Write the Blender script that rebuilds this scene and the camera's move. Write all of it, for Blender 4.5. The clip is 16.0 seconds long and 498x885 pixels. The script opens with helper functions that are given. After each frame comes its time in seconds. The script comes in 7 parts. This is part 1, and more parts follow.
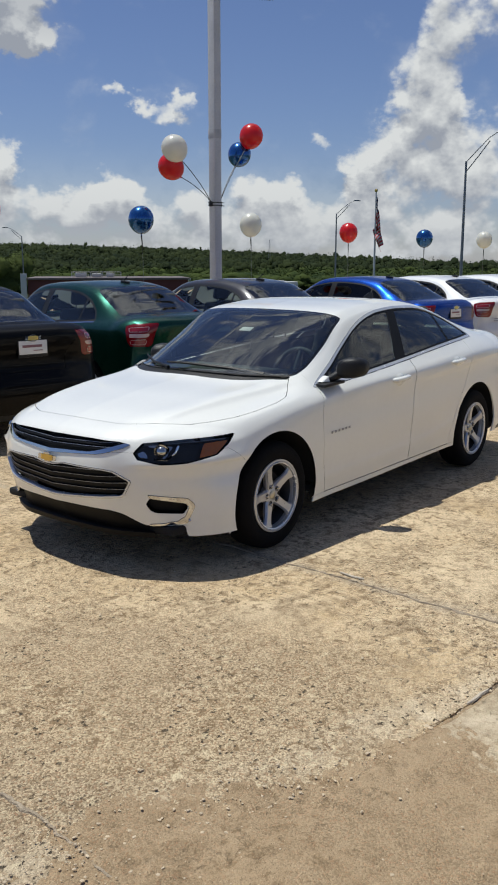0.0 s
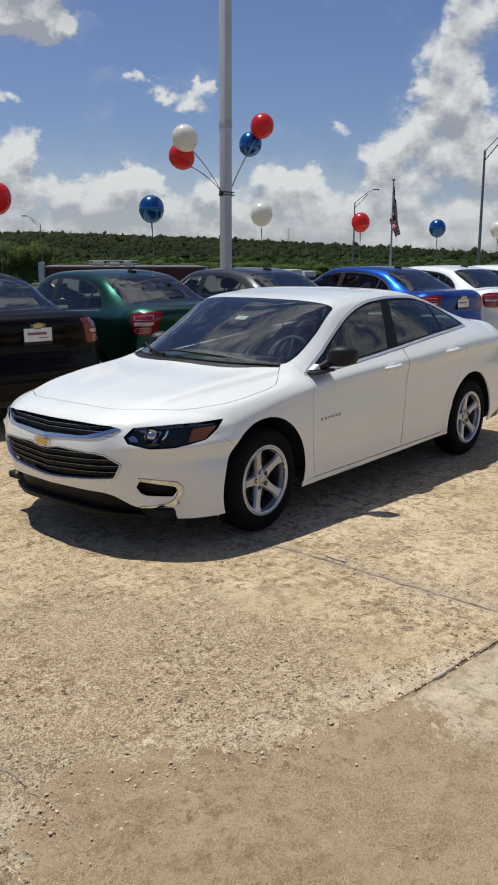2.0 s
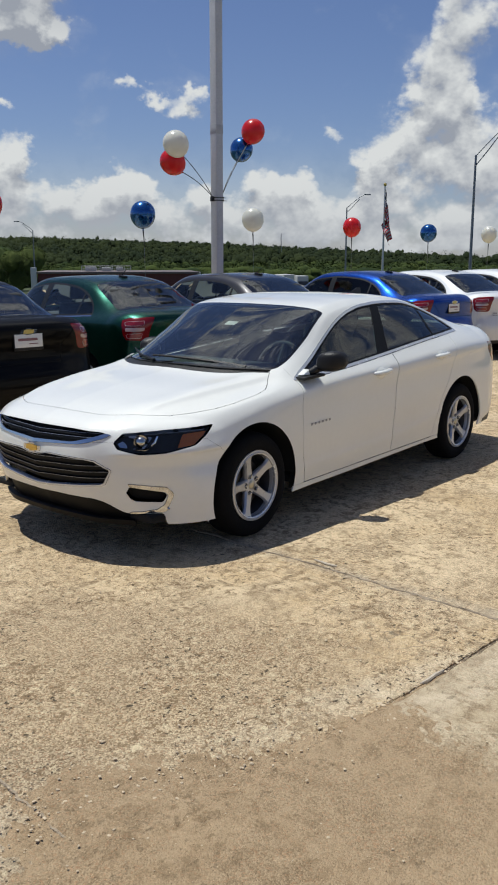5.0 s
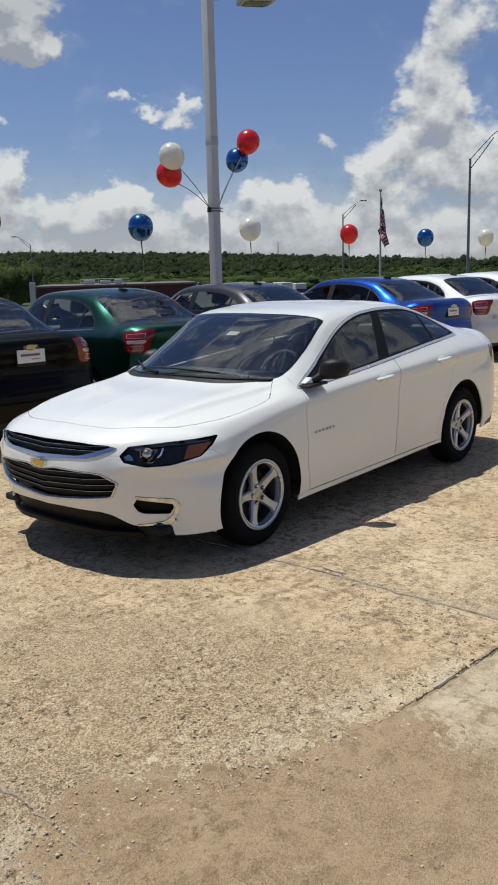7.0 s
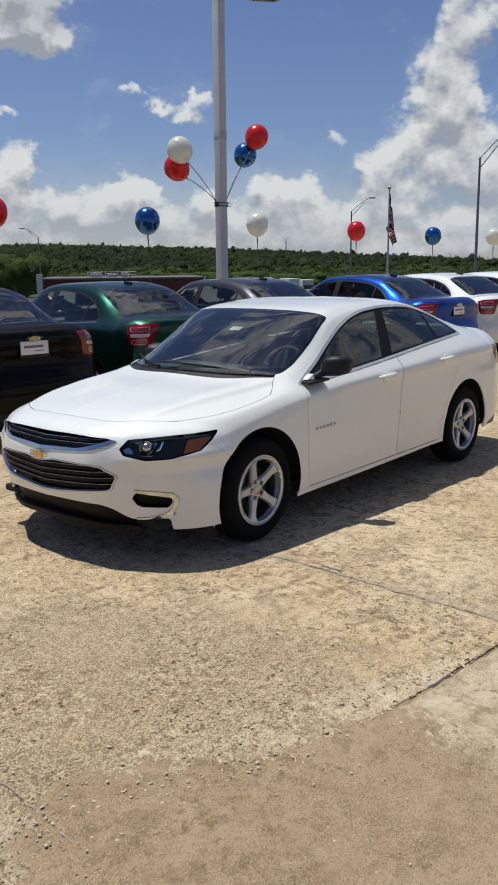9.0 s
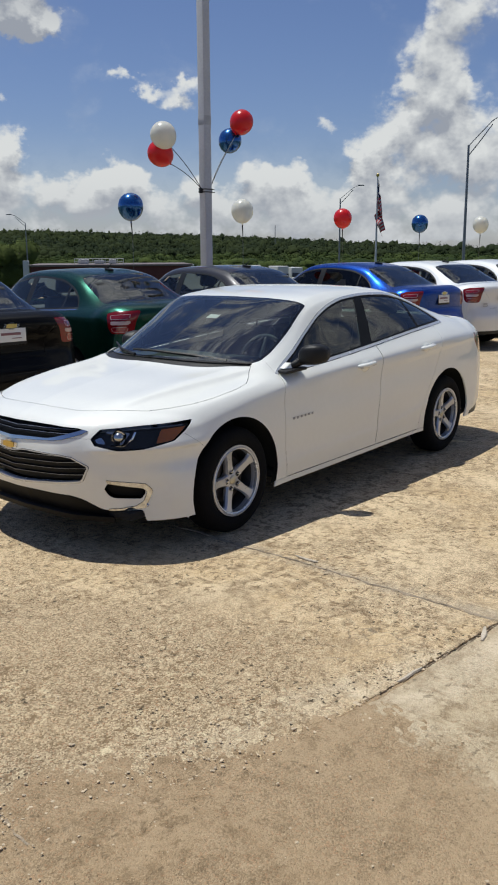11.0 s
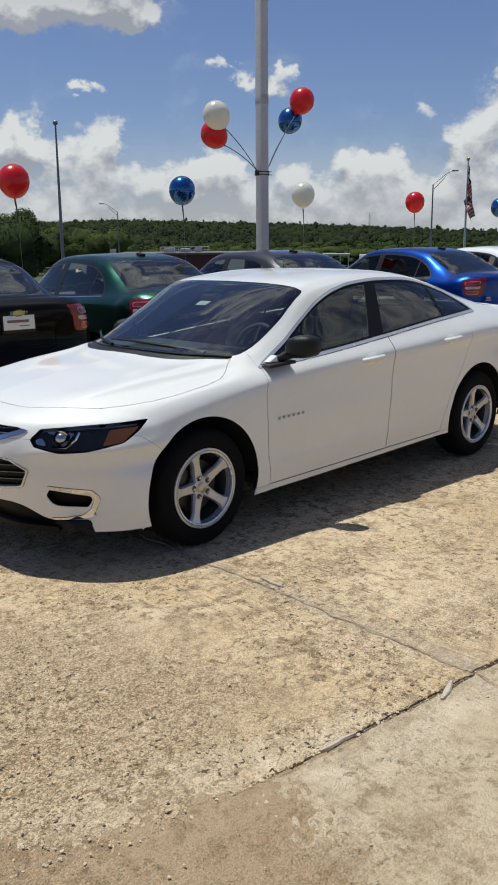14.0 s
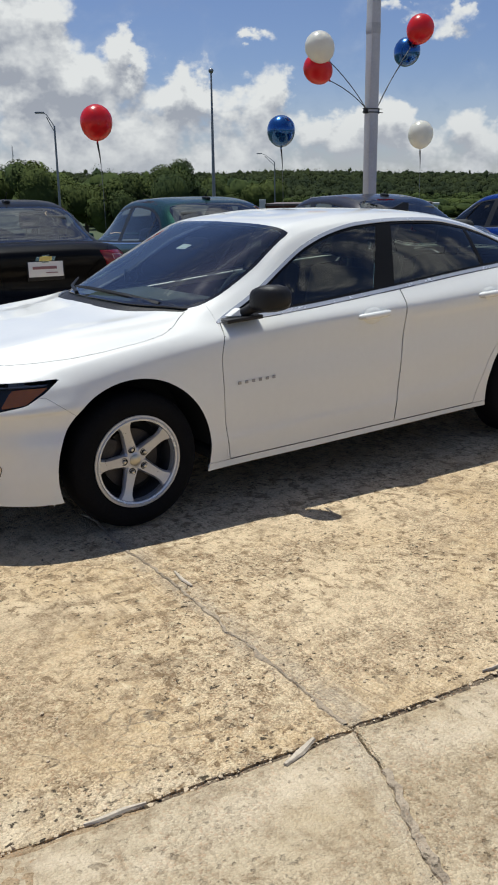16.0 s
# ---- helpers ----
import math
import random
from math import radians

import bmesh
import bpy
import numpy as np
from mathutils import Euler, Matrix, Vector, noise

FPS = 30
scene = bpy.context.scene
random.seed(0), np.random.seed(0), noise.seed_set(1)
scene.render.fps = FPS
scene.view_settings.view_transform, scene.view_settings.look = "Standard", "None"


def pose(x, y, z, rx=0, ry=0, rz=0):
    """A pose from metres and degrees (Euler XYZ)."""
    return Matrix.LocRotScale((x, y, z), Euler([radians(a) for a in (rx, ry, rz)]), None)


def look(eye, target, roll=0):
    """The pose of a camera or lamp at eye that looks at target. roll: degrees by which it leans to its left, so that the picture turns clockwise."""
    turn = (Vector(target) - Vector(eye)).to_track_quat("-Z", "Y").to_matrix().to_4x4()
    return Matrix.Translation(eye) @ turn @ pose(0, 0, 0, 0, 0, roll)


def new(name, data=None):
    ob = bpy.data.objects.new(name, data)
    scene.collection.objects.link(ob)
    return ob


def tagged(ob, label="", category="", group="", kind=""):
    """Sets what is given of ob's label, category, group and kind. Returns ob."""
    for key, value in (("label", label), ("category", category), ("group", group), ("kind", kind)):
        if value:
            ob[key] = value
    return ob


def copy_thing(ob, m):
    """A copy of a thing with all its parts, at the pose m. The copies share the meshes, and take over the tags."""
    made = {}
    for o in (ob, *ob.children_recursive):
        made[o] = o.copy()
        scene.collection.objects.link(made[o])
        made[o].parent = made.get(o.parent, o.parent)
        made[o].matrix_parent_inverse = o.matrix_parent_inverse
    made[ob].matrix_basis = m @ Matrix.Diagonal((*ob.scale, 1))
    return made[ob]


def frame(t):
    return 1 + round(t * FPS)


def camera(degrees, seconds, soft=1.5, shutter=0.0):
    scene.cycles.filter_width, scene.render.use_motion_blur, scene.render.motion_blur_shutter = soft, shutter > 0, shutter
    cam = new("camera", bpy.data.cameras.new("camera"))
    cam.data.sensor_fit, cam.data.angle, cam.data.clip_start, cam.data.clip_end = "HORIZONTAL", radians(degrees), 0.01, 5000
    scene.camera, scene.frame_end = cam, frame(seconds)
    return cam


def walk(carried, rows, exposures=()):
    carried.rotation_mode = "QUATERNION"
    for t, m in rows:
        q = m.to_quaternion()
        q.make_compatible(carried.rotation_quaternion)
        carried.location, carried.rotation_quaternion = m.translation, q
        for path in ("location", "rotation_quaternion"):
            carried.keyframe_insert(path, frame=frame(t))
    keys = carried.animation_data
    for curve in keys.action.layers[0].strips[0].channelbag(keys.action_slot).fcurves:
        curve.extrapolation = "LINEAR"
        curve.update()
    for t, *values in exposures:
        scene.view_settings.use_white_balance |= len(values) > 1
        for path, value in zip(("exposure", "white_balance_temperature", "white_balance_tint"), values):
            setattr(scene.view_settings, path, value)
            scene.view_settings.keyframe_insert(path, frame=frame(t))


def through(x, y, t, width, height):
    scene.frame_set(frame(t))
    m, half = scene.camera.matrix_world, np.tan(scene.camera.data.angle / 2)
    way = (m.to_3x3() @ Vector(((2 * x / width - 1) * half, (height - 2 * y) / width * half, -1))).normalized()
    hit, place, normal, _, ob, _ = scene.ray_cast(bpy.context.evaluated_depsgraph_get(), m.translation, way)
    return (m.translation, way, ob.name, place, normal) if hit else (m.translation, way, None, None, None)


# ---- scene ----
cam = camera(32.2, 16.0, soft=1.9)
PATH = [
    (0, (-5.496, -3.947, 1.716), (-3.966, -2.724, 1.312), -0.0),
    (0.5, (-5.494, -4.073, 1.71), (-3.985, -2.836, 1.273), -0.3),
    (1, (-5.492, -4.169, 1.714), (-3.977, -2.951, 1.241), -0.1),
    (1.5, (-5.485, -4.177, 1.713), (-3.992, -2.929, 1.252), -0.1),
    (2, (-5.5, -4.172, 1.723), (-3.999, -2.92, 1.295), 0.2),
    (2.5, (-5.517, -4.176, 1.719), (-4.007, -2.929, 1.311), 0.1),
    (3, (-5.525, -4.179, 1.721), (-4.008, -2.941, 1.316), 0.2),
    (5.3, (-5.489, -4.195, 1.731), (-3.98, -2.951, 1.308), -0.0),
    (5.5, (-5.493, -4.196, 1.736), (-3.994, -2.944, 1.304), -0.1),
    (6, (-5.505, -4.198, 1.734), (-4.009, -2.944, 1.302), -0.4),
    (6.5, (-5.516, -4.199, 1.739), (-4.012, -2.943, 1.341), -1.1),
    (7, (-5.517, -4.193, 1.739), (-4.005, -2.945, 1.341), -1.5),
    (7.5, (-5.514, -4.199, 1.739), (-4.005, -2.946, 1.347), -1.6),
    (8, (-5.518, -4.198, 1.737), (-4.01, -2.946, 1.34), -0.8),
    (8.5, (-5.507, -4.203, 1.736), (-4.004, -2.947, 1.333), -0.6),
    (11, (-5.383, -4.225, 1.731), (-3.868, -2.994, 1.296), -0.3),
    (11.5, (-5.287, -4.203, 1.724), (-3.774, -2.974, 1.277), -0.4),
    (12, (-5.177, -4.186, 1.709), (-3.663, -2.963, 1.249), 0.1),
    (12.5, (-5.052, -4.216, 1.705), (-3.587, -2.952, 1.2), -1.3),
    (13, (-4.857, -4.274, 1.69), (-3.43, -2.962, 1.201), 0.1),
    (13.5, (-4.707, -4.323, 1.672), (-3.326, -2.953, 1.207), -1.5),
    (14, (-4.462, -4.316, 1.667), (-3.091, -2.934, 1.209), -0.5),
    (14.5, (-4.198, -4.358, 1.64), (-2.853, -2.956, 1.166), -2.0),
    (15, (-3.893, -4.436, 1.623), (-2.617, -2.976, 1.133), -0.5),
    (15.5, (-3.521, -4.426, 1.556), (-2.328, -2.939, 0.951), -1.5),
    (16, (-3.177, -4.435, 1.557), (-2.098, -2.845, 1.0), -0.8),
]
walk(cam, [(t, look(eye, target, roll)) for t, eye, target, roll in PATH], [(0, 0.0), (14.5, 0.0), (15.2, 0.02), (16, 0.11)])

# ---------------------------------------------------------------- light
SUN_AZ, SUN_EL = 103.0, 73.0           # degrees: from +x towards +y, and above the horizon
SKY_STRENGTH, SUN_STRENGTH = 0.064, 4.25
scene.view_settings.exposure = 0.0


def make_world():
    w = bpy.data.worlds.new("sky")
    scene.world = w
    w.use_nodes = True
    nt = w.node_tree
    nt.nodes.clear()
    N, L = nt.nodes.new, nt.links.new
    out, bg = N("ShaderNodeOutputWorld"), N("ShaderNodeBackground")
    sky = N("ShaderNodeTexSky")
    sky.sky_type, sky.sun_disc = "NISHITA", False
    sky.sun_elevation, sky.sun_rotation = radians(SUN_EL), radians(90 - SUN_AZ)
    sky.air_density, sky.dust_density, sky.ozone_density = 1.0, 0.3, 2.0
    tc, sep = N("ShaderNodeTexCoord"), N("ShaderNodeSeparateXYZ")
    L(tc.outputs["Generated"], sep.inputs[0])

    def m(op, a, b=None, c=None, clamp=False):
        n = N("ShaderNodeMath")
        n.operation, n.use_clamp = op, clamp
        for i, v in enumerate((a, b, c)):
            if v is None:
                continue
            if isinstance(v, (int, float)):
                n.inputs[i].default_value = v
            else:
                L(v, n.inputs[i])
        return n.outputs[0]

    az = m("ARCTAN2", sep.outputs[1], sep.outputs[0])      # radians
    el = m("ARCSINE", sep.outputs[2])

    def place_of(e, shift):
        """The direction at the elevation e, stretched a little upwards and shifted."""
        c = N("ShaderNodeCombineXYZ")
        L(m("ADD", sep.outputs[0], shift[0]), c.inputs[0])
        L(m("ADD", sep.outputs[1], shift[1]), c.inputs[1])
        L(m("MULTIPLY", m("SINE", e), 1.3), c.inputs[2])
        return c

    def billow(e, scale):
        """Rounded heads: 1 in the middle of each, falling to the creases between them."""
        t = N("ShaderNodeTexVoronoi")
        t.feature, t.normalize = "SMOOTH_F1", False
        for n, v in (("Scale", scale), ("Detail", 3.0), ("Roughness", 0.55), ("Lacunarity", 2.3), ("Smoothness", 0.35)):
            t.inputs[n].default_value = v
        L(place_of(e, (0.37, 1.9)).outputs[0], t.inputs["Vector"])
        return m("MULTIPLY_ADD", t.outputs["Distance"], -1.0, 1.0)

    def fbm(e, scale, detail, rough, shift, dist=0.0):
        c = place_of(e, shift)
        t = N("ShaderNodeTexNoise")
        t.inputs["Scale"].default_value, t.inputs["Detail"].default_value = scale, detail
        t.inputs["Roughness"].default_value, t.inputs["Distortion"].default_value = rough, dist
        L(c.outputs[0], t.inputs["Vector"])
        return t.outputs["Fac"]

    def cover(e, heaps):
        """How thick the cloud is at this azimuth and the elevation e."""
        wa = m("MULTIPLY_ADD", m("SUBTRACT", fbm(e, 22.0, 5.0, 0.6, (1.3, 4.1)), 0.5), radians(4.5), az)
        we = m("MULTIPLY_ADD", m("SUBTRACT", fbm(e, 22.0, 5.0, 0.6, (8.2, 0.9)), 0.5), radians(3.2), e)
        bank = m("DIVIDE", m("SUBTRACT", we, radians(1.0)), radians(3.9))
        c = m("MULTIPLY", m("POWER", 2.718, m("MULTIPLY", m("MULTIPLY", bank, bank), -1.0)), 0.27)
        c = m("ADD", c, m("MULTIPLY", m("MULTIPLY", m("SUBTRACT", e, radians(17)), 1.8, clamp=True), 0.15))
        for a0, e0, ra, re, gain in heaps:
            d1 = m("MULTIPLY", m("SUBTRACT", wa, radians(a0)), 1 / radians(ra))
            d2 = m("MULTIPLY", m("SUBTRACT", we, radians(e0)), 1 / radians(re))
            r2 = m("MULTIPLY_ADD", d1, d1, m("MULTIPLY", d2, d2))
            c = m("MULTIPLY_ADD", m("POWER", 2.718, m("MULTIPLY", r2, -1.0)), gain, c)
        c = m("MULTIPLY_ADD", fbm(e, 8.0, 3.0, 0.5, (3.1, 0.4)), 0.24, c)
        c = m("MULTIPLY_ADD", billow(e, 15.0), 0.20, m("ADD", c, 0.055))
        return m("MULTIPLY_ADD", fbm(e, 30.0, 12.0, 0.54, (0.7, 2.3)), 0.32, m("ADD", c, 0.01))

    here, above = cover(el, CLOUDS), cover(m("ADD", el, radians(1.1)), CLOUDS)

    def step(v, lo, hi, a=0.0, b=1.0):
        r = N("ShaderNodeMapRange")
        r.interpolation_type = "SMOOTHSTEP"
        for i, x in ((1, lo), (2, hi), (3, a), (4, b)):
            r.inputs[i].default_value = x
        L(v, r.inputs[0])
        return r.outputs[0]

    dens = step(here, 0.515, 0.685)
    thin = step(m("MULTIPLY_ADD", fbm(el, 11.0, 9.0, 0.62, (5.0, 1.0), 0.4), 0.65, m("MULTIPLY", here, 0.35)), 0.44, 0.66, 0.0, 0.16)
    haze = step(el, radians(8), radians(-0.5), 0.0, 0.42)
    # lit from above: bright where less cloud lies over it, greyer in the thick of it
    lit = m("MULTIPLY_ADD", m("SUBTRACT", here, above), 5.2, 0.58)
    lit = m("SUBTRACT", lit, m("MULTIPLY", step(here, 0.60, 1.0), 0.50))
    lit = m("ADD", lit, m("MULTIPLY", m("SUBTRACT", fbm(el, 46.0, 8.0, 0.6, (2.2, 6.0)), 0.5), 0.35), clamp=True)
    # the cloud overhead is seen from its shaded underside
    lit = m("SUBTRACT", lit, m("MULTIPLY", m("MULTIPLY", step(el, radians(11.5), radians(15)), step(az, radians(42), radians(50))), 0.55), clamp=True)
    # low over the horizon the air evens the clouds out
    low = step(el, radians(5.5), radians(0.5), 0.0, 0.5)
    lit = m("ADD", m("MULTIPLY", lit, m("SUBTRACT", 1.0, low)), m("MULTIPLY", low, 0.46))
    tone = N("ShaderNodeMix")
    tone.data_type = "RGBA"
    tone.inputs[6].default_value, tone.inputs[7].default_value = (0.54, 0.59, 0.68, 1), (1.18, 1.22, 1.22, 1)
    L(lit, tone.inputs[0])
    skyc = N("ShaderNodeVectorMath")                       # strength, and a clearer blue
    skyc.operation = "MULTIPLY"
    skyc.inputs[1].default_value = (SKY_STRENGTH * 0.93, SKY_STRENGTH * 0.975, SKY_STRENGTH * 1.23)
    L(sky.outputs[0], skyc.inputs[0])
    cl = N("ShaderNodeVectorMath")
    cl.operation = "SCALE"
    cl.inputs[3].default_value = CLOUD_STRENGTH
    L(tone.outputs[2], cl.inputs[0])
    # clouds and haze shine brighter towards the sun
    near = N("ShaderNodeVectorMath")
    near.operation = "DOT_PRODUCT"
    near.inputs[1].default_value = (math.cos(radians(SUN_AZ)) * math.cos(radians(SUN_EL)), math.sin(radians(SUN_AZ)) * math.cos(radians(SUN_EL)), math.sin(radians(SUN_EL)))
    L(tc.outputs["Generated"], near.inputs[0])
    L(m("MULTIPLY_ADD", m("POWER", m("MAXIMUM", near.outputs["Value"], 0.0), 6.0), CLOUD_STRENGTH * 1.1, CLOUD_STRENGTH), cl.inputs[3])
    mix = N("ShaderNodeMix")
    mix.data_type = "RGBA"
    L(m("MAXIMUM", dens, m("MAXIMUM", thin, haze)), mix.inputs[0])
    L(skyc.outputs[0], mix.inputs[6])
    L(cl.outputs[0], mix.inputs[7])
    L(mix.outputs[2], bg.inputs[0])
    L(bg.outputs[0], out.inputs[0])


CLOUD_STRENGTH = 0.58
# heaps of cumulus: azimuth, elevation, half widths, gain
CLOUDS = [
    # the great heap and what lies under it
    (26.4, 14, 3.4, 4.0, 0.38), (27.8, 9.0, 3.2, 2.2, 0.36), (25.0, 5.5, 6.5, 3.0, 0.22), (31.0, 5.5, 2.0, 1.6, 0.16), (21, 13, 2.6, 6.0, 0.2), (24.0, 11.2, 1.0, 1.6, -0.22),
    # small clouds in the blue
    (43.6, 9.4, 2.2, 0.9, 0.33), (42.5, 10.0, 0.9, 0.7, 0.22), (45.4, 9.5, 0.7, 0.9, 0.22), (46.9, 10.7, 1.0, 0.6, 0.32), (48.6, 10.3, 1.5, 0.5, 0.26), (34.2, 7.7, 1.1, 0.5, 0.24), (55.3, 9.2, 1.1, 0.45, 0.36),
    # heads of the bank
    (38.4, 4.9, 1.3, 1.5, 0.30), (36.4, 4.6, 1.0, 1.1, 0.24), (47.9, 4.4, 1.7, 1.5, 0.30), (46.0, 4.2, 1.5, 1.4, 0.28), (50.6, 3.6, 2.0, 1.2, 0.22), (54.2, 6.4, 1.6, 2.0, 0.36), (56.8, 5.2, 1.8, 1.3, 0.20), (59.2, 6.3, 1.3, 1.6, 0.34), (62.8, 8.6, 1.2, 1.9, 0.38), (66.8, 6.8, 3.6, 1.9, 0.34), (69.6, 10.0, 3.4, 2.6, 0.34), (64.0, 4.2, 8.0, 2.6, 0.20), (34.6, 2.8, 2.4, 1.5, 0.18), (31.6, 5.4, 1.6, 1.5, 0.18), (41.2, 3.2, 1.8, 1.4, 0.20),
    # grey cloud overhead
    (53.6, 15.2, 4.2, 2.9, 0.50), (59, 13.4, 5.0, 1.5, 0.46), (52.5, 13.2, 2.5, 0.9, 0.30), (76, 12, 9, 7, 0.22),
    # clouds behind the camera and to its sides
    (-30, 20, 26, 10, 0.29), (-27, 33, 18, 8, 0.15), (-55, 34, 24, 8, 0.12), (22, 50, 20, 10, 0.26), (52, 58, 14, 8, 0.26), (62, 47, 9, 4, 0.20), (50, 35, 9, 2.6, 0.24), (58, 40, 10, 2.2, 0.26), (56, 29, 8, 2.2, 0.18), (-105, 16, 30, 11, 0.12), (150, 18, 40, 12, 0.10),
    (38, 11, 5, 3.2, -0.16), (41, 14, 7, 4, -0.20), (58, 10.6, 4, 1.0, -0.12), (51.5, 8.4, 2.0, 1.2, -0.12), (33, 12, 2, 3, -0.12),
]
make_world()
sun = new("sun", bpy.data.lights.new("sun", "SUN"))
sun.data.energy, sun.data.angle, sun.data.color = SUN_STRENGTH, radians(0.53), (0.975, 0.985, 0.93)
sd = Vector((math.cos(radians(SUN_AZ)) * math.cos(radians(SUN_EL)), math.sin(radians(SUN_AZ)) * math.cos(radians(SUN_EL)), math.sin(radians(SUN_EL))))
sun.matrix_world = look(sd * 40, (0, 0, 0))


# ---------------------------------------------------------------- materials
def mat(name, base=(0.5, 0.5, 0.5), rough=0.5, metal=0.0, coat=0.0, coat_rough=0.03, spec=0.5, var=0.0, scale=8.0, bump=0.0, bump_scale=60.0, emit=None, rvar=0.0):
    """A principled material whose colour and roughness vary at two scales and that has a fine relief."""
    ma = bpy.data.materials.new(name)
    ma.use_nodes = True
    nt = ma.node_tree
    b = nt.nodes["Principled BSDF"]
    b.inputs["Base Color"].default_value = (*base, 1)
    b.inputs["Roughness"].default_value, b.inputs["Metallic"].default_value = rough, metal
    b.inputs["Coat Weight"].default_value, b.inputs["Coat Roughness"].default_value = coat, coat_rough
    b.inputs["Specular IOR Level"].default_value = spec
    N, L = nt.nodes.new, nt.links.new
    tc = N("ShaderNodeTexCoord")
    if var or rvar:
        n1, n2 = N("ShaderNodeTexNoise"), N("ShaderNodeTexNoise")
        for n, s in ((n1, scale), (n2, scale * 9)):
            n.inputs["Scale"].default_value, n.inputs["Detail"].default_value = s, 6
            L(tc.outputs["Object"], n.inputs["Vector"])
        add = N("ShaderNodeMath")
        add.operation = "ADD"
        L(n1.outputs["Fac"], add.inputs[0])
        L(n2.outputs["Fac"], add.inputs[1])
        if var:
            mr = N("ShaderNodeMapRange")
            mr.inputs[1].default_value, mr.inputs[2].default_value = 0.6, 1.4
            mr.inputs[3].default_value, mr.inputs[4].default_value = 1 - var, 1 + var
            L(add.outputs[0], mr.inputs[0])
            sc = N("ShaderNodeVectorMath")
            sc.operation = "SCALE"
            sc.inputs[0].default_value = base
            L(mr.outputs[0], sc.inputs[3])
            L(sc.outputs[0], b.inputs["Base Color"])
        if rvar:
            mr = N("ShaderNodeMapRange")
            mr.inputs[1].default_value, mr.inputs[2].default_value = 0.6, 1.4
            mr.inputs[3].default_value, mr.inputs[4].default_value = max(rough - rvar, 0.02), rough + rvar
            L(add.outputs[0], mr.inputs[0])
            L(mr.outputs[0], b.inputs["Roughness"])
    if bump:
        n = N("ShaderNodeTexNoise")
        n.inputs["Scale"].default_value, n.inputs["Detail"].default_value = bump_scale, 4
        L(tc.outputs["Object"], n.inputs["Vector"])
        bp = N("ShaderNodeBump")
        bp.inputs["Strength"].default_value, bp.inputs["Distance"].default_value = bump, 0.004
        L(n.outputs["Fac"], bp.inputs["Height"])
        L(bp.outputs[0], b.inputs["Normal"])
    if emit:
        b.inputs["Emission Color"].default_value, b.inputs["Emission Strength"].default_value = (*emit[:3], 1), emit[3]
    return ma


def glass(name, tint, gloss=1.0, ior=1.85):
    """Thin tinted car glass: see-through, with a Fresnel gloss."""
    ma = bpy.data.materials.new(name)
    ma.use_nodes = True
    nt = ma.node_tree
    nt.nodes.clear()
    N, L = nt.nodes.new, nt.links.new
    out, mx, tr, gl, fr = N("ShaderNodeOutputMaterial"), N("ShaderNodeMixShader"), N("ShaderNodeBsdfTransparent"), N("ShaderNodeBsdfGlossy"), N("ShaderNodeFresnel")
    tr.inputs[0].default_value = (*tint, 1)
    gl.inputs[0].default_value, gl.inputs[1].default_value = (gloss, gloss, gloss, 1), 0.015
    fr.inputs[0].default_value = ior
    L(fr.outputs[0], mx.inputs[0])
    L(tr.outputs[0], mx.inputs[1])
    L(gl.outputs[0], mx.inputs[2])
    L(mx.outputs[0], out.inputs[0])
    return ma


def paint(name, base, flake=0.0, metal=0.0, rough=0.45, coat=1.0, spec=0.5):
    """Car paint: a base coat with fine metal flakes under clear lacquer and a trace of dust."""
    ma = mat(name, base, rough, metal, coat=coat, spec=spec, coat_rough=0.025, var=0.02, scale=3.0)
    nt = ma.node_tree
    b = nt.nodes["Principled BSDF"]
    if flake:
        v, tc, mr = nt.nodes.new("ShaderNodeTexVoronoi"), nt.nodes.new("ShaderNodeTexCoord"), nt.nodes.new("ShaderNodeMapRange")
        v.inputs["Scale"].default_value = 900
        nt.links.new(tc.outputs["Object"], v.inputs["Vector"])
        sp = nt.nodes.new("ShaderNodeSeparateColor")
        nt.links.new(v.outputs["Color"], sp.inputs[0])
        mr.inputs[3].default_value, mr.inputs[4].default_value = rough - flake, rough + flake
        nt.links.new(sp.outputs[0], mr.inputs[0])
        nt.links.new(mr.outputs[0], b.inputs["Roughness"])
    return ma


M_WHITE = paint("white_paint", (0.755, 0.75, 0.705))
M_BLACK = paint("black_paint", (0.002, 0.0018, 0.002), 0.05, 0.0, 0.5, 0.20, 0.06)
M_GREEN = paint("green_metallic_paint", (0.001, 0.036, 0.024), 0.08, 0.75, 0.32, 0.42, 0.2)
M_GREY = paint("grey_metallic_paint", (0.026, 0.025, 0.029), 0.12, 0.4, 0.4, 0.7, 0.2)
M_BLUE = paint("blue_metallic_paint", (0.001, 0.042, 0.26), 0.10, 0.80, 0.30, 0.32, 0.2)
M_WHITE2 = paint("second_white_paint", (0.69, 0.695, 0.69))
M_GLASS = glass("tinted_side_glass", (0.46, 0.55, 0.50), 1.0, 1.70)
M_SHIELD = glass("windscreen_glass", (0.72, 0.82, 0.80), 1.0, 2.15)
M_LENS = glass("lamp_lens", (0.85, 0.85, 0.85), 0.35, 1.3)
M_CHROME = mat("chrome", (0.62, 0.63, 0.65), 0.08, 1.0, rvar=0.04)
# copy of the chrome with shade put into its darker base colour
M_CHROME2 = mat("shaded_chrome", (0.46, 0.46, 0.45), 0.14, 1.0, rvar=0.05)
M_ALLOY = mat("silver_alloy", (0.46, 0.47, 0.50), 0.32, 0.6, coat=0.5, var=0.05, rvar=0.06)
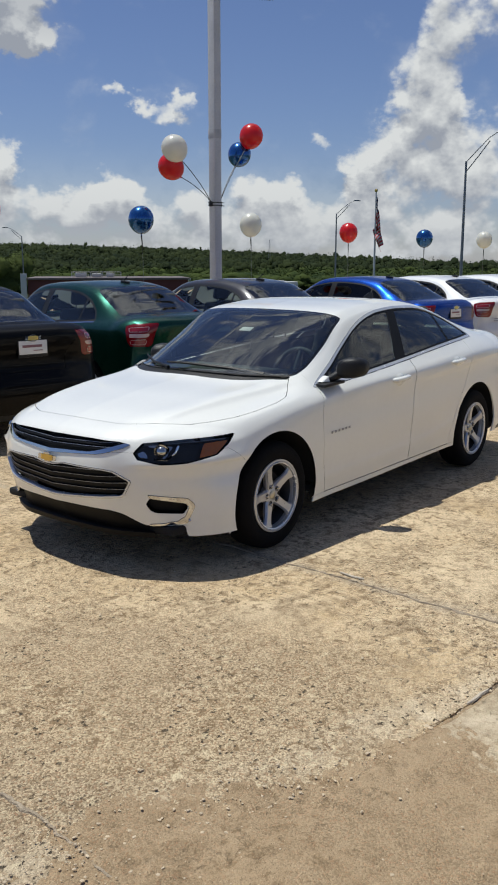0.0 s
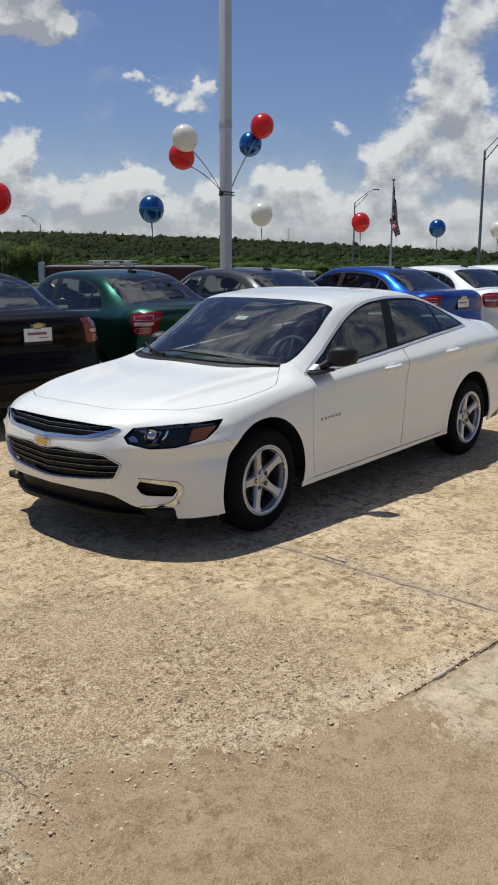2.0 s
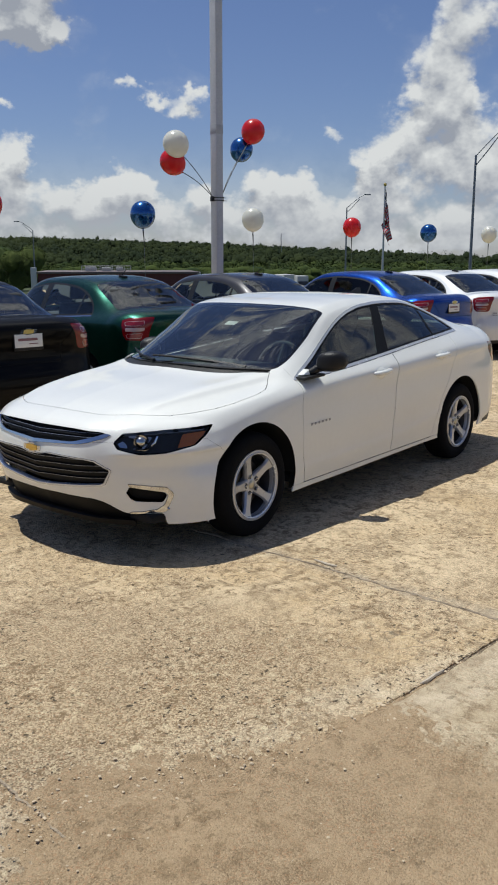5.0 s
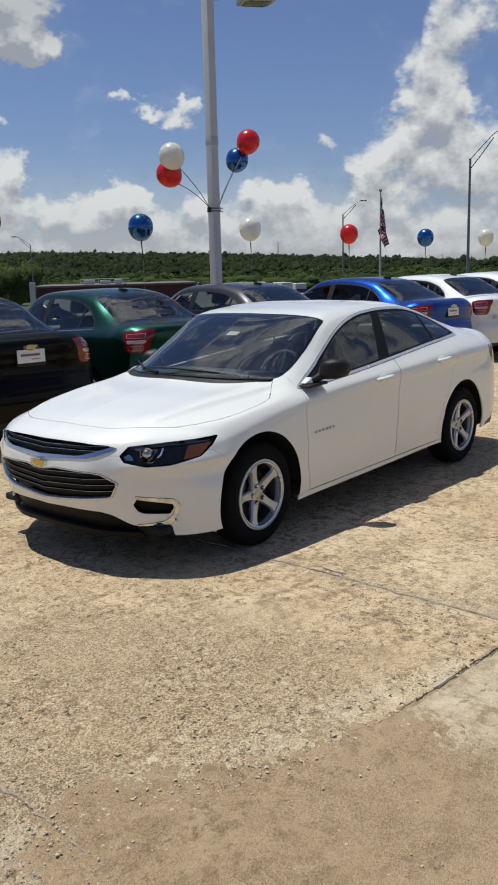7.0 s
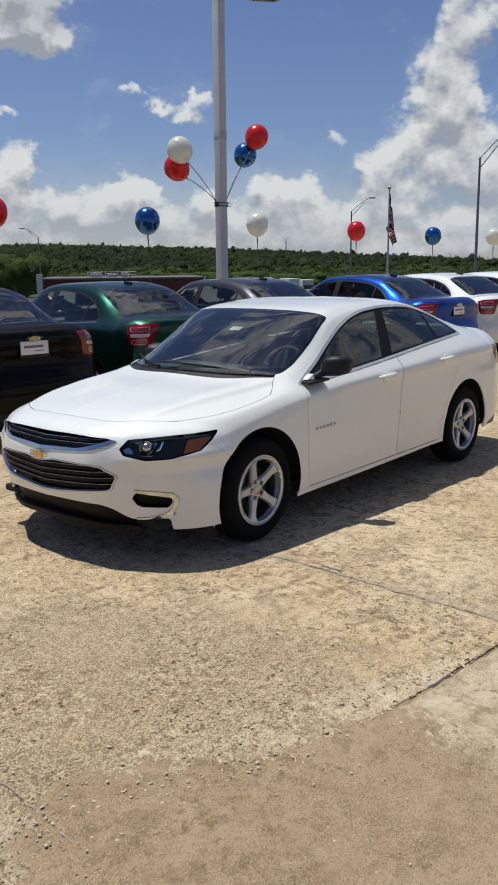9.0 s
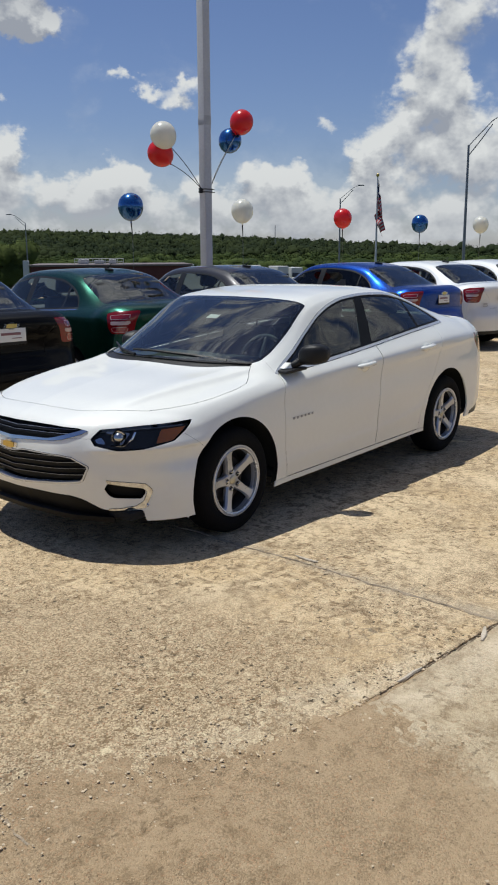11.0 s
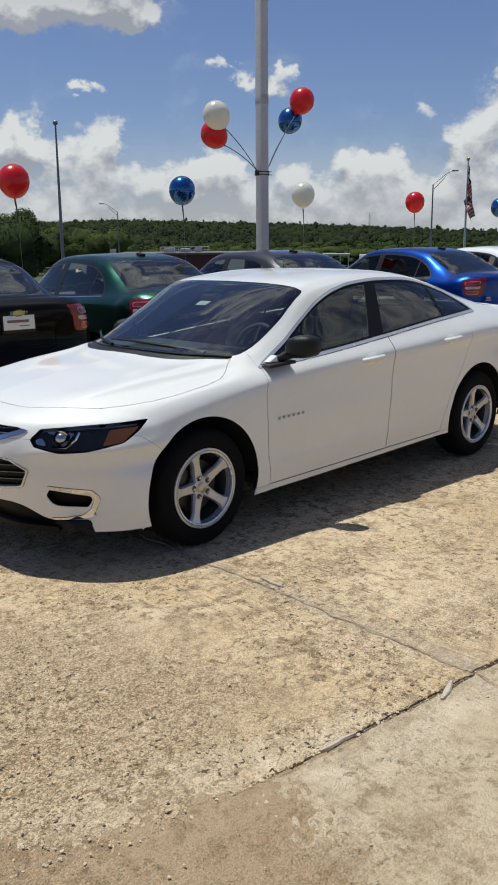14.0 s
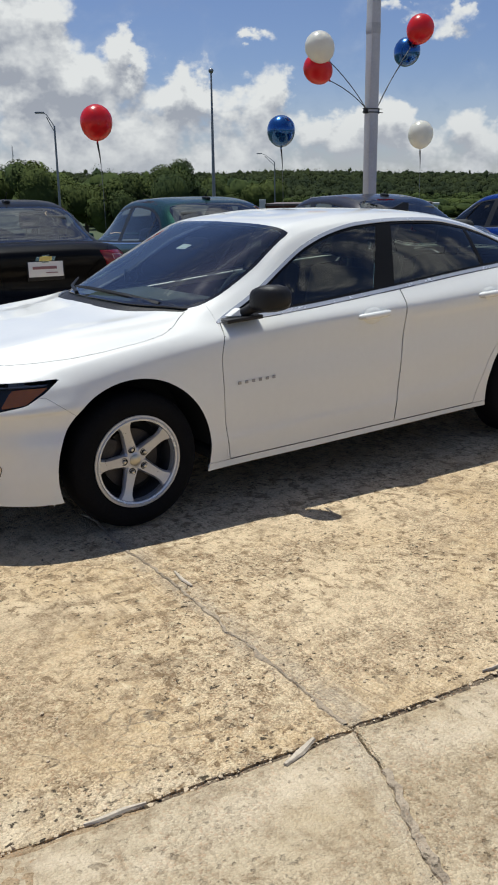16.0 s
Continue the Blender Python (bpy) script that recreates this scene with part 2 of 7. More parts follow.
M_TYRE = mat("tyre_rubber", (0.007, 0.007, 0.0075), 0.85, spec=0.1, var=0.25, scale=12, bump=0.5, bump_scale=90)
M_PLASTIC = mat("black_plastic", (0.010, 0.010, 0.011), 0.45, spec=0.3, var=0.2, scale=20, bump=0.3, bump_scale=400)
M_GLOSSBLACK = mat("gloss_black", (0.008, 0.008, 0.009), 0.12, coat=0.6, rvar=0.03)
M_GRILLE = mat("grille_black", (0.004, 0.004, 0.0045), 0.55, spec=0.18, var=0.2, scale=20)
M_LAMPBOX = mat("lamp_housing_grey", (0.035, 0.034, 0.034), 0.35, spec=0.5, var=0.3, scale=30)
M_DARK = mat("underbody_black", (0.006, 0.006, 0.006), 0.9, var=0.3, scale=6)
M_CABIN = mat("dark_grey_cloth", (0.030, 0.032, 0.032), 0.85, var=0.2, scale=14, bump=0.12, bump_scale=120)
M_DASH = mat("dashboard_vinyl", (0.055, 0.063, 0.063), 0.65, var=0.15, scale=10, bump=0.1, bump_scale=120)
M_LIGHTCLOTH = mat("light_grey_cloth", (0.20, 0.20, 0.19), 0.85, var=0.1, scale=14)
M_CAP = mat("champagne_cap", (0.50, 0.46, 0.36), 0.3, 0.8, var=0.1, scale=40)
M_GOLD = mat("gold_badge", (0.62, 0.45, 0.14), 0.28, 0.9, var=0.1, scale=40)
M_BRIGHT = mat("satin_bright_trim", (0.58, 0.60, 0.63), 0.25, 0.5, rvar=0.05)
M_EDGE = mat("dull_bright_strip", (0.34, 0.36, 0.40), 0.4, 0.6, rvar=0.05)
M_BADGE = mat("satin_grey_badge", (0.30, 0.30, 0.31), 0.35, 0.7, var=0.1, scale=40)
M_RED = mat("red_lamp_lens", (0.15, 0.002, 0.005), 0.15, coat=0.5, spec=0.3, var=0.15, scale=30)
M_CLEAR = mat("clear_lamp_lens", (0.42, 0.30, 0.30), 0.15, coat=1.0, var=0.1, scale=30)
M_AMBER = mat("amber_lamp_lens", (0.75, 0.21, 0.03), 0.35, coat=1.0, var=0.1, scale=30)
M_PAPER = mat("white_card", (0.70, 0.70, 0.68), 0.6, var=0.04, scale=20)
M_BARS = mat("printed_grey", (0.22, 0.10, 0.11), 0.6, var=0.1, scale=40)
# alloy of the wheel barrels, its colour darkened for the shade behind the spokes
M_BARREL = mat("shaded_alloy", (0.06, 0.06, 0.065), 0.45, 0.5, var=0.2, scale=20)
M_BRAKE = mat("cast_iron", (0.045, 0.04, 0.038), 0.55, 0.6, var=0.3, scale=20)


# ---------------------------------------------------------------- helpers
def link_mesh(name, me, material=None, parent=None, label="", smooth=True):
    ob = new(name, me)
    if material is not None and not me.materials:
        me.materials.append(material)
    if parent is not None:
        ob.parent = parent
    if smooth:
        me.polygons.foreach_set("use_smooth", [True] * len(me.polygons))
    return tagged(ob, label)


def part(name, bm, material, parent=None, label="", smooth=True, sharp=40):
    """Links a bmesh as one mesh object under a thing or a part."""
    me = bpy.data.meshes.new(name)
    bmesh.ops.recalc_face_normals(bm, faces=bm.faces)
    bm.to_mesh(me)
    bm.free()
    ob = link_mesh(name, me, material, parent, label, smooth)
    if smooth and sharp:
        me.set_sharp_from_angle(angle=radians(sharp))
    return ob


def thing(name, label, category, m=None, group="", kind=""):
    e = new(name)
    e.empty_display_size = 0.1
    if m is not None:
        e.matrix_world = m
    return tagged(e, label, category, group, kind)


def box(bm, size, m=None, bevel=0.0, segs=2):
    g = bmesh.ops.create_cube(bm, size=1.0, matrix=(m or Matrix()) @ Matrix.Diagonal((*size, 1)))
    if bevel:
        vs = set(g["verts"])
        es = [e for e in bm.edges if e.verts[0] in vs and e.verts[1] in vs]
        bmesh.ops.bevel(bm, geom=es, offset=bevel, segments=segs, affect="EDGES", profile=0.6)
    return bm


def lathe(bm, prof, seg=48, m=None):
    """Turns a profile of (radius, height) round the z axis."""
    m = m or Matrix()
    rings = []
    for r, h in prof:
        if r < 1e-6:
            rings.append([bm.verts.new(m @ Vector((0, 0, h)))])
        else:
            rings.append([bm.verts.new(m @ Vector((r * math.cos(2 * math.pi * i / seg), r * math.sin(2 * math.pi * i / seg), h))) for i in range(seg)])
    for a, b in zip(rings, rings[1:]):
        for i in range(seg):
            j = (i + 1) % seg
            q = [a[i % len(a)], a[j % len(a)], b[j % len(b)], b[i % len(b)]]
            q = list(dict.fromkeys(q))
            if len(q) > 2:
                bm.faces.new(q)
    return bm


def tube(bm, pts, r, seg=8, cap=True):
    """A round bar along a line of points; r may be one radius or one for each point."""
    pts = [Vector(p) for p in pts]
    rs = r if isinstance(r, (list, tuple)) else [r] * len(pts)
    rings, up = [], None
    for i, p in enumerate(pts):
        d = (pts[min(i + 1, len(pts) - 1)] - pts[max(i - 1, 0)]).normalized()
        if up is None:
            up = d.orthogonal().normalized()
        up = (up - d * up.dot(d)).normalized()
        s = d.cross(up)
        rings.append([bm.verts.new(p + (up * math.cos(2 * math.pi * k / seg) + s * math.sin(2 * math.pi * k / seg)) * rs[i]) for k in range(seg)])
    for a, b in zip(rings, rings[1:]):
        for k in range(seg):
            bm.faces.new((a[k], a[(k + 1) % seg], b[(k + 1) % seg], b[k]))
    if cap:
        bm.faces.new(list(reversed(rings[0])))
        bm.faces.new(rings[-1])
    return bm


def plate(bm, outline, depth, m=None):
    """A flat plate: an outline in x, z pushed along y by depth."""
    m = m or Matrix()
    a = [bm.verts.new(m @ Vector((x, 0, z))) for x, z in outline]
    b = [bm.verts.new(m @ Vector((x, depth, z))) for x, z in outline]
    bm.faces.new(a)
    bm.faces.new(list(reversed(b)))
    for i in range(len(a)):
        j = (i + 1) % len(a)
        bm.faces.new((a[j], a[i], b[i], b[j]))
    return bm


# ---------------------------------------------------------------- car bodies
def smooth_line(ts, vals, t):
    """Values along a line that passes through the knots without overshooting them (monotone cubic)."""
    ts, vals, t = np.asarray(ts, float), np.asarray(vals, float), np.asarray(t, float)
    h = np.diff(ts)
    h = h.reshape(-1, *([1] * (vals.ndim - 1)))
    d = np.diff(vals, axis=0) / h
    s = np.zeros_like(vals)
    w1, w2 = 2 * h[1:] + h[:-1], h[1:] + 2 * h[:-1]
    same = d[:-1] * d[1:] > 0
    with np.errstate(all="ignore"):
        hm = (w1 + w2) / (w1 / d[:-1] + w2 / d[1:])
    s[1:-1] = np.where(same, hm, 0)
    s[0], s[-1] = d[0], d[-1]
    i = np.clip(np.searchsorted(ts, t, "right") - 1, 0, len(ts) - 2)
    x = ((t - ts[i]) / np.diff(ts)[i]).reshape(-1, *([1] * (vals.ndim - 1)))
    hh, a, b = h[i], vals[i], vals[i + 1]
    return a * (2 * x**3 - 3 * x**2 + 1) + b * (3 * x**2 - 2 * x**3) + hh * s[i] * (x**3 - 2 * x**2 + x) + hh * s[i + 1] * (x**3 - x**2)


def spline_line(ts, vals, t):
    """A softer line through the knots (Catmull-Rom), for the long way of the body."""
    ts, vals, t = np.asarray(ts, float), np.asarray(vals, float), np.asarray(t, float)
    s = np.zeros_like(vals)
    sh = (-1, *([1] * (vals.ndim - 1)))
    d = np.diff(vals, axis=0) / np.diff(ts).reshape(sh)
    h = np.diff(ts).reshape(sh)
    s[1:-1] = (d[:-1] * h[1:] + d[1:] * h[:-1]) / (h[1:] + h[:-1])
    s[0], s[-1] = d[0], d[-1]
    i = np.clip(np.searchsorted(ts, t, "right") - 1, 0, len(ts) - 2)
    x = ((t - ts[i]) / np.diff(ts)[i]).reshape(sh)
    hh, a, b = h[i], vals[i], vals[i + 1]
    return a * (2 * x**3 - 3 * x**2 + 1) + b * (3 * x**2 - 2 * x**3) + hh * s[i] * (x**3 - 2 * x**2 + x) + hh * s[i + 1] * (x**3 - x**2)


class Shell:
    """A triangle skin with a normal and the two surface parameters (u: along the car, v: from the top's middle to the sill) at each corner point."""

    def __init__(self, P, N, U, F):
        self.P, self.N, self.U, self.F = P, N, U, F

    def cut(self, f):
        """Splits the skin where f(points, params) changes its sign: (the part below zero, the rest)."""
        val = f(self.P, self.U)
        val = np.where(np.abs(val) < 1e-7, 1e-7, val)
        neg = val < 0
        cnt = neg[self.F].sum(1)
        ins, outs = [self.F[cnt == 3]], [self.F[cnt == 0]]
        mixed = self.F[(cnt == 1) | (cnt == 2)]
        P, N, U = [self.P], [self.N], [self.U]
        if len(mixed):
            mc = neg[mixed].sum(1)
            lone = np.where(mc[:, None] == 1, neg[mixed], ~neg[mixed]).argmax(1)
            r = np.arange(len(mixed))
            a, b, c = mixed[r, lone], mixed[r, (lone + 1) % 3], mixed[r, (lone + 2) % 3]
            e = np.concatenate([np.sort(np.stack([a, b], 1), 1), np.sort(np.stack([a, c], 1), 1)])
            ue, inv = np.unique(e, axis=0, return_inverse=True)
            inv = inv.reshape(-1)
            t = (val[ue[:, 0]] / (val[ue[:, 0]] - val[ue[:, 1]]))[:, None]
            base = len(self.P)
            for arr, src in ((P, self.P), (N, self.N), (U, self.U)):
                arr.append(src[ue[:, 0]] * (1 - t) + src[ue[:, 1]] * t)
            ab, ac = base + inv[: len(r)], base + inv[len(r):]
            tip = np.stack([a, ab, ac], 1)
            rest = np.concatenate([np.stack([ab, b, c], 1), np.stack([ab, c, ac], 1)])
            one = mc == 1
            ins += [tip[one], rest[np.concatenate([~one, ~one])]]
            outs += [tip[~one], rest[np.concatenate([one, one])]]
        P, N, U = np.concatenate(P), np.concatenate(N), np.concatenate(U)
        return Shell(P, N, U, np.concatenate(ins)).tidy(), Shell(P, N, U, np.concatenate(outs)).tidy()

    def tidy(self):
        used = np.unique(self.F)
        m = np.full(len(self.P), -1)
        m[used] = np.arange(len(used))
        return Shell(self.P[used], self.N[used], self.U[used], m[self.F])

    def moved(self, d):
        return Shell(self.P + self.N * d, self.N, self.U, self.F)

    def side(self, sign):
        """The half on one side of the middle."""
        keep = (self.P[self.F][:, :, 1].mean(1) * sign) > 0
        return Shell(self.P, self.N, self.U, self.F[keep]).tidy()

    def mesh(self, name, thick=0.0, gap=0.0):
        """A mesh of the skin; gap draws its rim back, thick folds the rim inwards."""
        me = bpy.data.meshes.new(name)
        P, N, F = self.P.copy(), self.N, self.F
        if thick:
            e = np.concatenate([F[:, [0, 1, 2]], F[:, [1, 2, 0]], F[:, [2, 0, 1]]])
            key = np.sort(e[:, :2], 1)
            _, inv, cnt = np.unique(key, axis=0, return_inverse=True, return_counts=True)
            rim = e[cnt[inv.reshape(-1)] == 1]
            p, q, r = P[rim[:, 0]], P[rim[:, 1]], P[rim[:, 2]]
            t = (q - p) / np.maximum(np.linalg.norm(q - p, axis=1, keepdims=True), 1e-9)
            inw = (r - p) - t * ((r - p) * t).sum(1, keepdims=True)
            inw /= np.maximum(np.linalg.norm(inw, axis=1, keepdims=True), 1e-9)
            acc = np.zeros_like(P)
            np.add.at(acc, rim[:, 0], inw)
            np.add.at(acc, rim[:, 1], inw)
            acc /= np.maximum(np.linalg.norm(acc, axis=1, keepdims=True), 1e-9)
            P += acc * gap
            ids = np.unique(rim[:, :2])
            n, k = len(P), len(ids)
            m = np.full(n, -1)
            m[ids] = np.arange(k)
            a, b = m[rim[:, 0]] + n, m[rim[:, 1]] + n
            P = np.concatenate([P, P[ids], P[ids] - N[ids] * thick + acc[ids] * thick * 0.3])
            N = np.concatenate([N, N[ids] * 0.5 - acc[ids], -acc[ids]])
            F = np.concatenate([F, np.stack([b, a, a + k], 1), np.stack([b, a + k, b + k], 1)])
        me.from_pydata(P.tolist(), [], F.tolist())
        me.polygons.foreach_set("use_smooth", [True] * len(me.polygons))
        N = N / np.maximum(np.linalg.norm(N, axis=1, keepdims=True), 1e-9)
        me.normals_split_custom_set_from_vertices(N.tolist())
        return me


class Cage:
    """Sections of a car body, from the front's lower edge over the top to the tail's lower edge; each runs from the middle to the sill."""

    def __init__(self):
        self.rows = []

    def sec(self, *pts):
        self.rows.append(pts)

    def shell(self, nu, nv):
        C = np.array(self.rows, float)
        ns, nk = C.shape[:2]
        us, vs = np.linspace(0, ns - 1, (ns - 1) * nu + 1), np.linspace(0, nk - 1, (nk - 1) * nv + 1)
        du = np.concatenate([[0], np.cumsum(np.linalg.norm(np.diff(C, axis=0), axis=2).mean(1))])
        dv = np.concatenate([[0], np.cumsum(np.linalg.norm(np.diff(C, axis=1), axis=2).mean(0))])
        A = spline_line(du, C, np.interp(us, np.arange(ns), du))
        G = np.swapaxes(smooth_line(dv, np.swapaxes(A, 0, 1), np.interp(vs, np.arange(nk), dv)), 0, 1)
        G[:, 0, 1] = 0.0
        tu, tv = np.gradient(G, axis=0), np.gradient(G, axis=1)
        tv[:, 0, 0] = tv[:, 0, 2] = 0
        n = np.cross(tv, tu)
        n /= np.maximum(np.linalg.norm(n, axis=2, keepdims=True), 1e-9)
        if n[len(us) // 2, 0, 2] < 0:
            n = -n
        UV = np.stack(np.meshgrid(us, vs, indexing="ij"), 2)
        nuu, nvv = len(us), len(vs)
        idx = np.arange(nuu * nvv).reshape(nuu, nvv)
        a, b, c, d = idx[:-1, :-1].ravel(), idx[1:, :-1].ravel(), idx[1:, 1:].ravel(), idx[:-1, 1:].ravel()
        F = np.concatenate([np.stack([a, b, c], 1), np.stack([a, c, d], 1)])
        P, Nn, U = G.reshape(-1, 3), n.reshape(-1, 3), UV.reshape(-1, 2)
        # turn faces to agree with the normals
        fn = np.cross(P[F[:, 1]] - P[F[:, 0]], P[F[:, 2]] - P[F[:, 0]])
        if (fn * Nn[F[:, 0]]).sum() < 0:
            F = F[:, ::-1]
        # mirror, sharing the middle line
        mid = set(idx[:, 0].tolist())
        remap = np.arange(len(P)) + len(P)
        mids = idx[:, 0]
        remap[mids] = mids
        P2, N2 = P * (1, -1, 1), Nn * (1, -1, 1)
        return Shell(np.concatenate([P, P2]), np.concatenate([Nn, N2]), np.concatenate([U, U]), np.concatenate([F, remap[F][:, ::-1]])).tidy()


def line_x(*pts):
    """A smooth function through (x, z) knots."""
    xs, zs = [p[0] for p in pts], [p[1] for p in pts]

    def f(x):
        x = np.asarray(x, float)
        return smooth_line(xs, zs, np.clip(x, xs[0], xs[-1]).reshape(-1)).reshape(x.shape)
    return f


def poly_f(pts, soft=0.0):
    """Signed distance to a closed outline; soft rounds its corners."""
    P0 = np.array(pts, float)
    P1 = np.roll(P0, -1, 0)

    def f(a, b):
        q = np.stack([a, b], 1)[:, None, :]
        e = (P1 - P0)[None]
        w = q - P0[None]
        t = np.clip((w * e).sum(2) / (e * e).sum(2), 0, 1)
        d = np.sqrt(((w - e * t[..., None]) ** 2).sum(2)).min(1)
        c = ((P0[None, :, 1] > q[..., 1]) != (P1[None, :, 1] > q[..., 1])) & (q[..., 0] < (P1 - P0)[None, :, 0] * (q[..., 1] - P0[None, :, 1]) / np.where(np.abs((P1 - P0)[None, :, 1]) < 1e-9, 1e-9, (P1 - P0)[None, :, 1]) + P0[None, :, 0])
        inside = c.sum(1) % 2 == 1
        return np.where(inside, -d, d) - soft
    return f


# ---------------------------------------------------------------- the white saloon
def creased(sh):
    """Presses the creases of the saloon into its skin: crests on the bonnet, a scoop and two lines along the sides, a fold round the nose."""
    crest = line_x((-2.3, .47), (-2.1, .515), (-1.75, .585), (-1.2, .665), (-.95, .71), (-.8, .73))
    shoulder = line_x((-1.5, .80), (-.9, .83), (0, .868), (.9, .905), (1.5, .945), (2.2, .96))
    skirt = line_x((-1.1, .36), (0, .385), (.6, .42), (1.1, .50))

    def ease(v, a, b):
        k = np.clip((v - a) / (b - a), 0, 1)
        return k * k * (3 - 2 * k)

    def lift(P):
        x, y, z = P[:, 0], np.abs(P[:, 1]), P[:, 2]
        s = y - crest(x)
        d = .012 * np.exp(-(s / np.where(s < 0, .13, .038)) ** 2) * ease(x, -2.2, -1.9) * (1 - ease(x, -1.15, -.95)) * ease(z, .74, .80)
        side = ease(y, .80, .86) * ease(x, -1.25, -.75) * (1 - ease(x, 1.9, 2.15))
        q = z - shoulder(x)
        d = d + side * (.007 * np.exp(-(q / np.where(q > 0, .07, .022)) ** 2) * ease(x, -.3, .9) - .006 * np.exp(-((q + .11) / .08) ** 2))
        w = z - skirt(x)
        d = d + side * (1 - ease(x, 1.0, 1.25)) * (.004 * np.exp(-(w / np.where(w < 0, .05, .022)) ** 2) - .002 * np.exp(-((w - .09) / .07) ** 2))
        nose = (1 - ease(x, -1.80, -1.62)) * ease(y, .52, .66)
        return d + nose * (.012 * np.exp(-((z - .640) / np.where(z > .640, .045, .014)) ** 2) - .016 * np.exp(-((z - .560) / .055) ** 2))
    h = 1e-3
    grad = np.stack([(lift(sh.P + e) - lift(sh.P - e)) / (2 * h) for e in np.eye(3) * h], 1)
    grad -= sh.N * (grad * sh.N).sum(1, keepdims=True)
    n = sh.N - grad
    return Shell(sh.P + sh.N * lift(sh.P)[:, None], n / np.linalg.norm(n, axis=1, keepdims=True), sh.U, sh.F)


def malibu_cage():
    c = Cage()
    c.sec((-2.30, 0, .20), (-2.28, .35, .20), (-2.21, .55, .20), (-2.13, .68, .20), (-2.06, .745, .205), (-2.0, .80, .205), (-1.95, .84, .206), (-1.90, .87, .207), (-1.844, .893, .208))
    c.sec((-2.39, 0, .40), (-2.36, .35, .41), (-2.28, .54, .42), (-2.185, .665, .42), (-2.085, .755, .42), (-2.0, .825, .41), (-1.93, .875, .37), (-1.85, .90, .31), (-1.79, .905, .21))
    c.sec((-2.42, 0, .60), (-2.39, .35, .61), (-2.31, .54, .62), (-2.215, .685, .62), (-2.09, .80, .62), (-1.975, .86, .60), (-1.87, .89, .51), (-1.78, .912, .36), (-1.71, .905, .21))
    c.sec((-2.36, 0, .765), (-2.33, .35, .765), (-2.24, .55, .765), (-2.12, .68, .762), (-1.97, .80, .755), (-1.84, .875, .71), (-1.74, .91, .57), (-1.67, .922, .36), (-1.62, .905, .21))
    c.sec((-2.17, 0, .845), (-2.13, .35, .843), (-2.03, .56, .842), (-1.92, .70, .824), (-1.78, .82, .80), (-1.67, .89, .74), (-1.60, .92, .59), (-1.55, .916, .36), (-1.52, .905, .21))
    c.sec((-1.75, 0, .925), (-1.72, .35, .92), (-1.66, .57, .914), (-1.59, .72, .876), (-1.51, .84, .853), (-1.45, .905, .78), (-1.42, .925, .61), (-1.40, .916, .36), (-1.40, .905, .21))
    c.sec((-1.30, 0, .985), (-1.27, .35, .98), (-1.17, .60, .974), (-1.12, .73, .943), (-1.10, .845, .908), (-1.10, .908, .83), (-1.10, .924, .62), (-1.10, .916, .36), (-1.10, .905, .21))
    c.sec((-1.20, 0, 1.03), (-1.16, .35, 1.025), (-1.01, .63, 1.01), (-.94, .725, .995), (-.88, .82, .94), (-.87, .905, .86), (-.87, .924, .62), (-.87, .914, .36), (-.87, .90, .215))
    c.sec((-.82, 0, 1.225), (-.79, .33, 1.22), (-.68, .60, 1.19), (-.60, .695, 1.135), (-.56, .825, .985), (-.56, .91, .88), (-.56, .924, .63), (-.56, .912, .36), (-.56, .90, .22))
    c.sec((-.38, 0, 1.40), (-.37, .32, 1.395), (-.34, .57, 1.375), (-.31, .658, 1.33), (-.28, .83, 1.01), (-.28, .917, .895), (-.28, .924, .64), (-.28, .912, .36), (-.28, .90, .225))
    c.sec((-.06, 0, 1.445), (-.06, .32, 1.44), (-.06, .55, 1.42), (-.05, .635, 1.38), (-.05, .835, 1.025), (-.05, .923, .905), (-.05, .924, .65), (-.05, .910, .37), (-.05, .90, .23))
    c.sec((.40, 0, 1.46), (.40, .32, 1.455), (.40, .54, 1.435), (.40, .62, 1.40), (.40, .835, 1.055), (.40, .927, .92), (.40, .924, .66), (.40, .910, .37), (.40, .90, .24))
    c.sec((.85, 0, 1.435), (.85, .32, 1.43), (.85, .53, 1.41), (.85, .615, 1.37), (.85, .825, 1.09), (.85, .927, .945), (.85, .924, .67), (.85, .910, .37), (.85, .90, .25))
    c.sec((1.22, 0, 1.365), (1.22, .32, 1.36), (1.22, .53, 1.335), (1.22, .63, 1.28), (1.22, .80, 1.115), (1.22, .925, .965), (1.22, .92, .68), (1.22, .910, .38), (1.22, .90, .25))
    c.sec((1.58, 0, 1.265), (1.58, .32, 1.26), (1.57, .54, 1.235), (1.56, .655, 1.185), (1.55, .755, 1.125), (1.55, .905, .98), (1.55, .92, .69), (1.55, .910, .38), (1.55, .90, .25))
    c.sec((1.98, 0, 1.15), (1.97, .34, 1.148), (1.95, .58, 1.135), (1.92, .69, 1.115), (1.89, .765, 1.085), (1.88, .875, .98), (1.86, .905, .69), (1.85, .91, .38), (1.85, .89, .25))
    c.sec((2.33, 0, 1.115), (2.31, .35, 1.112), (2.25, .60, 1.10), (2.19, .705, 1.08), (2.14, .77, 1.05), (2.10, .845, .96), (2.07, .885, .69), (2.05, .89, .39), (2.03, .87, .25))
    c.sec((2.47, 0, 1.075), (2.45, .35, 1.07), (2.38, .60, 1.045), (2.30, .72, 1.015), (2.25, .775, .985), (2.20, .825, .90), (2.16, .86, .65), (2.12, .87, .40), (2.10, .86, .25))
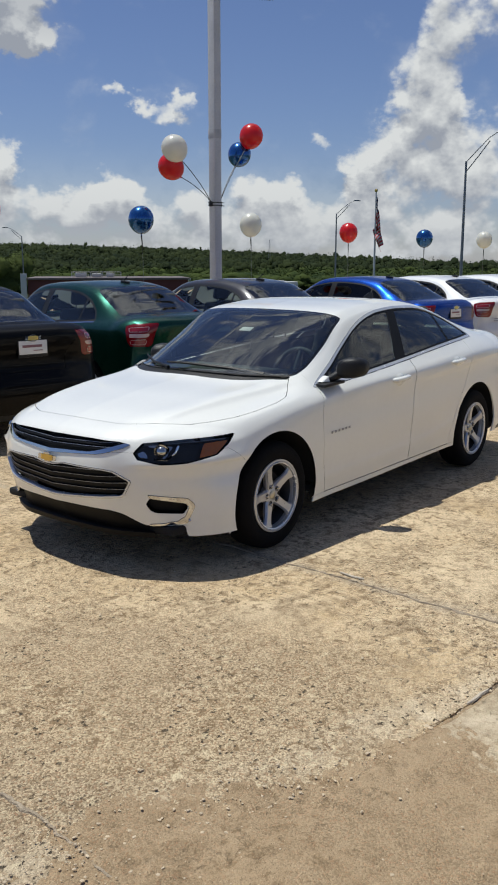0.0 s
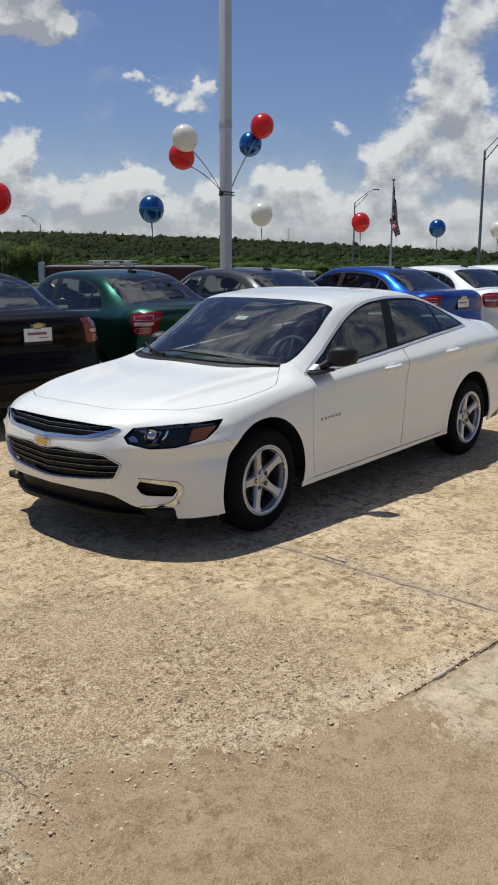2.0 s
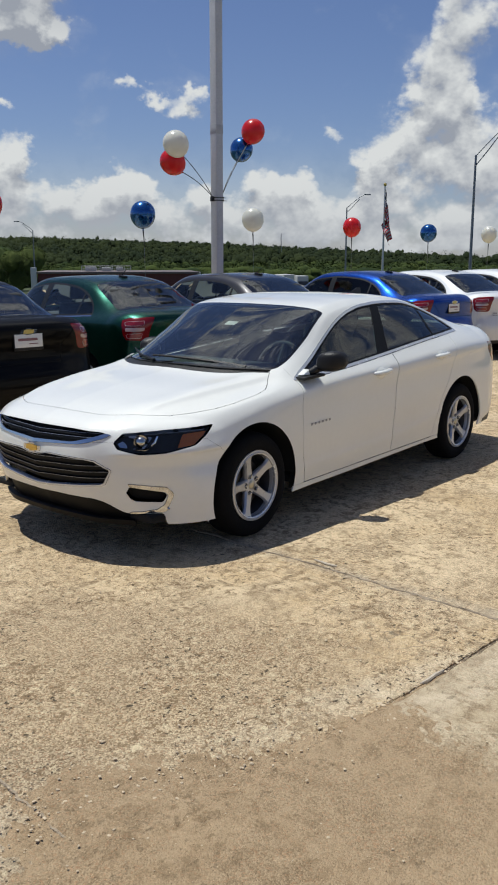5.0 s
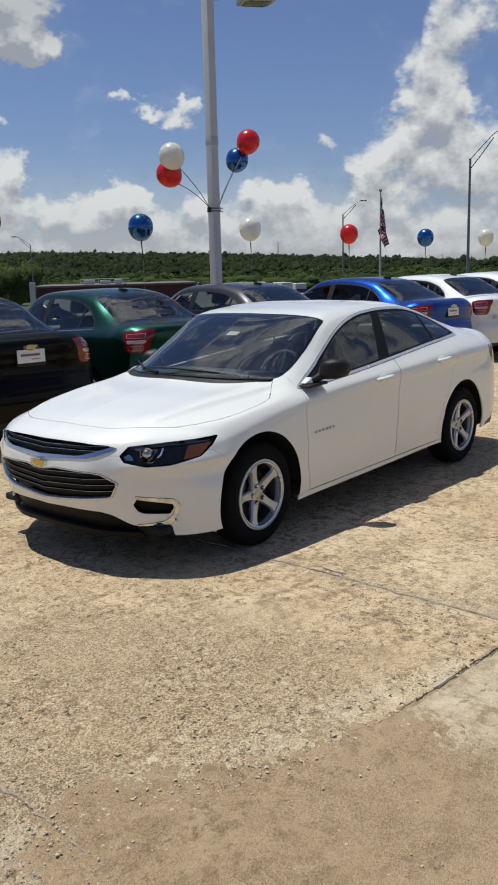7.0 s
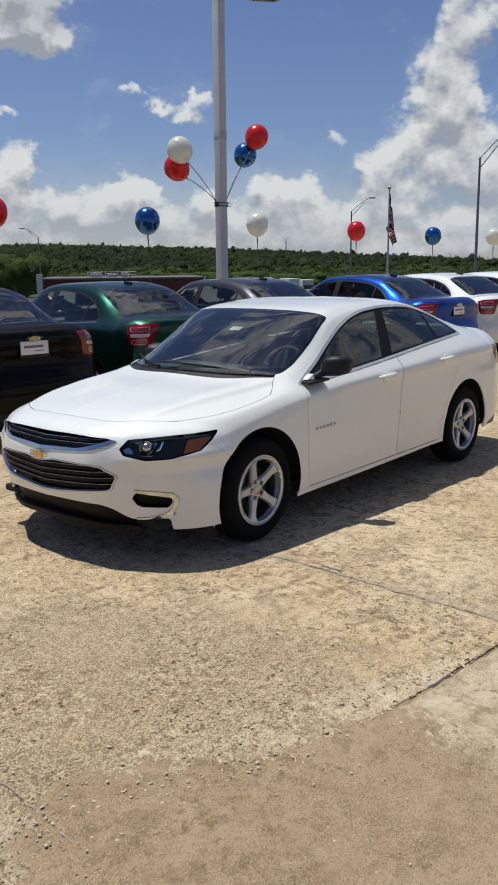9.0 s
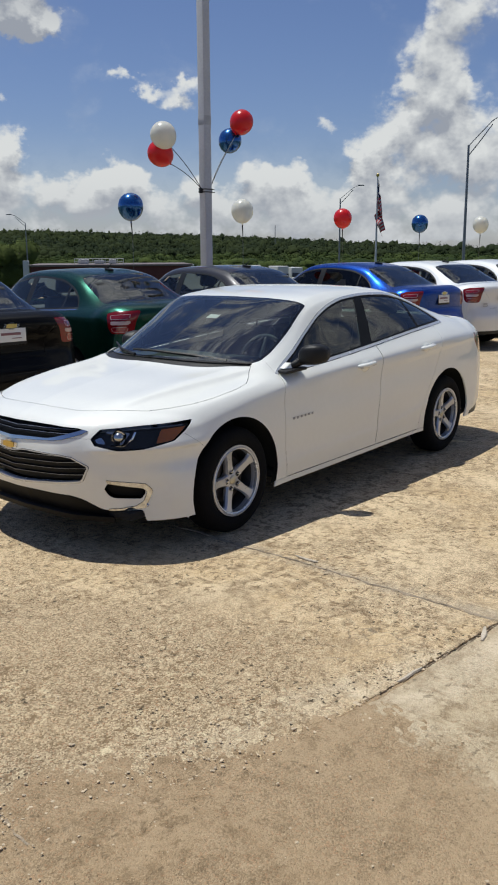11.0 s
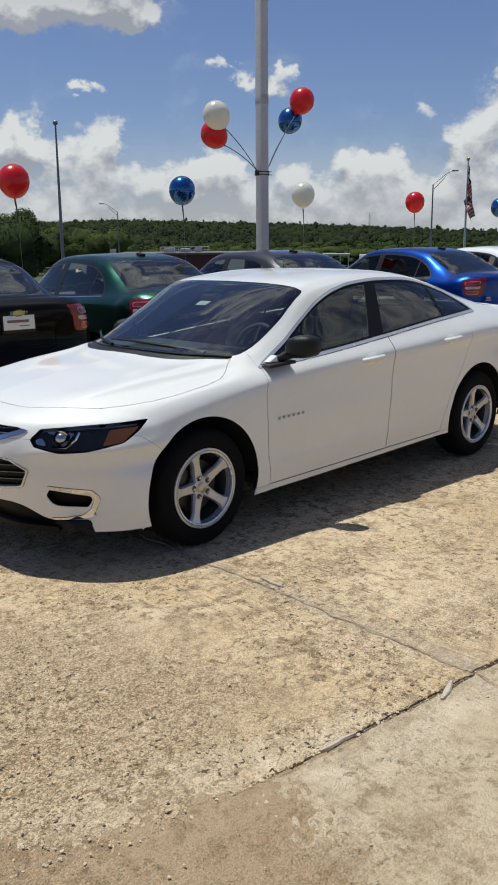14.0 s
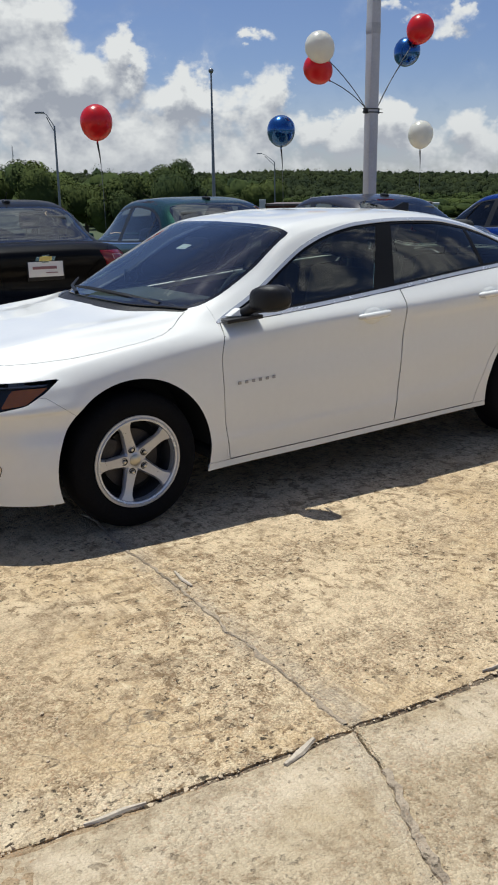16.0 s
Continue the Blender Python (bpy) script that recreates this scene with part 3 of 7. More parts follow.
    c.sec((2.51, 0, .72), (2.49, .35, .72), (2.43, .60, .71), (2.36, .72, .69), (2.31, .77, .67), (2.27, .80, .62), (2.23, .83, .50), (2.19, .845, .38), (2.15, .845, .25))
    c.sec((2.48, 0, .28), (2.46, .35, .28), (2.41, .58, .28), (2.35, .70, .28), (2.31, .75, .275), (2.28, .78, .27), (2.24, .81, .265), (2.20, .83, .26), (2.17, .835, .25))
    return c


def wheel(name, r, rim_r, width, label, spokes=5, turn=97.0):
    """A wheel lying in the x-z plane, its face towards -y."""
    w = thing(name, "", "")
    R = pose(0, 0, 0, 90, 0, 0)          # the lathe's z becomes -y
    h = width / 2
    bm = bmesh.new()
    lathe(bm, [(rim_r - .008, h - .022), (rim_r + .006, h - .004), (rim_r + .03, h + .004), (r - .055, h + .006), (r - .028, h - .004), (r - .012, h - .018), (r - .003, h - .04), (r, 0), (r - .003, -h + .04), (r - .02, -h + .01), (rim_r + .03, -h), (rim_r - .01, -h + .02)], 64, R)
    part("tyre", bm, M_TYRE, w)
    bm = bmesh.new()
    lathe(bm, [(rim_r + .004, h - .004), (rim_r + .003, h + .002), (rim_r - .006, h + .003), (rim_r - .014, h - .006), (rim_r - .022, h - .03), (rim_r - .024, h - .045)], 64, R)
    rim = part("rim", bm, M_ALLOY, w)
    bm = bmesh.new()
    lathe(bm, [(rim_r - .021, h - .043), (rim_r - .028, h - .06), (rim_r - .03, 0), (rim_r - .03, -h + .02), (rim_r, -h + .01)], 64, R)
    part("barrel", bm, M_BARREL, rim)
    bm = bmesh.new()
    lathe(bm, [(rim_r - .010, h - .001), (rim_r - .014, h + .004), (rim_r - .022, h + .001), (rim_r - .025, h - .012), (rim_r - .021, h - .02)], 64, R)
    part("rim_lip", bm, M_BRIGHT, rim, "polished rim edge")
    bm = bmesh.new()
    lathe(bm, [(0, h - .034), (.050, h - .036), (.060, h - .044), (.066, h - .075), (.055, h - .09)], 40, R)
    part("hub", bm, M_ALLOY, rim)
    for k in range(spokes):
        a = radians(turn + 360 / spokes * k)
        bm = bmesh.new()
        rows = []
        for t, wd, dep, th in ((.030, .034, .036, .03), (.06, .033, .034, .034), (.10, .029, .029, .034), (.14, .0265, .022, .030), (.17, .030, .016, .026), (rim_r - .030, .042, .010, .022), (rim_r - .018, .058, .007, .018), (rim_r - .010, .070, .006, .016)):
            y = h - dep
            ring = [(-wd, y - .014), (-wd * .74, y), (wd * .74, y), (wd, y - .014), (wd * .92, y - th), (-wd * .92, y - th)]
            rows.append([bm.verts.new(Vector((t * math.cos(a) - s * math.sin(a), -yy, t * math.sin(a) + s * math.cos(a)))) for s, yy in ring])
        for p, q in zip(rows, rows[1:]):
            for i in range(6):
                bm.faces.new((p[i], p[(i + 1) % 6], q[(i + 1) % 6], q[i]))
        bm.faces.new(rows[0]), bm.faces.new(rows[-1])
        part("spoke", bm, M_ALLOY, rim, sharp=30)
        well = pose(.059 * math.cos(a), -(h - .0335), .059 * math.sin(a)) @ R
        # black disc laid on the spoke; its colour stands for the well's shade
        bm = bmesh.new()
        lathe(bm, [(.012, -.002), (.0185, .0012), (.0195, -.004)], 18, well)
        lathe(bm, [(0, .0005), (.0125, .0005)], 18, well)
        o = part("lug_hole", bm, M_GRILLE, rim, "flat black disc for the shade in a wheel nut's well")
        bm = bmesh.new()
        lathe(bm, [(0.0, .013), (.0065, .012), (.0095, .008), (.0105, .002), (.0105, -.012)], 12, well)
        part("lug_nut", bm, M_CHROME2, o)
    bm = bmesh.new()
    lathe(bm, [(0, h - .027), (.022, h - .028), (.028, h - .032), (.029, h - .04)], 32, R)
    part("centre_cap", bm, M_CAP, rim, "pale gold centre cap")
    bm = bmesh.new()
    lathe(bm, [(.06, h - .085), (.145, h - .085), (.147, h - .105), (.06, h - .11)], 40, R)
    part("brake_disc", bm, M_BRAKE, w)
    bm = bmesh.new()
    box(bm, (.07, .07, .14), pose(-.125, -(h - .095), .05, 0, 20, 0), .012)
    part("brake_caliper", bm, M_BRAKE, w)
    # drum added behind the spokes, black to give the shade in their gaps
    bm = bmesh.new()
    lathe(bm, [(0, h - .13), (rim_r - .03, h - .13), (rim_r - .028, -h + .04), (0, -h + .03)], 32, R)
    part("dark_backing", bm, M_DARK, w)
    return w


def arch(cx, cz, r):
    def f(P, U):
        d = np.sqrt((P[:, 0] - cx) ** 2 + (P[:, 2] - cz) ** 2) - r
        return np.where(np.abs(P[:, 1]) > .55, d, 1.0)
    return f


def both(*fs):
    return lambda P, U: np.maximum.reduce([f(P, U) for f in fs])


def side_only(g, ymin=.5):
    return lambda P, U: np.where(np.abs(P[:, 1]) > ymin, g(P, U), 1.0)


def panel(name, sh, material, parent, label="", gap=.0022, thick=.014, sink=0.0):
    """A piece of the skin as a part, with a folded rim; sink sets it below the skin."""
    if sink:
        sh = sh.moved(-sink)
    return link_mesh(name, sh.mesh(name, thick, gap), material, parent, label)


def uv_poly(pts):
    g = poly_f(pts)
    return lambda P, U: g(U[:, 0], U[:, 1])


def front_poly(pts):
    """An outline on the nose: the way round the corner (x + |y|) and the height."""
    g = poly_f(pts)
    return lambda P, U: np.where(P[:, 0] < -1.5, g(P[:, 0] + np.abs(P[:, 1]), P[:, 2]), 1.0)


def nose_poly(pts):
    """An outline on the front: the distance from the middle and the height."""
    g = poly_f(pts)
    return lambda P, U: np.where(P[:, 0] < -2.1, g(np.abs(P[:, 1]), P[:, 2]), 1.0)


def two(name, sh, material, parent, label="", **k):
    return [panel(name, sh.side(s), material, parent, label, **k) for s in (-1, 1)]


def seat(m, parent, name="seat"):
    bm = bmesh.new()
    box(bm, (.50, .50, .16), m @ pose(0, 0, .08), .06, 3)
    box(bm, (.16, .50, .62), m @ pose(.27, 0, .42, 0, 14, 0), .07, 3)
    o = part(name, bm, M_CABIN, parent)
    bm = bmesh.new()
    box(bm, (.10, .26, .18), m @ pose(.385, 0, .86, 0, 12, 0), .045, 3)
    for y in (-.06, .06):
        tube(bm, [m @ Vector((.35, y, .68)), m @ Vector((.375, y, .80))], .007)
    part("headrest", bm, M_CABIN, o)
    return o


def bow_tie(m, parent, w=.15, h=.052):
    """A cross-shaped badge: a gold field in a bright rim."""
    def outline(k):
        a, b = w / 2 * k, h / 2 * k
        s, c = w * .16, h * .27
        g = (1 - k) * .02
        return [(-a + s * .4, c), (-s, c), (-s * .85, b), (s * 1.1, b), (s * .95, c), (a, c), (a - s * .4, -c), (s, -c), (s * .85, -b), (-s * 1.1, -b), (-s * .95, -c), (-a, -c)]
    bm = bmesh.new()
    plate(bm, outline(1.0), .008, m)
    o = part("badge", bm, M_CHROME, parent, "gold cross-shaped badge with a bright rim")
    bm = bmesh.new()
    plate(bm, outline(.66), .008, m @ pose(0, -.003, 0))
    part("badge_field", bm, M_GOLD, o)
    return o


def mirror(side, parent, material):
    """A door mirror; side is -1 or 1."""
    bm = bmesh.new()
    rows = []
    # rounded housing, drawn out sideways
    for t, sx, sz, cx, cz in ((0, .034, .034, -.735, 1.035), (.018, .058, .056, -.728, 1.052), (.05, .070, .066, -.715, 1.062), (.09, .072, .066, -.70, 1.068), (.125, .060, .055, -.685, 1.072), (.145, .030, .030, -.675, 1.075)):
        y = .855 + t
        cx, cz, sx, sz, y = -.694 + (cx + .715) * 1.0, 1.050 + (cz - 1.058) * .6, sx * 1.0, sz * 1.02, .880 + t * 1.22
        rows.append([bm.verts.new((cx + sx * math.copysign(abs(math.cos(a)) ** .65, math.cos(a)), side * y, cz + sz * math.copysign(abs(math.sin(a)) ** .65, math.sin(a)))) for a in [2 * math.pi * k / 24 for k in range(24)]])
    for p, q in zip(rows, rows[1:]):
        for i in range(24):
            bm.faces.new((p[i], p[(i + 1) % 24], q[(i + 1) % 24], q[i]))
    bm.faces.new(rows[0]), bm.faces.new(rows[-1])
    o = part("door_mirror", bm, material, parent, "black plastic door mirror", sharp=60)
    bm = bmesh.new()
    tube(bm, [(-.80, side * .81, .965), (-.76, side * .86, .985), (-.72, side * .90, 1.02)], [.02, .026, .03], 10)
    part("mirror_arm", bm, material, o)
    bm = bmesh.new()
    box(bm, (.004, .13, .080), pose(-.612, side * .965, 1.060, 0, 0, side * 14), .001)
    part("mirror_glass", bm, M_CHROME, o)
    bm = bmesh.new()
    foot = [bm.verts.new(p) for p in ((-.850, side * .842, .966), (-.745, side * .876, .966), (-.752, side * .870, .996), (-.79, side * .846, 1.002), (-.850, side * .80, .966), (-.745, side * .80, .966), (-.752, side * .80, .996), (-.79, side * .80, 1.002))]
    for f in ((0, 1, 2, 3), (4, 5, 6, 7), (0, 1, 5, 4), (1, 2, 6, 5), (2, 3, 7, 6), (3, 0, 4, 7)):
        bm.faces.new([foot[k] for k in f])
    bmesh.ops.recalc_face_normals(bm, faces=bm.faces[:])
    bmesh.ops.bevel(bm, geom=bm.edges[:], offset=.004, segments=2, affect="EDGES")
    part("mirror_foot", bm, M_WHITE if material is M_PLASTIC else material, o, "small white mirror foot")
    bm = bmesh.new()
    box(bm, (.20, .085, .020), pose(-.785, side * .862, .955, 0, -4, side * 8), .006)
    part("mirror_plinth", bm, M_PLASTIC, o, "black plastic plinth")
    return o


def handle(x, z, y, side, parent):
    bm = bmesh.new()
    tube(bm, [(x - .105, side * (y - .012), z - .004), (x - .085, side * (y + .020), z), (x, side * (y + .030), z + .004), (x + .085, side * (y + .022), z + .008), (x + .105, side * (y - .010), z + .009)], [.013, .017, .018, .017, .012], 10)
    o = part("handle", bm, M_WHITE, parent)
    bm = bmesh.new()
    lathe(bm, [(0, -.016), (.03, -.013), (.043, -.002), (.050, .005)], 28, pose(x - .01, side * (y + .001), z - .004, 90 * side, 0, 0) @ Matrix.Diagonal((1.45, .95, 1, 1)))
    part("handle_cup", bm, M_WHITE, o)


def saloon():
    sh = creased(malibu_cage().shell(16, 16))
    car = thing("saloon_car", "white saloon car with silver five-spoke wheels parked on worn concrete", "car")
    liner = malibu_cage().shell(5, 4)
    for cx in (-1.415, 1.415):
        _, sh = sh.cut(arch(cx, .335, .402))
        _, liner = liner.cut(arch(cx, .335, .43))
    BELT = line_x((-.92, .936), (-.71, .944), (-.444, .962), (.253, 1.021), (.961, 1.083), (1.30, 1.103), (1.52, 1.112))
    RAIL = line_x((-.92, .937), (-.63, 1.068), (-.254, 1.292), (-.05, 1.355), (.15, 1.388), (.45, 1.402), (.75, 1.395), (1.0, 1.362), (1.25, 1.295), (1.40, 1.225), (1.48, 1.165), (1.52, 1.113))
    dlo = lambda k: side_only(lambda P, U: np.where((P[:, 0] > -.92) & (P[:, 0] < 1.52), np.maximum(BELT(P[:, 0]) + k - P[:, 2], P[:, 2] - RAIL(P[:, 0]) + k), 1.0))
    # --- glass
    ws, sh = sh.cut(uv_poly([(6.85, -.5), (6.85, 1.5), (6.92, 2.3), (7.1, 2.64), (7.4, 2.74), (8.0, 2.72), (8.9, 2.78), (8.98, 2.70), (8.98, -.5)]))
    pane, frit = ws.cut(uv_poly([(6.97, -.5), (6.97, 1.5), (7.03, 2.2), (7.25, 2.52), (7.5, 2.60), (8.0, 2.60), (8.8, 2.62), (8.90, 2.5), (8.92, -.5)]))
    panel("windscreen", pane, M_SHIELD, car, "dark windscreen reflecting clouds", gap=0, thick=.004)
    panel("windscreen_seal", frit, M_GLOSSBLACK, car, gap=0)
    win, sh = sh.cut(dlo(0.0))
    chrome, win = win.cut(lambda P, U: -dlo(.017)(P, U))
    gasket, win = win.cut(lambda P, U: -dlo(.030)(P, U))
    two("window_trim", chrome, M_BRIGHT, car, "bright metal window trim", gap=0, sink=-.003)
    two("window_gasket", gasket, M_GRILLE, car, gap=0, sink=.001)

    def between(x0b, x0t, x1b, x1t):
        """The strip between two leaning lines, from the belt to the rail."""
        def f(P, U):
            k = (P[:, 2] - 1.04) / .36
            return np.maximum(x0b + (x0t - x0b) * k - P[:, 0], P[:, 0] - x1b - (x1t - x1b) * k)
        return f
    pil, win = win.cut(between(.12, .30, .27, .41))
    div, win = win.cut(between(1.015, 1.03, 1.045, 1.06))
    two("pillar_cover", pil, M_GRILLE, car, gap=0, sink=.002)
    two("window_divider", div, M_GRILLE, car, gap=0, sink=.002)
    fw, win = win.cut(lambda P, U: P[:, 0] - .38)
    rw, qw = win.cut(lambda P, U: P[:, 0] - 1.04)
    sail, fw = fw.cut(lambda P, U: P[:, 0] + .70)
    two("mirror_base", sail, M_PLASTIC, car, gap=0, sink=.003)
    for s in (-1, 1):
        panel("front_window", fw.side(s), M_GLASS, car, gap=0, thick=.004, sink=.004)
        panel("rear_door_window", rw.side(s), M_GLASS, car, gap=0, thick=.004, sink=.004)
        panel("quarter_window", qw.side(s), M_GLASS, car, gap=0, thick=.004, sink=.004)
    bl, sh = sh.cut(uv_poly([(13.0, -.5), (13.0, 2.4), (13.2, 2.62), (14.6, 2.62), (14.9, 2.3), (14.95, -.5)]))
    panel("rear_window", bl, M_GLASS, car, gap=0, thick=.004)
    # --- front end
    hl, sh = sh.cut(front_poly([(-1.646, .752), (-1.722, .703), (-1.690, .667), (-1.506, .640), (-1.308, .645), (-1.058, .675), (-.962, .722), (-.900, .774), (-1.302, .766)]))
    ug, sh = sh.cut(nose_poly([(-.1, .765), (.30, .764), (.47, .757), (.535, .742), (.50, .722), (.42, .696), (.36, .684), (.05, .662), (0, .660), (-.1, .662)]))
    lg, sh = sh.cut(nose_poly([(-.1, .600), (.06, .600), (.12, .612), (.40, .608), (.47, .598), (.552, .548), (.553, .535), (.51, .455), (.49, .445), (.10, .405), (-.1, .400)]))
    fog, sh = sh.cut(front_poly([(-1.60, .443), (-1.628, .407), (-1.595, .37), (-1.555, .355), (-1.335, .345), (-1.295, .385), (-1.315, .404)]))
    fch, sh = sh.cut(front_poly([(-1.617, .465), (-1.30, .437), (-1.252, .406), (-1.240, .386), (-1.303, .286), (-1.606, .274), (-1.602, .286), (-1.38, .302), (-1.318, .33), (-1.287, .385), (-1.312, .406), (-1.603, .444)]))
    dam_top = line_x((0, .362), (.40, .362), (.46, .350), (.60, .278), (.74, .275), (.755, .2))
    dam, sh = sh.cut(lambda P, U: np.where((P[:, 0] < -1.95) & (U[:, 0] < 2), P[:, 2] - dam_top(np.abs(P[:, 1])), 1.0))
    # headlights: a dark box behind a clear lens
    for s in (-1, 1):
        h = hl.side(s)
        lamp = panel("headlight", h, M_LAMPBOX, car, "dark headlight with a projector and an amber corner", gap=0, thick=.02, sink=.035)
        panel("lens", h, M_LENS, lamp, gap=.001, thick=.02)
        amb, _ = h.cut(front_poly([(-1.20, .672), (-1.06, .682), (-.985, .725), (-.955, .748), (-1.16, .742)]))
        panel("indicator", amb, M_AMBER, lamp, "amber indicator", gap=0, sink=.012)
        strip, _ = h.cut(front_poly([(-1.66, .745), (-1.64, .754), (-1.30, .761), (-.96, .765), (-.98, .759), (-1.30, .755)]))
        panel("reflector_strip", strip, M_EDGE, lamp, gap=0, sink=.02)
        rf, _ = h.cut(front_poly([(-1.69, .70), (-1.675, .682), (-1.60, .678), (-1.61, .69), (-1.64, .715)]))
        panel("daytime_lamp", rf, M_CHROME, lamp, gap=0, sink=.012)
        rf, _ = h.cut(front_poly([(-1.62, .738), (-1.58, .746), (-1.46, .742), (-1.405, .735), (-1.47, .682), (-1.50, .674), (-1.475, .70), (-1.455, .726), (-1.54, .730)]))
        panel("reflector", rf, M_CHROME2, lamp, gap=0, sink=.016)
        bm = bmesh.new()
        c = Vector((-2.165, s * .665, .702))
        lathe(bm, [(0, .03), (.014, .028), (.026, .02), (.032, .008), (.034, 0), (.042, 0), (.044, -.02)], 28, Matrix.Translation(c) @ Vector((-.84, s * .5, 0)).to_track_quat("Z", "Y").to_matrix().to_4x4())
        part("projector", bm, M_CHROME2, lamp, "bright projector bowl")
        bm = bmesh.new()
        tube(bm, [(-2.215, s * .655, .668), (-2.17, s * .71, .664), (-2.125, s * .735, .70), (-2.10, s * .735, .735)], .0065, 6)
        part("lamp_bezel", bm, M_CHROME, lamp)
    # upper grille
    g = panel("upper_grille", ug, M_DARK, car, "black upper grille over a bright strip", gap=0, thick=.03, sink=.05)
    strip, _ = ug.cut(lambda P, U: P[:, 2] - (.680 + .062 * np.clip((np.abs(P[:, 1]) - .30) / .22, 0, 1) ** 1.3 + .012 * np.clip(np.abs(P[:, 1]) / .3, 0, 1)))
    panel("grille_trim", strip, M_CHROME, g, "bright chrome strip", gap=0, sink=-.006, thick=.03)
    _, gr = ug.cut(lambda P, U: P[:, 2] - .690)
    for z in (.712, .738):
        bar, _ = ug.cut(lambda P, U, z=z: np.abs(P[:, 2] - z - .014 * np.abs(P[:, 1]) / .5) - .0075)
        panel("grille_bar", bar, M_GRILLE, g, gap=0, sink=.018, thick=.03)
        edge, _ = bar.cut(lambda P, U, z=z: -(P[:, 2] - z - .014 * np.abs(P[:, 1]) / .5) + .0055)
        panel("grille_edge", edge, M_EDGE, g, gap=0, sink=.015, thick=.003)
    g = panel("lower_grille", lg, M_DARK, car, "black lower grille with thin bright bars in a chrome frame", gap=0, thick=.03, sink=.055)
    ring, _ = lg.cut(lambda P, U: -nose_poly([(-.1, .593), (.05, .593), (.12, .606), (.40, .602), (.465, .592), (.543, .546), (.543, .536), (.503, .464), (.483, .456), (.10, .417), (-.1, .412)])(P, U))
    panel("grille_frame", ring, M_BRIGHT, g, "chrome frame", gap=0, sink=-.006, thick=.03)
    for z in (.452, .490, .528, .566):
        bar, _ = lg.cut(lambda P, U, z=z: np.abs(P[:, 2] - z - .05 * np.abs(P[:, 1])) - .012)
        bar, _ = bar.cut(lambda P, U: np.abs(P[:, 1]) - .535)
        panel("grille_bar", bar, M_GRILLE, g, gap=0, sink=.018, thick=.03)
        edge, _ = bar.cut(lambda P, U, z=z: -(P[:, 2] - z - .05 * np.abs(P[:, 1])) + .0098)
        panel("grille_edge", edge, M_EDGE, g, gap=0, sink=.015, thick=.003)
    bow_tie(pose(-2.428, 0, .628, 6, 0, -90), car, .165, .058)
    for s in (-1, 1):
        f = panel("fog_recess", fog.side(s), M_GRILLE, car, "black fog lamp recess with a chrome hook", gap=0, thick=.03, sink=.045)
        panel("fog_trim", fch.side(s), M_CHROME, f, "chrome hook-shaped trim", gap=.001, thick=.02, sink=-.004)
        bm = bmesh.new()
        bmesh.ops.create_uvsphere(bm, u_segments=16, v_segments=10, radius=.008, matrix=pose(-2.06, s * .775, .305))
        part("sensor", bm, M_CHROME, f)
    d = panel("air_dam", dam, M_GRILLE, car, "black plastic air dam below the bumper", gap=0, thick=.03, sink=.04)
    lip, _ = dam.cut(lambda P, U: np.maximum(P[:, 2] - .235, np.abs(P[:, 1]) - .62))
    panel("lip_spoiler", lip, M_GRILLE, d, gap=0, thick=.04, sink=-.004)
    # --- skin panels
    hood, sh = sh.cut(uv_poly([(3.83, -.5), (3.83, 0), (3.76, 1.0), (3.85, 2.1), (3.98, 2.85), (4.2, 3.25), (4.55, 3.60), (5.05, 3.79), (5.5, 3.78), (5.78, 3.60), (6.0, 3.2), (6.4, 2.85), (6.75, 2.6), (6.5, 2.2), (6.25, 1.6), (6.2, .8), (6.3, 0), (6.3, -.5)]))
    panel("bonnet", hood, M_WHITE, car, gap=.0036)
    cowl, sh = sh.cut(uv_poly([(6.0, -.5), (6.0, 1.6), (6.3, 2.3), (6.6, 2.52), (6.85, 2.55), (7.0, 2.4), (7.0, -.5)]))
    panel("cowl", cowl, M_PLASTIC, car, gap=0, sink=.012)
    bump, sh = sh.cut(lambda P, U: np.where(P[:, 0] < -1.6, np.maximum(P[:, 2] - (.703 - .75 * np.clip(P[:, 0] + 1.84, 0, 1)), P[:, 0] + 1.66), 1.0))
    panel("front_bumper", bump, M_WHITE, car, gap=.0012)
    DOOR_F = line_x((.20, -.895), (.26, -.90), (.5, -.935), (.76, -.94), (.90, -.905), (.98, -.872))
    DOOR_M = line_x((.2, .235), (.29, .24), (.7, .265), (1.06, .30))
    DOOR_R = line_x((.2, .89), (.27, .90), (.45, .965), (.6, 1.05), (.75, 1.16), (.95, 1.25), (1.12, 1.29))
    low = lambda P: .268 + .016 * P[:, 0]
    fd, sh = sh.cut(side_only(lambda P, U: np.maximum.reduce([DOOR_F(P[:, 2]) - P[:, 0], P[:, 0] - DOOR_M(P[:, 2]), low(P) - P[:, 2], P[:, 2] - BELT(P[:, 0]) - .012])))
    rd, sh = sh.cut(side_only(lambda P, U: np.maximum.reduce([DOOR_M(P[:, 2]) - P[:, 0], P[:, 0] - DOOR_R(P[:, 2]), low(P) - P[:, 2], P[:, 2] - BELT(P[:, 0]) - .012])))
    for s in (-1, 1):
        o = panel("front_door", fd.side(s), M_WHITE, car, gap=.0042)
        handle(.045, .905, .925, s, o)
        mm = mirror(s, o, M_PLASTIC)
        if s > 0:                                # folded back against its window
            mm.matrix_basis = pose(-.74, .84, 0) @ pose(0, 0, 0, 0, 0, -72) @ pose(.74, -.84, -.012)
        if s < 0:
            for k in range(6):
                bm = bmesh.new()
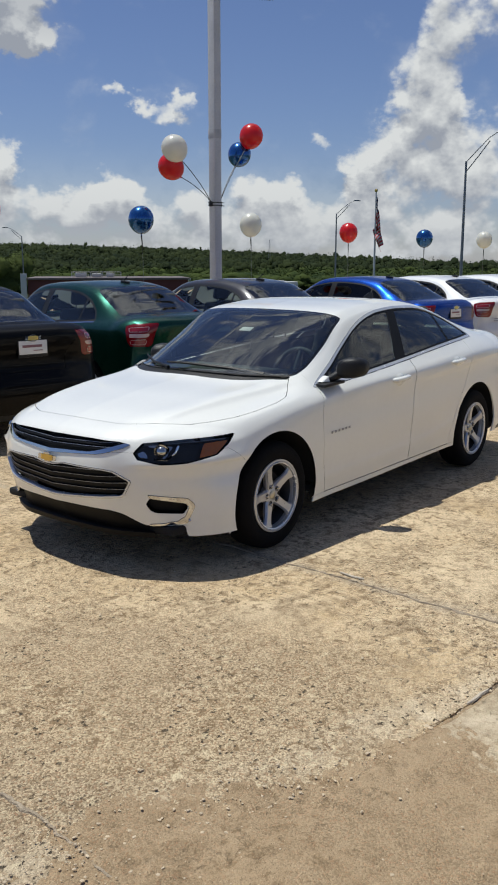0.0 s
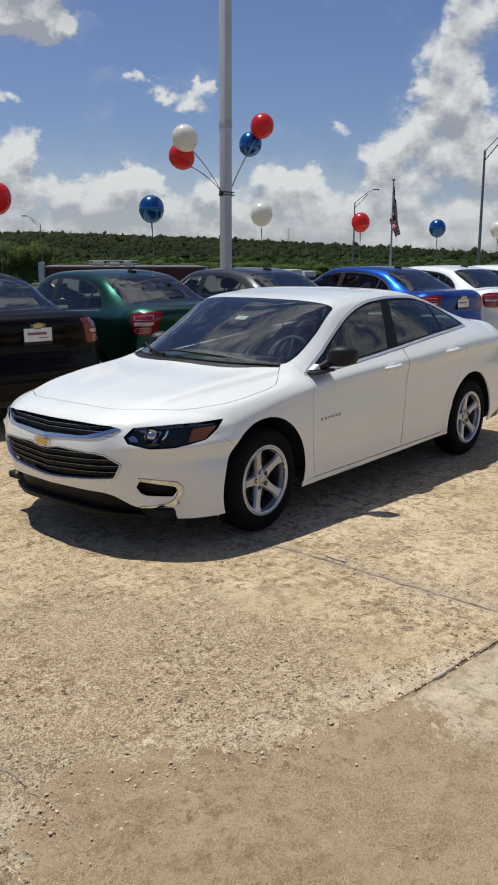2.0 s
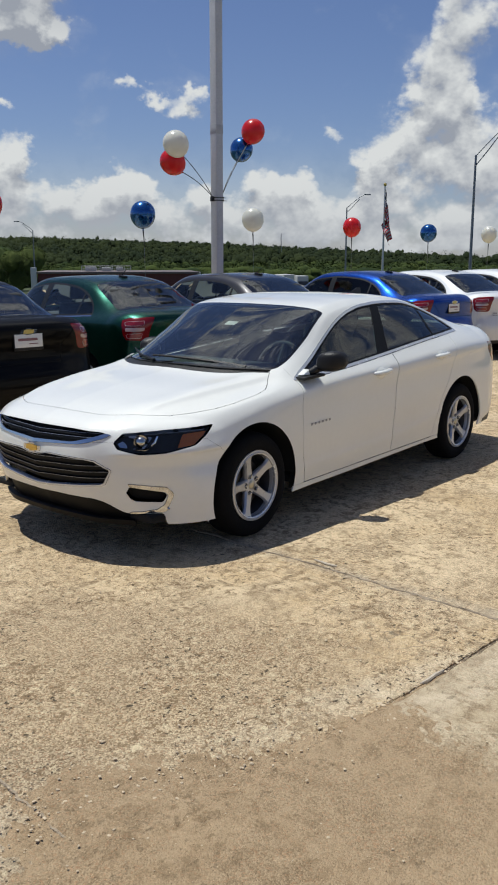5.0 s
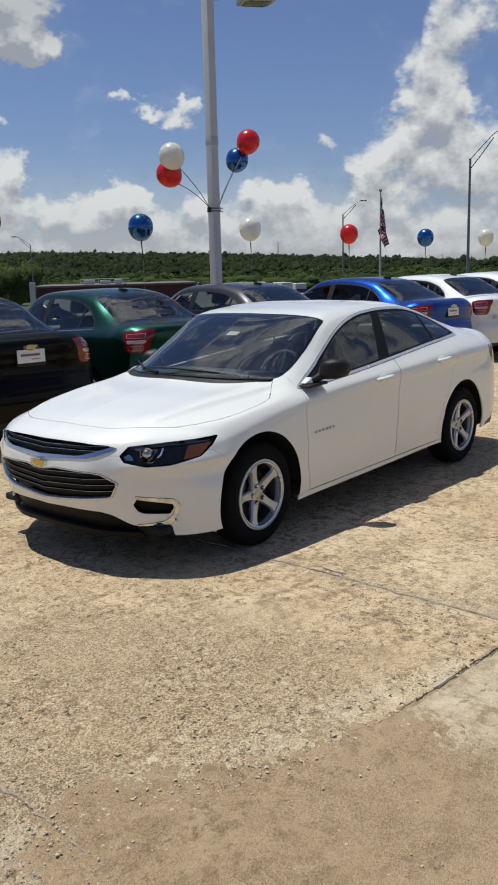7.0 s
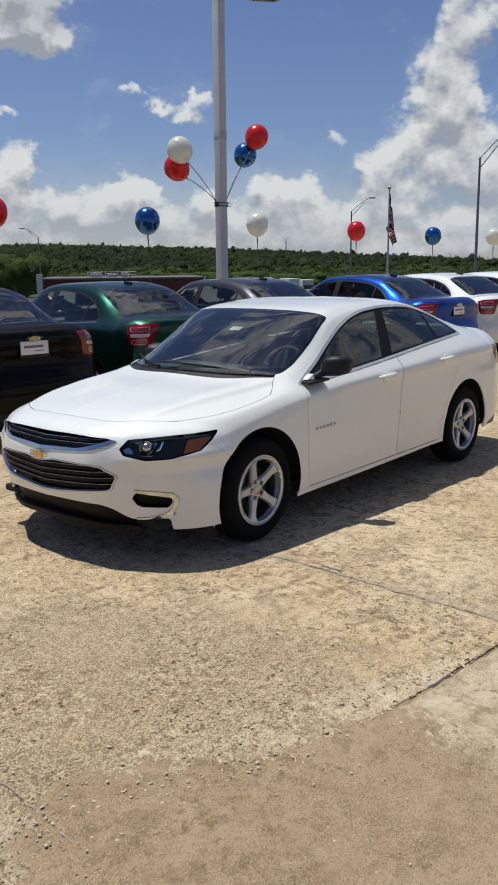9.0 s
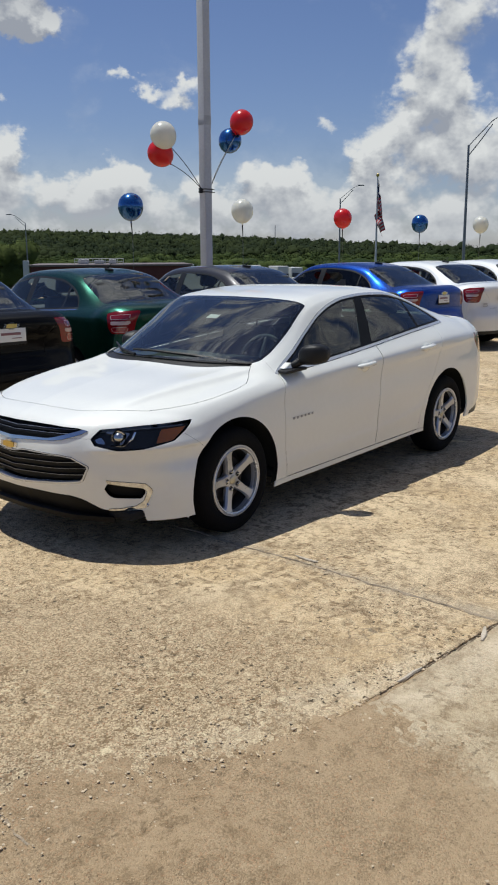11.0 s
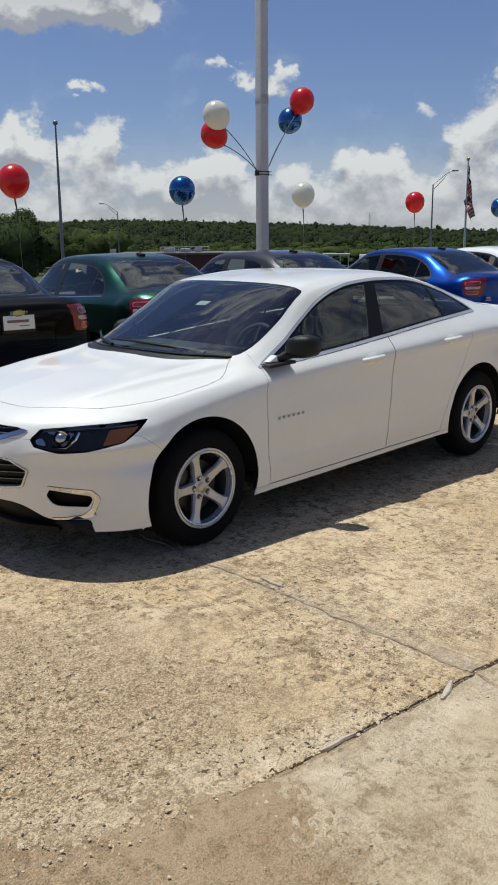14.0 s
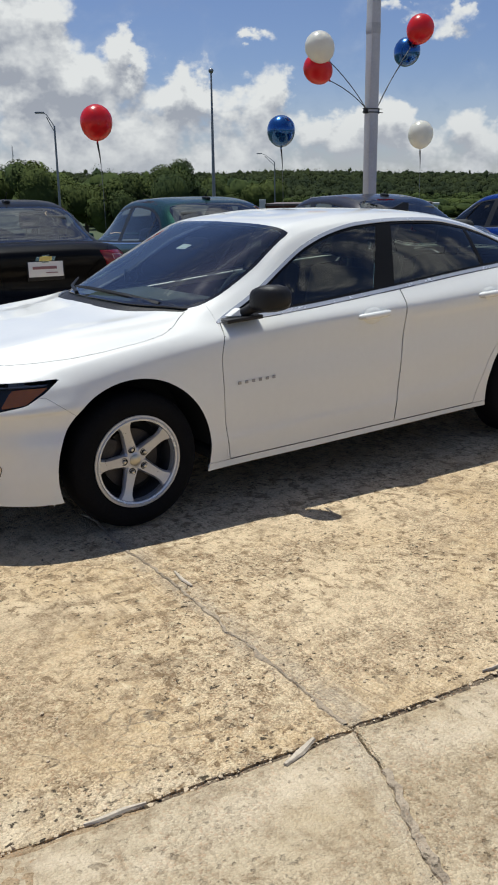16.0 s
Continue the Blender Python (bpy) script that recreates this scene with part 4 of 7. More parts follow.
                box(bm, (.018, .003, .016), pose(-.845 + .042 * k, -.9255, .645 + .001 * k), .001, 1)
                part("name_badge", bm, M_BADGE, o)
        o = panel("rear_door", rd.side(s), M_WHITE, car, gap=.0042)
        handle(.98, .952, .925, s, o)
    rocker, sh = sh.cut(side_only(lambda P, U: np.maximum.reduce([-1.03 - P[:, 0], P[:, 0] - 1.03, P[:, 2] - low(P)])))
    two("sill_panel", rocker, M_WHITE, car)
    wing, sh = sh.cut(lambda P, U: np.where(U[:, 0] < 8, P[:, 0] + .905 - .02 * (P[:, 2] - .9), 1.0))
    for s in (-1, 1):
        link_mesh("front_wing", wing.side(s).mesh("front_wing"), M_WHITE, car)
    tl, sh = sh.cut(lambda P, U: np.where(P[:, 0] > 1.7, np.maximum.reduce([1.99 + .9 * np.clip(.93 - P[:, 2], 0, 1) - P[:, 0], P[:, 2] - 1.0 + .10 * (P[:, 0] - 1.93), .80 - P[:, 2], .42 - np.abs(P[:, 1])]), 1.0))
    two("tail_light", tl, M_RED, car, "red tail light", gap=.001)
    val, sh = sh.cut(lambda P, U: np.where(P[:, 0] > 1.9, P[:, 2] - .36 - .25 * (P[:, 0] - 2.2), 1.0))
    panel("rear_valance", val, M_PLASTIC, car, "black plastic rear valance", sink=.008)
    lid, sh = sh.cut(lambda P, U: np.where(U[:, 0] > 14.95, np.maximum.reduce([U[:, 1] - 2.9, .66 - P[:, 2]]), 1.0))
    panel("boot_lid", lid, M_WHITE, car)
    panel("body", sh, M_WHITE, car, gap=.0012)
    # dark inner skin, seen only through the gaps, added black for their shade
    inner, _ = liner.cut(lambda P, U: np.where((U[:, 0] > 5.9) & (U[:, 0] < 15.3), 4.25 - U[:, 1], np.where(U[:, 0] < 2.6, 1.0, -1.0)))
    panel("inner_skin", inner, M_DARK, car, gap=0, sink=.055, thick=.002)
    bm = bmesh.new()
    box(bm, (4.1, 1.34, .06), pose(.05, 0, .30), .02)
    box(bm, (2.0, 1.72, .05), pose(0, 0, .285), .02)
    box(bm, (1.0, 1.15, .45), pose(-1.6, 0, .55), .1)
    box(bm, (.36, 1.62, .05), pose(2.03, 0, .32), .02)
    box(bm, (.34, 1.5, .05), pose(-2.0, 0, .25), .02)
    for x in (-1.415, 1.415):
        for s in (-1, 1):
            ring = [[bm.verts.new((x + r * math.cos(a), s * y, .335 + r * math.sin(a))) for a in [math.pi * k / 20 for k in range(21)]] for r, y in ((.02, .60), (.425, .60), (.425, .885))]
            for p, q in zip(ring, ring[1:]):
                for k in range(20):
                    bm.faces.new((p[k], p[k + 1], q[k + 1], q[k]))
    part("underbody", bm, M_DARK, car)
    hl_, _ = liner.cut(lambda P, U: np.maximum.reduce([9.1 - U[:, 0], U[:, 0] - 12.9, U[:, 1] - 2.8]))
    panel("headliner", hl_, M_LIGHTCLOTH, car, gap=0, sink=.04, thick=.002)
    # --- cabin
    for y in (-.37, .37):
        seat(pose(-.05, y, .40), car, "front_seat")
    for y in (-.35, .35):
        seat(pose(.88, y, .42), car, "rear_seat")
    bm = bmesh.new()
    box(bm, (.55, 1.36, .22), pose(-.80, 0, .86, 0, -6, 0), .07, 3)
    box(bm, (.34, 1.30, .05), pose(-1.02, 0, .955, 0, -4, 0), .02)
    box(bm, (.5, .22, .3), pose(-.35, 0, .55), .05)
    part("dashboard", bm, M_DASH, car)
    bm = bmesh.new()
    pts = [Matrix.Translation((-.50, -.37, .955)) @ pose(0, 0, 0, 0, -66, 0) @ Vector((.185 * math.cos(a), .185 * math.sin(a), 0)) for a in [2 * math.pi * k / 32 for k in range(33)]]
    tube(bm, pts, .016, 10, cap=False)
    for a in (0, 2.2, 4.1):
        tube(bm, [Vector((-.52, -.37, .945)), pts[int(a / 2 / math.pi * 32)]], .014, 6)
    box(bm, (.06, .13, .13), pose(-.52, -.37, .945, 0, -66, 0), .03)
    part("steering_wheel", bm, M_DASH, car)
    bm = bmesh.new()
    box(bm, (.05, .22, .07), pose(-.52, 0, 1.275, 0, 20, 0), .02)
    part("rear_view_mirror", bm, M_PLASTIC, car)
    # sticker inside the windscreen
    bm = bmesh.new()
    box(bm, (.055, .10, .002), pose(-.617, -.023, 1.262, 0, -24, 0), .0005, 1)
    part("sticker", bm, M_PAPER, car, "white paper sticker")
    # wipers
    for pts in ([(-1.065, -.53, 1.014), (-1.13, -.30, 1.044), (-1.18, .05, 1.060), (-1.19, .22, 1.058)], [(-1.20, .20, 1.025), (-1.14, .40, 1.045), (-1.02, .58, 1.07)]):
        bm = bmesh.new()
        tube(bm, pts, [.017, .013, .010, .007], 6) if len(pts) == 4 else tube(bm, pts, [.012, .009, .006], 6)
        part("wiper", bm, M_PLASTIC, car)
    # roof aerial: a small fin
    bm = bmesh.new()
    a = [bm.verts.new(p) for p in ((.98, 0, 1.425), (1.05, .018, 1.42), (1.16, .022, 1.395), (1.16, -.022, 1.395), (1.05, -.018, 1.42))]
    t = [bm.verts.new(p) for p in ((1.12, .004, 1.478), (1.175, .004, 1.476), (1.175, -.004, 1.476), (1.12, -.004, 1.478))]
    for f in ((a[0], a[1], t[0]), (a[0], t[0], t[3]), (a[0], t[3], a[4]), (a[1], a[2], t[1], t[0]), (a[4], t[3], t[2], a[3]), (a[2], a[3], t[2], t[1]), (t[0], t[1], t[2], t[3])):
        bm.faces.new(f)
    part("aerial_fin", bm, M_PLASTIC, car, "black aerial fin")
    # wheels
    for x, s, trn in ((-1.415, -1, 107), (1.415, -1, 100), (-1.415, 1, 60), (1.415, 1, 30)):
        w = wheel("wheel", .335, .222, .205, "", 5, trn)
        w.parent = car
        w.matrix_basis = pose(x, s * .80, .335, 0, 0, 0 if s < 0 else 180)
    return car


saloon()


# ---------------------------------------------------------------- the row of small saloons
M_GLASS2 = glass("light_tinted_glass", (0.84, 0.88, 0.85), 1.0, 1.5)
M_GLASS3 = glass("dark_tinted_glass", (0.45, 0.48, 0.46), 1.0, 1.9)
M_GLASS4 = glass("black_tinted_glass", (0.08, 0.09, 0.09), 1.0, 1.38)

def small_cage():
    c = Cage()
    c.sec((-2.15, 0, .22), (-2.12, .3, .22), (-2.05, .5, .22), (-1.98, .62, .22), (-1.92, .68, .22), (-1.87, .73, .22), (-1.83, .76, .22), (-1.78, .79, .22), (-1.72, .81, .22))
    c.sec((-2.20, 0, .55), (-2.17, .3, .55), (-2.09, .52, .55), (-2.0, .65, .55), (-1.91, .73, .55), (-1.82, .78, .53), (-1.74, .81, .47), (-1.66, .83, .36), (-1.6, .82, .22))
    c.sec((-2.08, 0, .86), (-2.04, .3, .86), (-1.95, .52, .85), (-1.84, .66, .84), (-1.72, .75, .82), (-1.62, .81, .76), (-1.55, .84, .60), (-1.5, .85, .38), (-1.48, .83, .22))
    c.sec((-1.60, 0, .98), (-1.58, .3, .975), (-1.52, .53, .965), (-1.45, .67, .95), (-1.38, .77, .92), (-1.34, .835, .84), (-1.32, .855, .65), (-1.32, .86, .40), (-1.32, .84, .23))
    c.sec((-1.22, 0, 1.04), (-1.19, .3, 1.037), (-1.08, .54, 1.025), (-1.02, .66, 1.01), (-.98, .77, .975), (-.96, .85, .88), (-.96, .866, .65), (-.96, .862, .40), (-.96, .84, .23))
    c.sec((-.80, 0, 1.27), (-.78, .3, 1.265), (-.70, .52, 1.245), (-.64, .62, 1.21), (-.60, .79, 1.0), (-.60, .857, .91), (-.60, .866, .65), (-.60, .860, .40), (-.60, .84, .23))
    c.sec((-.36, 0, 1.455), (-.35, .3, 1.45), (-.32, .5, 1.435), (-.30, .585, 1.40), (-.28, .80, 1.01), (-.28, .86, .92), (-.28, .866, .66), (-.28, .858, .40), (-.28, .84, .23))
    c.sec((.20, 0, 1.515), (.20, .3, 1.51), (.20, .48, 1.495), (.20, .565, 1.46), (.20, .805, 1.03), (.20, .863, .94), (.20, .866, .67), (.20, .858, .40), (.20, .84, .24))
    c.sec((.75, 0, 1.50), (.75, .3, 1.495), (.75, .48, 1.475), (.75, .57, 1.43), (.75, .80, 1.055), (.75, .863, .96), (.75, .868, .68), (.75, .862, .40), (.75, .84, .24))
    c.sec((1.0, 0, 1.455), (1.0, .3, 1.45), (1.0, .49, 1.425), (1.0, .585, 1.375), (1.0, .785, 1.08), (1.0, .862, .97), (1.0, .868, .68), (1.0, .864, .40), (1.0, .84, .24))
    c.sec((1.35, 0, 1.295), (1.35, .3, 1.29), (1.34, .5, 1.27), (1.32, .62, 1.22), (1.30, .755, 1.10), (1.30, .858, .98), (1.30, .868, .69), (1.30, .864, .40), (1.30, .84, .25))
    c.sec((1.66, 0, 1.15), (1.65, .3, 1.148), (1.63, .53, 1.138), (1.60, .66, 1.12), (1.58, .75, 1.085), (1.57, .85, .98), (1.57, .866, .69), (1.56, .862, .41), (1.56, .84, .25))
    c.sec((2.05, 0, 1.135), (2.04, .3, 1.135), (2.0, .54, 1.125), (1.95, .67, 1.10), (1.91, .75, 1.06), (1.88, .82, .96), (1.86, .84, .68), (1.85, .85, .42), (1.85, .83, .25))
    c.sec((2.13, 0, 1.09), (2.12, .3, 1.09), (2.08, .55, 1.075), (2.03, .68, 1.04), (1.99, .745, 1.0), (1.96, .785, .90), (1.93, .82, .66), (1.91, .835, .42), (1.90, .82, .25))
    c.sec((2.12, 0, .76), (2.11, .3, .76), (2.08, .55, .75), (2.05, .68, .74), (2.02, .74, .72), (1.99, .78, .67), (1.97, .81, .56), (1.94, .825, .40), (1.92, .82, .25))
    c.sec((2.20, 0, .60), (2.19, .3, .60), (2.15, .55, .59), (2.10, .68, .58), (2.06, .74, .57), (2.03, .775, .54), (2.0, .80, .48), (1.97, .82, .38), (1.95, .82, .25))
    c.sec((2.17, 0, .27), (2.16, .3, .27), (2.12, .53, .27), (2.07, .66, .27), (2.04, .72, .265), (2.01, .755, .26), (1.99, .78, .255), (1.97, .80, .25), (1.95, .81, .25))
    return c


def rear_poly(pts):
    """An outline on the tail: the way round its corner (|y| + 0.6 of the distance before the tail) and the height."""
    g = poly_f(pts)
    return lambda P, U: np.where(P[:, 0] > 1.6, g(np.abs(P[:, 1]) + .6 * np.clip(2.05 - P[:, 0], 0, 1), P[:, 2]), 1.0)


def small_saloon(label, colour, m, detail=True, tint=None):
    """A small saloon whose tail points along its own +x."""
    car = thing("small_saloon_car", label, "car", group="row of parked saloons")
    cage = small_cage()
    sh = cage.shell(11, 9)
    skin = cage.shell(3, 2)
    pane_mat = tint or M_GLASS2
    for cx in (-1.33, 1.195):
        _, sh = sh.cut(arch(cx, .31, .365))
        _, skin = skin.cut(arch(cx, .31, .40))
    BELT = line_x((-1.02, .985), (-.3, 1.005), (.6, 1.04), (1.26, 1.075))
    RAIL = line_x((-1.02, .988), (-.66, 1.19), (-.3, 1.37), (.2, 1.43), (.65, 1.405), (.95, 1.33), (1.16, 1.20), (1.26, 1.08))
    dlo = lambda k: side_only(lambda P, U: np.where((P[:, 0] > -1.02) & (P[:, 0] < 1.26), np.maximum(BELT(P[:, 0]) + k - P[:, 2], P[:, 2] - RAIL(P[:, 0]) + k), 1.0))
    ws, sh = sh.cut(uv_poly([(4.15, -.5), (4.15, 2.2), (4.5, 2.7), (5.9, 2.75), (5.95, -.5)]))
    panel("windscreen", ws, pane_mat, car, gap=0, thick=.003)
    bl, sh = sh.cut(uv_poly([(8.98, -.5), (8.98, 2.3), (9.2, 2.62), (10.75, 2.70), (10.92, 2.5), (10.92, -.5)]))
    panel("rear_window", bl, M_GLASS3, car, "dark rear window reflecting the sky", gap=0, thick=.003)
    win, sh = sh.cut(dlo(0))
    gas, win = win.cut(lambda P, U: -dlo(.022)(P, U))
    two("window_gasket", gas, M_PLASTIC, car, gap=0)
    pil, win = win.cut(lambda P, U: np.abs(P[:, 0] - .10) - .055)
    two("pillar_cover", pil, M_PLASTIC, car, gap=0)
    div, win = win.cut(lambda P, U: np.abs(P[:, 0] - .93) - .014)
    two("window_divider", div, M_PLASTIC, car, gap=0)
    fw, rw = win.cut(lambda P, U: P[:, 0] - .1)
    two("front_window", fw, pane_mat, car, gap=0, thick=.003)
    two("rear_door_window", rw, pane_mat, car, gap=0, thick=.003)
    sill, sh = sh.cut(side_only(lambda P, U: np.maximum.reduce([np.abs(P[:, 2] - BELT(P[:, 0]) + .006) - .007, np.abs(P[:, 0] - .25) - 1.0])))
    two("window_trim", sill, M_CHROME, car, gap=0, sink=-.002)
    # tail lights: stacked lenses in bright frames
    tl, sh = sh.cut(rear_poly([(.50, 1.085), (.56, .975), (.585, .845), (.63, .825), (.86, .83), (.90, .88), (.915, 1.0), (.90, 1.05), (.80, 1.075)]))
    for s in (-1, 1):
        t = tl.side(s)
        lamp = panel("tail_light", t, M_RED, car, "red tail light with three stacked lenses", gap=.001)
        for n, mt, pts in (("upper_lens", M_RED2, [(.62, 1.045), (.64, .99), (.865, .985), (.87, 1.03)]), ("reversing_lens", M_CLEAR, [(.625, .97), (.64, .93), (.868, .925), (.868, .965)]), ("lower_lens", M_RED2, [(.65, .91), (.67, .85), (.85, .848), (.865, .90)])):
            q = np.array(pts)
            lens, _ = t.cut(rear_poly(pts))
            fr, _ = lens.cut(lambda P, U, q=q: -rear_poly((q.mean(0) + (q - q.mean(0)) * (.95, .86)).tolist())(P, U))
            panel(n, lens, mt, lamp, gap=0, thick=.004, sink=-.004)
            if n != "reversing_lens":
                panel("lens_frame", fr, M_CLEAR, lamp, gap=0, thick=.004, sink=-.0055)
    val, sh = sh.cut(lambda P, U: np.where(P[:, 0] > 1.6, P[:, 2] - .33, 1.0))
    panel("rear_valance", val, M_PLASTIC, car, sink=.005)
    lid, sh = sh.cut(lambda P, U: np.where(U[:, 0] > 11.05, np.maximum.reduce([np.abs(P[:, 1]) - .50 - .13 * np.clip((P[:, 2] - 1.0) / .12, -1, 1), .72 - P[:, 2]]), 1.0))
    panel("boot_lid", lid, colour, car, gap=.003)
    DOOR_R = line_x((.2, .72), (.4, .78), (.6, .90), (.8, 1.02), (1.1, 1.10))
    for n, x0, x1 in (("front_door", lambda z: z * 0 - .92, lambda z: z * 0 + .10), ("rear_door", lambda z: z * 0 + .10, DOOR_R)):
        d, sh = sh.cut(side_only(lambda P, U: np.maximum.reduce([x0(P[:, 2]) - P[:, 0], P[:, 0] - x1(P[:, 2]), .30 - P[:, 2], P[:, 2] - BELT(P[:, 0]) + .012])))
        for s in (-1, 1):
            o = panel(n, d.side(s), colour, car, gap=.0025)
            if detail:
                bm = bmesh.new()
                xh, zh = (-.02, .90) if n == "front_door" else (.86, .93)
                tube(bm, [(xh - .10, s * .86, zh), (xh - .08, s * .888, zh), (xh + .08, s * .888, zh + .005), (xh + .10, s * .86, zh + .006)], .012, 8)
                part("handle", bm, colour, o)
    hood, sh = sh.cut(lambda P, U: np.where(U[:, 0] < 4.1, np.maximum(2.15 - U[:, 0], U[:, 1] - 3.3), 1.0))
    panel("bonnet", hood, colour, car, gap=.0025)
    panel("body", sh, colour, car, gap=.0012)
    # black sheet added under the skin, for the shade in the panel gaps
    inner, _ = skin.cut(lambda P, U: np.where((U[:, 0] > 3.9) & (U[:, 0] < 11.2), 4.3 - U[:, 1], -1.0))
    panel("inner_skin", inner, M_DARK, car, gap=0, sink=.05, thick=.002)
    bm = bmesh.new()
    box(bm, (3.8, 1.25, .06), pose(0, 0, .30), .02)
    box(bm, (1.9, 1.55, .05), pose(-.05, 0, .28), .02)
    part("underbody", bm, M_DARK, car)
    for y in (-.35, .35):
        seat(pose(-.05, y, .45), car, "front_seat")
        seat(pose(.78, y, .42), car, "rear_seat")
    bm = bmesh.new()
    box(bm, (.5, 1.25, .2), pose(-.78, 0, .90), .06)
    part("dashboard", bm, M_DASH, car)
    for s in (-1, 1):
        bm = bmesh.new()
        box(bm, (.10, .19, .14), pose(-.62, s * .97, 1.04), .04, 3)
        tube(bm, [(-.66, s * .80, .99), (-.63, s * .90, 1.01)], .025, 8)
        part("door_mirror", bm, colour, car)
    # badge, number plate with plain bars, keyhole trim
    bow_tie(pose(2.150, 0, 1.035, -4, 0, 90), car, .18, .064)
    pm = pose(2.137, 0, .935, -2, 0, 90)
    bm = bmesh.new()
    box(bm, (.32, .012, .165), pm, .004)
    pl = part("number_plate", bm, M_PLASTIC, car, "white dealer plate in a dark frame")
    bm = bmesh.new()
    box(bm, (.30, .006, .128), pm @ pose(0, -.006, .012), .002)
    part("plate_face", bm, M_PAPER, pl)
    for w_, h_, x_, z_ in ((.21, .024, -.01, .024), (.10, .008, .05, -.018)):
        bm = bmesh.new()
        box(bm, (w_, .004, h_), pm @ pose(x_, -.010, z_), .0015, 1)
        part("printed_bar", bm, M_BARS, pl)
    bm = bmesh.new()
    box(bm, (.10, .006, .022), pose(2.128, -.50, .80, -2, 0, 90), .001, 1)
    box(bm, (.13, .006, .018), pose(2.13, -.50, .765, -2, 0, 90), .001, 1)
    part("name_badge", bm, M_BADGE, car)
    # aerial with a raked whip
    bm = bmesh.new()
    box(bm, (.13, .055, .03), pose(.80, 0, 1.505, 0, 6, 0), .012)
    tube(bm, [(.76, 0, 1.51), (.83, 0, 1.56), (.86, 0, 1.585)], [.008, .005, .005], 6)
    part("aerial", bm, M_PLASTIC, car)
    w0 = None
    for x, s in ((-1.33, -1), (1.195, -1), (-1.33, 1), (1.195, 1)):
        w = wheel("wheel", .31, .20, .19, "") if w0 is None else copy_thing(w0, Matrix())
        w0 = w0 or w
        w.parent = car
        w.matrix_basis = pose(x, s * .75, .31, 0, 0, 0 if s < 0 else 180)
    car.matrix_world = m
    return car


M_RED2 = mat("bright_red_lens", (0.21, 0.005, 0.010), 0.12, coat=1.0, var=0.12, scale=30)


def park(label, colour, x, y, turn=-97.0, **k):
    """Parks a small saloon with the middle of its tail at x, y."""
    small_saloon(label, colour, pose(x, y, 0, 0, 0, turn) @ pose(-2.17, 0, 0), **k)


park("black small saloon car with a white dealer plate", M_BLACK, -.37, 2.75)
park("dark green metallic small saloon car with red tail lights", M_GREEN, 1.89, 2.70)
park("dark grey metallic small saloon car", M_GREY, 4.43, 2.55)
park("bright blue metallic small saloon car", M_BLUE, 7.60, 2.21, tint=M_GLASS4)
park("white small saloon car with red tail lights", M_WHITE2, 9.42, 1.96, -103)
park("white small saloon car at the end of the row", M_WHITE2, 11.7, 1.8, -103)


